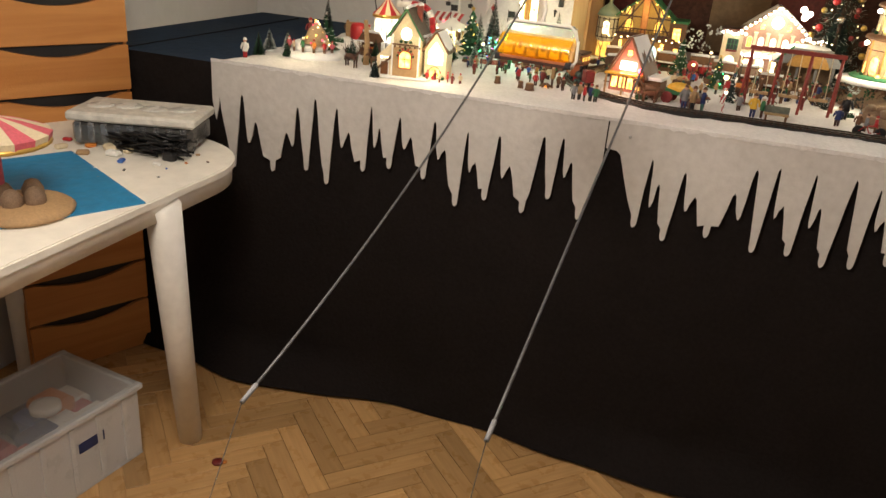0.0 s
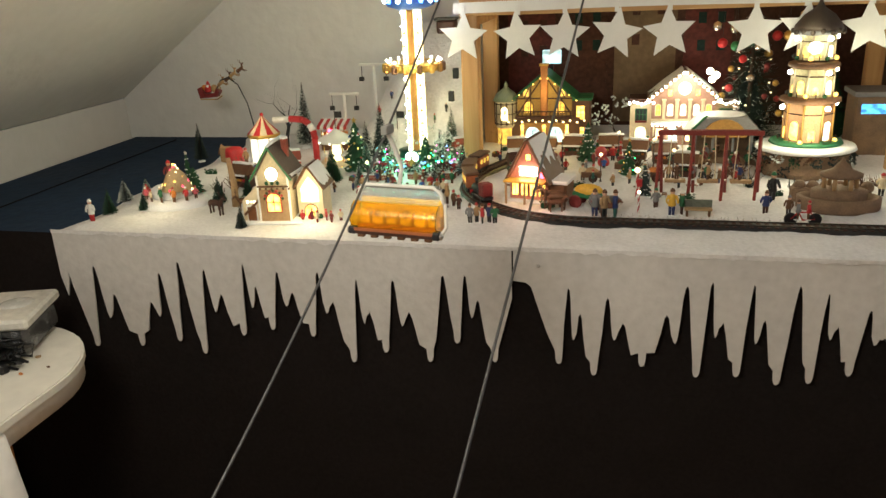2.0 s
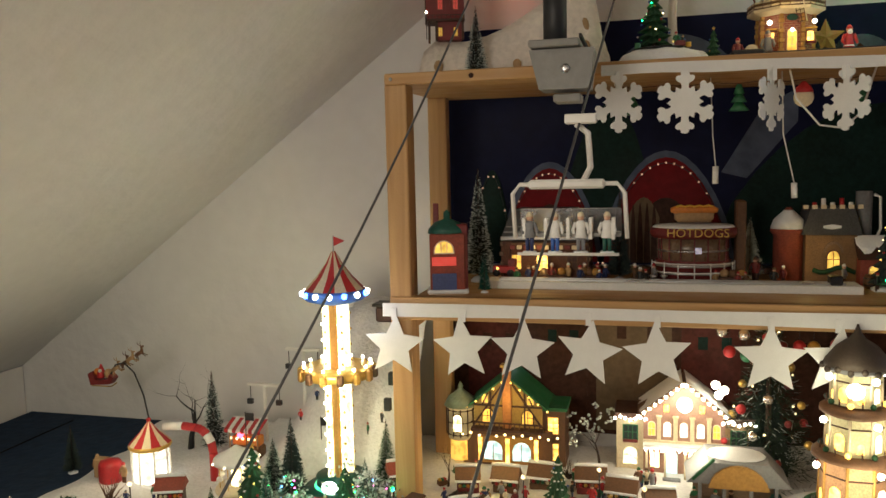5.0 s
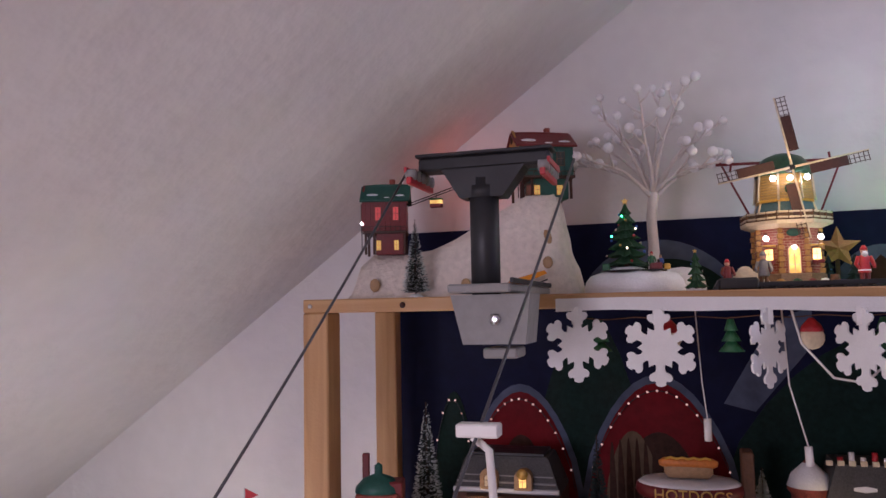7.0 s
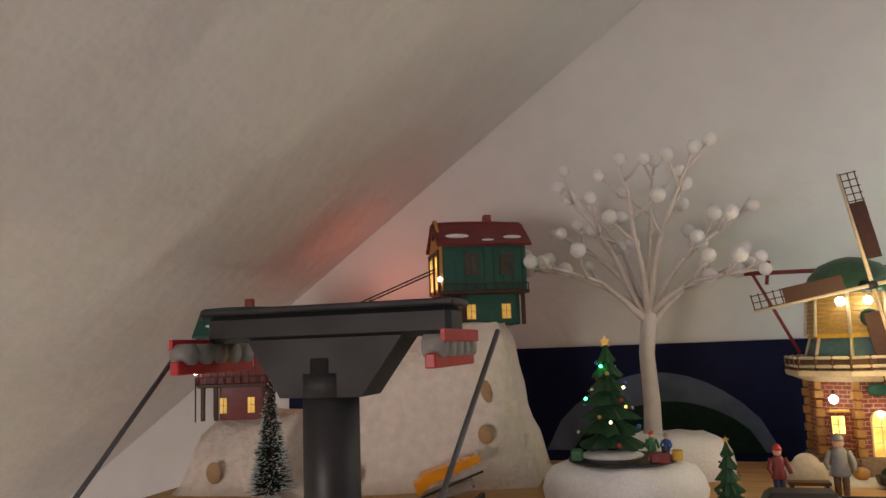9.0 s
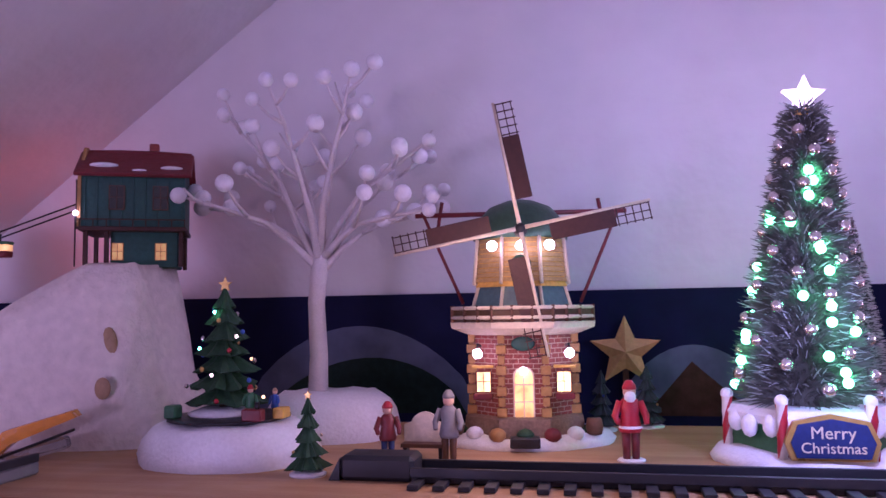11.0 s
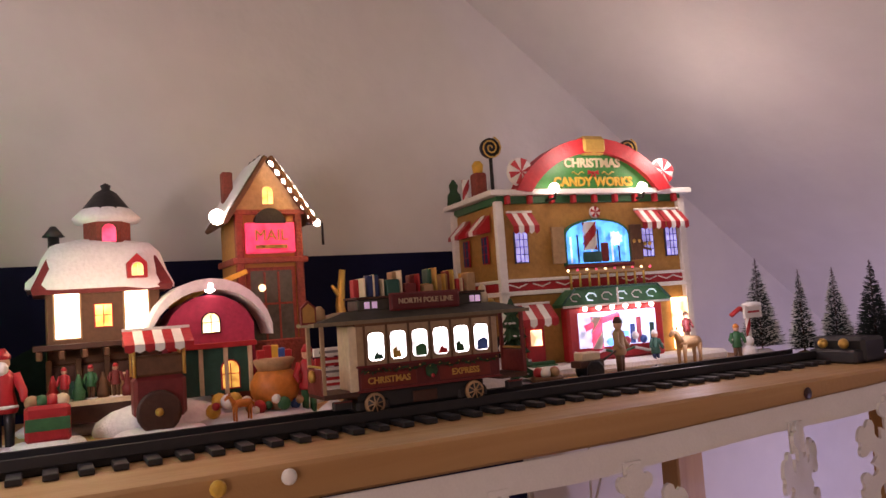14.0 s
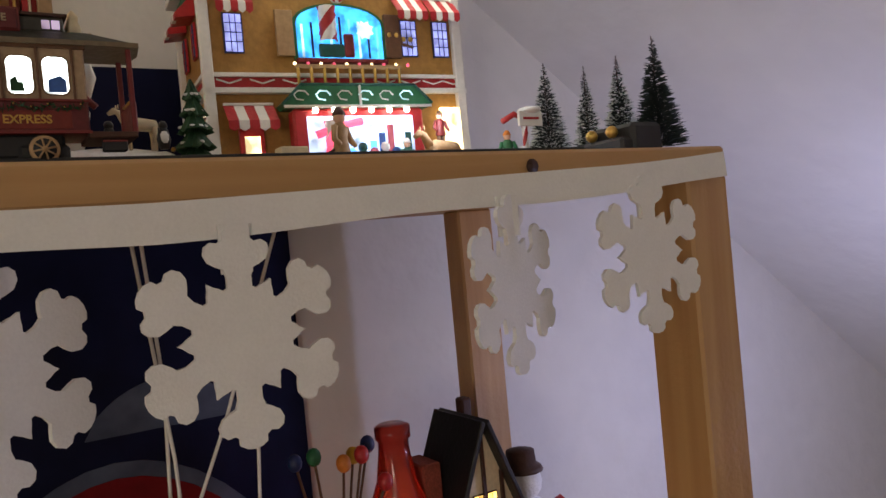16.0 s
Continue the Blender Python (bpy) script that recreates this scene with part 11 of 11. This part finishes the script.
    part("garland", Mesh().tube([(-.030 + .010 * k, -.0385, .020 - .004 * math.sin(k * 1.05)) for k in range(8)], .0036, 7), FIR, m)
    part("roof", Mesh().plate([(-.050, .072), (.050, .072), (.036, .112), (-.036, .112)], -.040, .040), mat("dark_slate", (.055, .055, .058)), m)
    part("roof_snow", Mesh().ball(0, -.030, .084, .030, 0, 12, .25, .4), SNOWP, m)
    part("turret", Mesh().lathe([(.026, 0), (.026, .070), (.032, .076), (.030, .084), (.010, .106), (.004, .112)], 14, 0, -.068, -.006), BRICK, m)
    part("turret_snow", Mesh().lathe([(.032, .080), (.026, .094), (.008, .108), (.001, .112)], 14, 0, -.068, -.006), SNOWP, m)
    window(m, .004, -.0352, .022, .020, .026, LIT_DIM, BROWN, True, (1, 1))
    part("wing", Mesh().box(.068, .004, 0, .052, .060, .060, b=.001), BRICK, m)
    part("wing_roof", Mesh().box(.068, .004, .060, .060, .068, .006), DARKRED, m)
    window(m, .068, -.0262, .016, .022, .030, DARKFIR, BROWN, True, (1, 1))
    for k in range(5):
        part("roof_candle", Mesh().tube([(-.030 + k * .015, -.036, .110), (-.030 + k * .015, -.036, .120 + .006 * (k % 2))], .004, 8), (RED, WHITE, WHITE, RED, WHITE)[k], m)
    part("tank", Mesh().tube([(.060, .0, .066), (.060, .0, .135)], .014, 12), GREY, m)
    part("pipe", Mesh().tube([(.074, -.01, .130), (.084, -.01, .126), (.086, -.01, .080), (.080, -.01, .066)], .0025, 8), WHITE, m)
    fir_tree(on_shelf(1.578, .715), .108, .032, "small Christmas tree with warm lights on the middle shelf", 6, 51, DARKFIR, baubles=6, lit=12, topper=LIT_YELLOW)
    figurine(on_shelf(1.610, .690), .050, RED, BLACK, WHITE, 0, SANTA, "red-coated figurines", True)
    b = thing("shutter_house", on_shelf(1.745, .800), "tall brown house with slatted shutters", "model house")
    part("body", Mesh().box(0, 0, 0, .130, .090, .240, b=.002), BROWN, b)
    for k in range(2):
        for j in range(3):
            sh = part("shutter", Mesh().box(-.034 + k * .066, -.046, .020 + j * .074, .046, .004, .056), ORANGE, b)
            for i in range(7):
                part("slat", Mesh().box(-.034 + k * .066, -.0485, .024 + j * .074 + i * .0072, .040, .002, .004), BROWN, sh)


build_hot_dog_stand()


def build_shelf_right():
    t = thing("soda_bottle", on_shelf(2.264, .760), "red glass bottle glowing from inside", "bottle")
    glassy = mat("red_glass", (.55, .05, .03), .12, vary=0, glass=.7)
    part("glass", Mesh().lathe([(.030, 0), (.032, .006), (.032, .05), (.027, .075), (.031, .105), (.029, .125), (.016, .160), (.0125, .185), (.0125, .192), (.0145, .194), (.0145, .203), (.011, .205)], 24), glassy, t)
    part("candle_glow", Mesh().lathe([(.010, .02), (.012, .06), (.004, .12)], 12), mat("candle_glow", (1, .45, .12), .5, vary=0, glow=3), t, "glowing candle light")
    h = thing("half_timbered_hut", on_shelf(2.333, .765), "dark A-frame hut with tiny lit windows", "model house", scale=.87)
    h.scale.x, h.scale.z = .68, .98
    part("front", Mesh().plate([(-.052, 0), (.052, 0), (.052, .110), (0, .200), (-.052, .110)], -.030, .030), CREAM, h)
    for x0, z0, x1, z1 in ((-.052, .110, .052, .110), (-.026, .110, -.026, .155), (.026, .110, .026, .155), (0, .110, 0, .198), (-.052, .06, .052, .06)):
        part("timber", Mesh().tube([(x0, -.031, z0), (x1, -.031, z1)], .003, 4, smooth=False), DARKWOOD, h)
    roof_slabs(h, .104, .060, .110, .090, "y", BLACK, .014, .006)
    part("chimney", Mesh().box(.014, .010, .180, .014, .014, .034), DARKWOOD, h)
    part("side_tower", Mesh().box(-.058, .006, 0, .026, .040, .170, b=.002), BRICK, h)
    for x in (-.010, .010):
        window(h, x, -.0305, .122, .012, .016, LIT_YELLOW, DARKWOOD, False, (1, 1))
    part("rose_lamp", Mesh().ball(.004, -.034, .096, .014, 0, 10), LIT_PINK, h)
    s = thing("snow_doll", on_shelf(2.396, .770), "white snowman with red coat and dark hat", "snowman")
    part("body", Mesh().ball(0, 0, .036, .036, 0, 14), RED, s)
    part("chest", Mesh().ball(0, 0, .086, .026, 0, 14), SNOWP, s)
    part("head", Mesh().ball(0, 0, .124, .018, 0, 14), SNOWP, s)
    part("hat", Mesh().lathe([(.020, .134), (.018, .138), (.014, .140), (.013, .152), (.002, .154)], 12), DARKWOOD, s)
    part("arm", Mesh().tube([(.022, -.006, .09), (.038, -.010, .100)], [.008, .006], 8), RED, s)
    b = thing("berry_spray", on_shelf(2.200, .740), "spray of coloured beads on thin wires", "ornament")
    part("pot", Mesh().lathe([(.012, 0), (.016, .03), (.013, .034)], 12), BROWN, b)
    g = random.Random(15)
    for k in range(13):
        e = (g.uniform(-.034, .032), g.uniform(-.03, .03), g.uniform(.10, .205))
        st = part("wire", Mesh().tube([(0, 0, .03), (e[0] * .35, e[1] * .4, e[2] * .6), e], .0011, 5), BROWN, b)
        part("bead", Mesh().ball(*e, .0058, 0, 10, 1.2), (RED, BLUE, YELLOWP, GREEN, ORANGE, NAVY)[k % 6], st)
    figurine(on_shelf(2.065, .760), .16, RED, DARKRED, GOLD, 0, "painted nutcracker-like doll on the middle shelf")
    # cords and ornaments hanging under the top board
    c = thing("electric_cord", (0, .600, TOP - .024), "loose white electric cord hanging under the top shelf", "cord")
    part("cord", Mesh().tube([(1.395, -.01, 0), (1.405, -.012, -.045), (1.440, -.012, -.088), (1.475, -.012, -.094), (1.500, -.010, -.070), (1.520, -.008, 0)], .0016, 6), WHITE, c)
    part("cord", Mesh().tube([(1.385, 0, 0), (1.392, .02, -.10), (1.412, .03, -.18)], .0011, 6), WHITE, c)
    part("plug", Mesh().tube([(1.412, .03, -.18), (1.413, .03, -.205)], .005, 8), WHITE, c)
    part("cord", Mesh().tube([(1.280, .05, 0), (1.285, .05, -.10), (1.290, .05, -.15)], .0009, 6), WHITE, c)
    part("plug", Mesh().tube([(1.290, .05, -.15), (1.290, .05, -.18)], .005, 8), WHITE, c)
    for x0, x1, z in ((2.055, 2.075, -.25), (2.135, 2.052, -.22), (2.112, 2.108, -.26), (2.060, 2.066, -.17)):
        part("cord", Mesh().tube([(x0, .02, 0), ((x0 + x1) / 2 + .004, .03, z * .5), (x1, .04, z)], .0010, 6), WHITE, c)
    o = thing("ornament_string", (0, .640, TOP - .024), "string of small tree and face ornaments under the top shelf", "garland")
    part("string", Mesh().tube([(1.12 + .04 * k, 0, -.010 - .003 * (k % 2)) for k in range(14)], .0008, 5), BROWN, o)
    for k, x in enumerate((1.150, 1.245, 1.325, 1.425, 1.510, 1.600)):
        if k % 2:
            part("face", Mesh().ball(x, 0, -.040, .016, 0, 12, 1.0, .35), CREAM, o)
            part("cap", Mesh().lathe([(.015, -.032), (.012, -.024), (.003, -.014)], 10, 0, x, 0), RED, o)
        else:
            for j in range(3):
                part("tree_tier", Mesh().lathe([(.017 - j * .004, -.058 + j * .014), (.004, -.042 + j * .014)], 10, 0, x, 0), GREEN, o)
    l = thing("light_chain", (0, .930, SHELF), "chain of tiny warm bulbs along the printed roofs", "light chain")
    for x0, x1, h in ((.800, .885, .205), (.865, 1.075, .206), (1.085, 1.345, .224)):
        pts = hump(x0, x1, .017, h - .012, 0, 7 if x1 - x0 < .1 else 16)
        part("wire", Mesh().tube([(p[0], 0, p[1]) for p in pts], .0008, 5), BLACK, l)
        for p in pts:
            part("bulb", Mesh().ball(p[0], -.002, p[1], .0022, 0, 6), mat("tiny_bulb", (1, .62, .42), .5, vary=0, glow=.4), l)


build_shelf_right()


def build_shelf_clutter():
    """Figures, crates, barrels and dark trees filling the middle shelf."""
    g = random.Random(44)
    for k in range(26):
        x, y = g.uniform(.93, 2.02), g.uniform(.72, .86)
        if k % 5 == 4:
            b = thing("toy_barrel", on_shelf(x, y), "small brown wooden barrel on the middle shelf", "barrel", "toy barrels")
            part("barrel_body", Mesh().lathe([(.008, 0), (.0105, .010), (.0105, .014), (.008, .024)], 12), BROWN, b)
            for z in (.006, .018):
                part("hoop", Mesh().lathe([(.0100, z - .001), (.0106, z), (.0100, z + .001)], 12), BLACK, b)
        else:
            figurine(on_shelf(x, y), g.uniform(.034, .05), g.choice((BROWN, DARKRED, TAN, NAVY, GREEN, GREY)), DARKWOOD, g.choice((RED, BROWN, WHITE)), g.uniform(-60, 60), "small painted figurine standing on the middle shelf")
    for k in range(16):
        x = (.935, .955, 1.03, 1.055, 1.09, 1.10, 1.165, 1.175, 1.30, 1.335, 1.35, 1.40, 1.56, 1.63, 1.67, 1.71)[k]
        figurine(on_shelf(x, .700 + .018 * (k % 3)), g.uniform(.030, .042), g.choice((BROWN, DARKRED, TAN, NAVY, GREEN, BLACK)), DARKWOOD, g.choice((RED, BROWN, WHITE)), g.uniform(-60, 60), "small painted figurine standing on the middle shelf")
    for k, (x, w) in enumerate(((1.000, .055), (1.070, .040), (1.330, .050))):
        c = thing("toy_cart", on_shelf(x, .735), "small dark cart loaded with sacks on the middle shelf", "cart", "toy carts", 6 - 8 * k)
        part("bed", Mesh().box(0, 0, .010, w, .022, .008, b=.001), DARKWOOD, c)
        for q in range(3):
            part("sack", Mesh().ball(-w * .3 + q * w * .3, 0, .023, .0085, 0, 8), (TAN, BROWN, OCHRE)[q], c)
        for q in (-1, 1):
            part("wheel", Mesh().lathe([(.0065, -.001), (.0085, -.001), (.0085, .001), (.0065, .001)], 14, 0, at=pose(q * w * .3, -.0125, .0085, 90)), BROWN, c)
    for k, (x, y, h) in enumerate(((1.24, .86, .11), (1.56, .86, .13), (1.66, .84, .10), (1.79, .86, .14), (1.92, .85, .11), (1.05, .875, .10))):
        bristle_tree(on_shelf(x, y), h, h * .22, DARKFIR, FROST if k % 2 else DARKFIR, "small dark bottle brush tree at the back of the middle shelf", 700, seed=300 + k)
    for k, (x, w, h, m) in enumerate(((1.60, .10, .085, BRICK), (1.73, .085, .10, DARKRED), (1.86, .11, .08, BROWN))):
        t = thing("snowy_shop", on_shelf(x, .80), "dark little shop with a snow-covered gable roof", "model house", "snowy shops")
        part("wall", gable_body(w, .06, h * .6, h * .4, "x"), m, t)
        roof_slabs(t, w, .06, h * .6, h * .4, "x", DARKWOOD, .006, .004, snow=(.3, .9))
        for s in (-.28, 0, .28):
            window(t, w * s, -.0302, h * .16, w * .14, h * .26, LIT_DIM if s else DARKWOOD, CREAM, True, (1, 1))
        part("chimney", Mesh().box(w * .3, .01, h * .8, .010, .010, h * .34), BRICK, t)


build_shelf_clutter()

# ---- left side of the room ----
def build_garden_table():
    t = thing("garden_table", (0, 0, FLOOR), "worn white plastic garden table with rounded corners", "table")
    H = .655
    def outline(inset=0.0):
        x0, x1, y0, y1, r = -.46 + inset, .215 - inset, -1.15 + inset, -.115 - inset, .20 - inset
        pts = []
        for cx, cy, a0 in ((x1 - r, y1 - r, 0), (x0 + r * .3, y1 - r * .3, 90), (x0 + r * .3, y0 + r * .3, 180), (x1 - r, y0 + r, 270)):
            q = r if cx > 0 else r * .3
            pts += [(cx + q * math.cos(radians(a0 + 90 * k / 10)), cy + q * math.sin(radians(a0 + 90 * k / 10))) for k in range(11)]
        return pts
    m = mat("worn_white_plastic", (.82, .79, .72), .5, vary=.12, grain=7, bump=.1)
    part("top", Mesh().slab(outline(), H - .012, H), m, t)
    part("raised_rim", Mesh().slab(outline(.004), H, H + .002), m, t)
    lip, o, i2 = Mesh(), outline(.006), outline(.012)
    n = len(o)
    lip.add([(x, y, H - .012) for x, y in o] + [(x, y, H - .045) for x, y in o] + [(x, y, H - .045) for x, y in i2] + [(x, y, H - .012) for x, y in i2], [[k, n + k, n + (k + 1) % n, (k + 1) % n][::-1] for k in range(n)] + [[n + k, 2 * n + k, 2 * n + (k + 1) % n, n + (k + 1) % n][::-1] for k in range(n)] + [[2 * n + k, 3 * n + k, 3 * n + (k + 1) % n, 2 * n + (k + 1) % n][::-1] for k in range(n)], 0, True)
    part("apron", lip, m, t)
    for x, y, tx, ty in ((.127, -.335, .202, -.470), (.10, -1.0, .12, -.97), (-.40, -.28, -.38, -.30), (-.40, -1.0, -.38, -.97)):
        part("leg", Mesh().tube([(x, y, 0), (x, y, .004), (x + (tx - x) * .5, y + (ty - y) * .5, .3), (tx, ty, H - .02)], [.024, .026, .029, .033], 18), WHITE_PLASTIC, t, "round white tapered leg")
    # things lying on it
    Z = FLOOR + H + .002
    b = thing("blue_cutting_mat", (-.040, -.62, Z), "bright blue mat on the plastic table", "mat", rz=-28)
    part("sheet", Mesh().box(0, 0, 0, .36, .40, .003), mat("blue_mat", (.01, .20, .42), .6, vary=.2, grain=14), b)
    p = thing("blister_tray", (-.040, -.215, Z), "clear plastic packing tray with a white card", "packaging", rz=18)
    part("tray", Mesh().box(0, 0, .002, .255, .135, .052, b=.010), mat("dark_clear_plastic", (.10, .10, .10), .2, vary=.3, glass=.3, coat=.5), p)
    part("lid_card", Mesh().box(0, 0, .054, .270, .150, .020, b=.005), mat("soiled_card", (.62, .60, .55), .6, vary=.3, grain=14), p)
    for k in range(9):
        part("rib", Mesh().box(-.11 + k * .0275, -.072, .010, .012, .006, .042), CLEAR, p)
    for k in range(4):
        part("blister", Mesh().ball(-.09 + k * .058, .01 * (k % 2), .073, .032, 0, 12, .16, .9), mat("frosted_blister", (.60, .60, .57), .3, vary=.2), p)
    w = thing("black_cable_heap", (.055, -.265, Z), "tangle of black cable and plastic parts", "cables")
    g = random.Random(4)
    for k in range(16):
        pts = [(g.uniform(-.12, .07), g.uniform(-.05, .02), g.uniform(.004, .045)) for j in range(7)]
        part("cable", Mesh().tube(pts, .0024, 6), BLACK, w)
    part("adapter", Mesh().box(-.02, .01, 0, .05, .034, .024, b=.004), BLACK, w)
    part("adapter", Mesh().box(.035, -.035, 0, .026, .020, .018, b=.003), BLACK, w)
    for k, (x, y, m2, s) in enumerate(((-.02, -.335, WHITE, .020), (-.075, -.36, TAN, .016), (-.10, -.31, ORANGE, .014), (.02, -.36, BLUE, .012), (-.05, -.31, CREAM, .022), (.09, -.34, WHITE, .010), (.115, -.24, TAN, .006), (-.14, -.35, CREAM, .016), (.06, -.40, BLACK, .005), (.13, -.30, ORANGE, .005), (-.17, -.30, RED, .012), (.01, -.42, WHITE, .006), (.10, -.30, BLACK, .007), (.075, -.20, BLACK, .006), (.16, -.27, BROWN, .004), (.05, -.46, TAN, .005), (.14, -.40, BLACK, .003), (-.01, -.30, CREAM, .016), (.12, -.35, BLUE, .004))):
        q = thing("craft_scrap", (x, y, Z), "small scrap of craft material on the plastic table", "scrap", "craft scraps", k * 37)
        part("piece", Mesh().box(0, 0, 0, s * 1.6, s, s * .6, b=s * .2), m2, q)
    c = thing("carousel_model", (.075, -.660, Z + .003), "unfinished carousel model with a pink striped roof and tan base", "model")
    part("base", Mesh().lathe([(.080, 0), (.082, .006), (.074, .012), (.05, .020)], 24), TAN, c)
    for k in range(4):
        part("rock", Mesh().ball(.030 * math.cos(k * 1.7), .030 * math.sin(k * 1.7), .024, .018, 0, 8, 1.3), STONE, c)
    part("mast", Mesh().tube([(-.03, -.01, .015), (-.03, -.01, .12)], .008, 8), PINK, c)
    for k in range(16):
        a0, a1 = 2 * math.pi * k / 16, 2 * math.pi * (k + 1) / 16
        vs = [(-.03 + r * math.cos(a), -.01 + r * math.sin(a), z) for r, z in ((.085, .118), (.088, .130), (.045, .146), (.004, .158)) for a in (a0, a1)]
        part("roof_stripe", Mesh().add(vs, [[0, 1, 3, 2], [2, 3, 5, 4], [4, 5, 7, 6]]), PINK if k % 2 else CREAM, c)
    part("valance", Mesh().lathe([(.084, .112), (.087, .114), (.085, .120)], 24, 0, -.03, -.01), GOLD, c)


build_garden_table()


def build_drawers():
    t = thing("chest_of_drawers", (-.300, -.160, FLOOR), "orange-stained wooden chest with scooped drawer fronts", "chest", rz=64)
    W, D = .31, .085
    part("carcass", Mesh().box(0, D / 2, 0, W, D, 1.10, b=.003), DRAWER_WOOD, t)
    z = .04
    while z < 1.0:
        h = .105
        cut = [(-W / 2 + .004, z), (W / 2 - .004, z), (W / 2 - .004, z + h)] + [(W / 2 - .03 - (W - .06) * k / 14, z + h - .022 * math.sin(math.pi * k / 14)) for k in range(15)] + [(-W / 2 + .004, z + h)]
        part("drawer_front", Mesh().plate(cut, -.014, -.002), DRAWER_WOOD, t, "orange wooden drawer front with a scooped top edge")
        # black strip paints the shade seen through the scooped edge
        part("drawer_gap", Mesh().box(0, -.0012, z + h - .026, W - .02, .002, .030, b=.0004), BLACK, t)
        z += h + .008


build_drawers()


def build_storage_box():
    t = thing("storage_box", (-.075, -.575, FLOOR), "translucent plastic storage box filled with odds and ends", "storage box", rz=-8)
    W, D, H = .235, .34, .175
    m = mat("milky_plastic", (.80, .82, .84), .35, vary=.06)
    m.node_tree.nodes["Principled BSDF"].inputs["Alpha"].default_value = .62
    for s in (-1, 1):
        part("side", Mesh().box(s * (W / 2 - .002), 0, .004, .003, D, H, b=.0008), m, t)
        part("end", Mesh().box(0, s * (D / 2 - .002), .004, W - .008, .003, H, b=.0008), m, t)
    part("bottom", Mesh().box(0, 0, .001, W, D, .003), m, t)
    film = mat("clear_lid", (.85, .87, .90), .15, vary=0)
    film.node_tree.nodes["Principled BSDF"].inputs["Alpha"].default_value = .18
    lid = part("lid", Mesh().box(0, 0, H + .004, W + .016, D + .016, .004, b=.001), film, t, "clear lid with a broad rim")
    for s in (-1, 1):
        part("rim", Mesh().box(s * W / 2, 0, H - .006, .016, D + .020, .014, b=.003), m, lid)
        part("rim", Mesh().box(0, s * D / 2, H - .006, W, .016, .014, b=.003), m, lid)
        for k in range(5):
            part("rib", Mesh().box(s * (W / 2 + .001), -.13 + k * .065, .01, .004, .012, H - .02, b=.001), m, t)
    g = random.Random(2)
    for k in range(16):
        q = part("odd_piece", Mesh().box(g.uniform(-.08, .08), g.uniform(-.13, .13), .078 + g.uniform(.0, .045), g.uniform(.04, .08), g.uniform(.05, .09), g.uniform(.03, .048), b=.010), g.choice((RED, NAVY, ORANGE, BLUE, WHITE, RED, NAVY)), t)
    part("tape_roll", Mesh().lathe([(.018, H - .010), (.030, H - .010), (.030, H + .002), (.018, H + .002)], 20, 0, .02, .02), WHITE, t)
    part("filling", Mesh().box(0, 0, .006, W - .02, D - .02, .075, b=.008), mat("mixed_filling", (.30, .27, .25), .8, vary=.5, grain=16), t)
    b = thing("red_tray", (-.13, -.36, FLOOR), "flat red tray on the floor behind the storage box", "tray")
    part("tray", Mesh().box(0, 0, 0, .14, .06, .02, b=.004), RED, b)
    d = thing("dust_heap", (.235, -.385, FLOOR), "small red-brown scrap on the parquet", "scrap")
    part("crumb", Mesh().ball(0, 0, .004, .014, 0, 8, .3), DARKRED, d)
    part("crumb", Mesh().ball(.012, .006, .003, .007, 0, 8, .4), ORANGE, d)


build_storage_box()

# ---- pieces of the floor, last ----
build_parquet(room_floor)
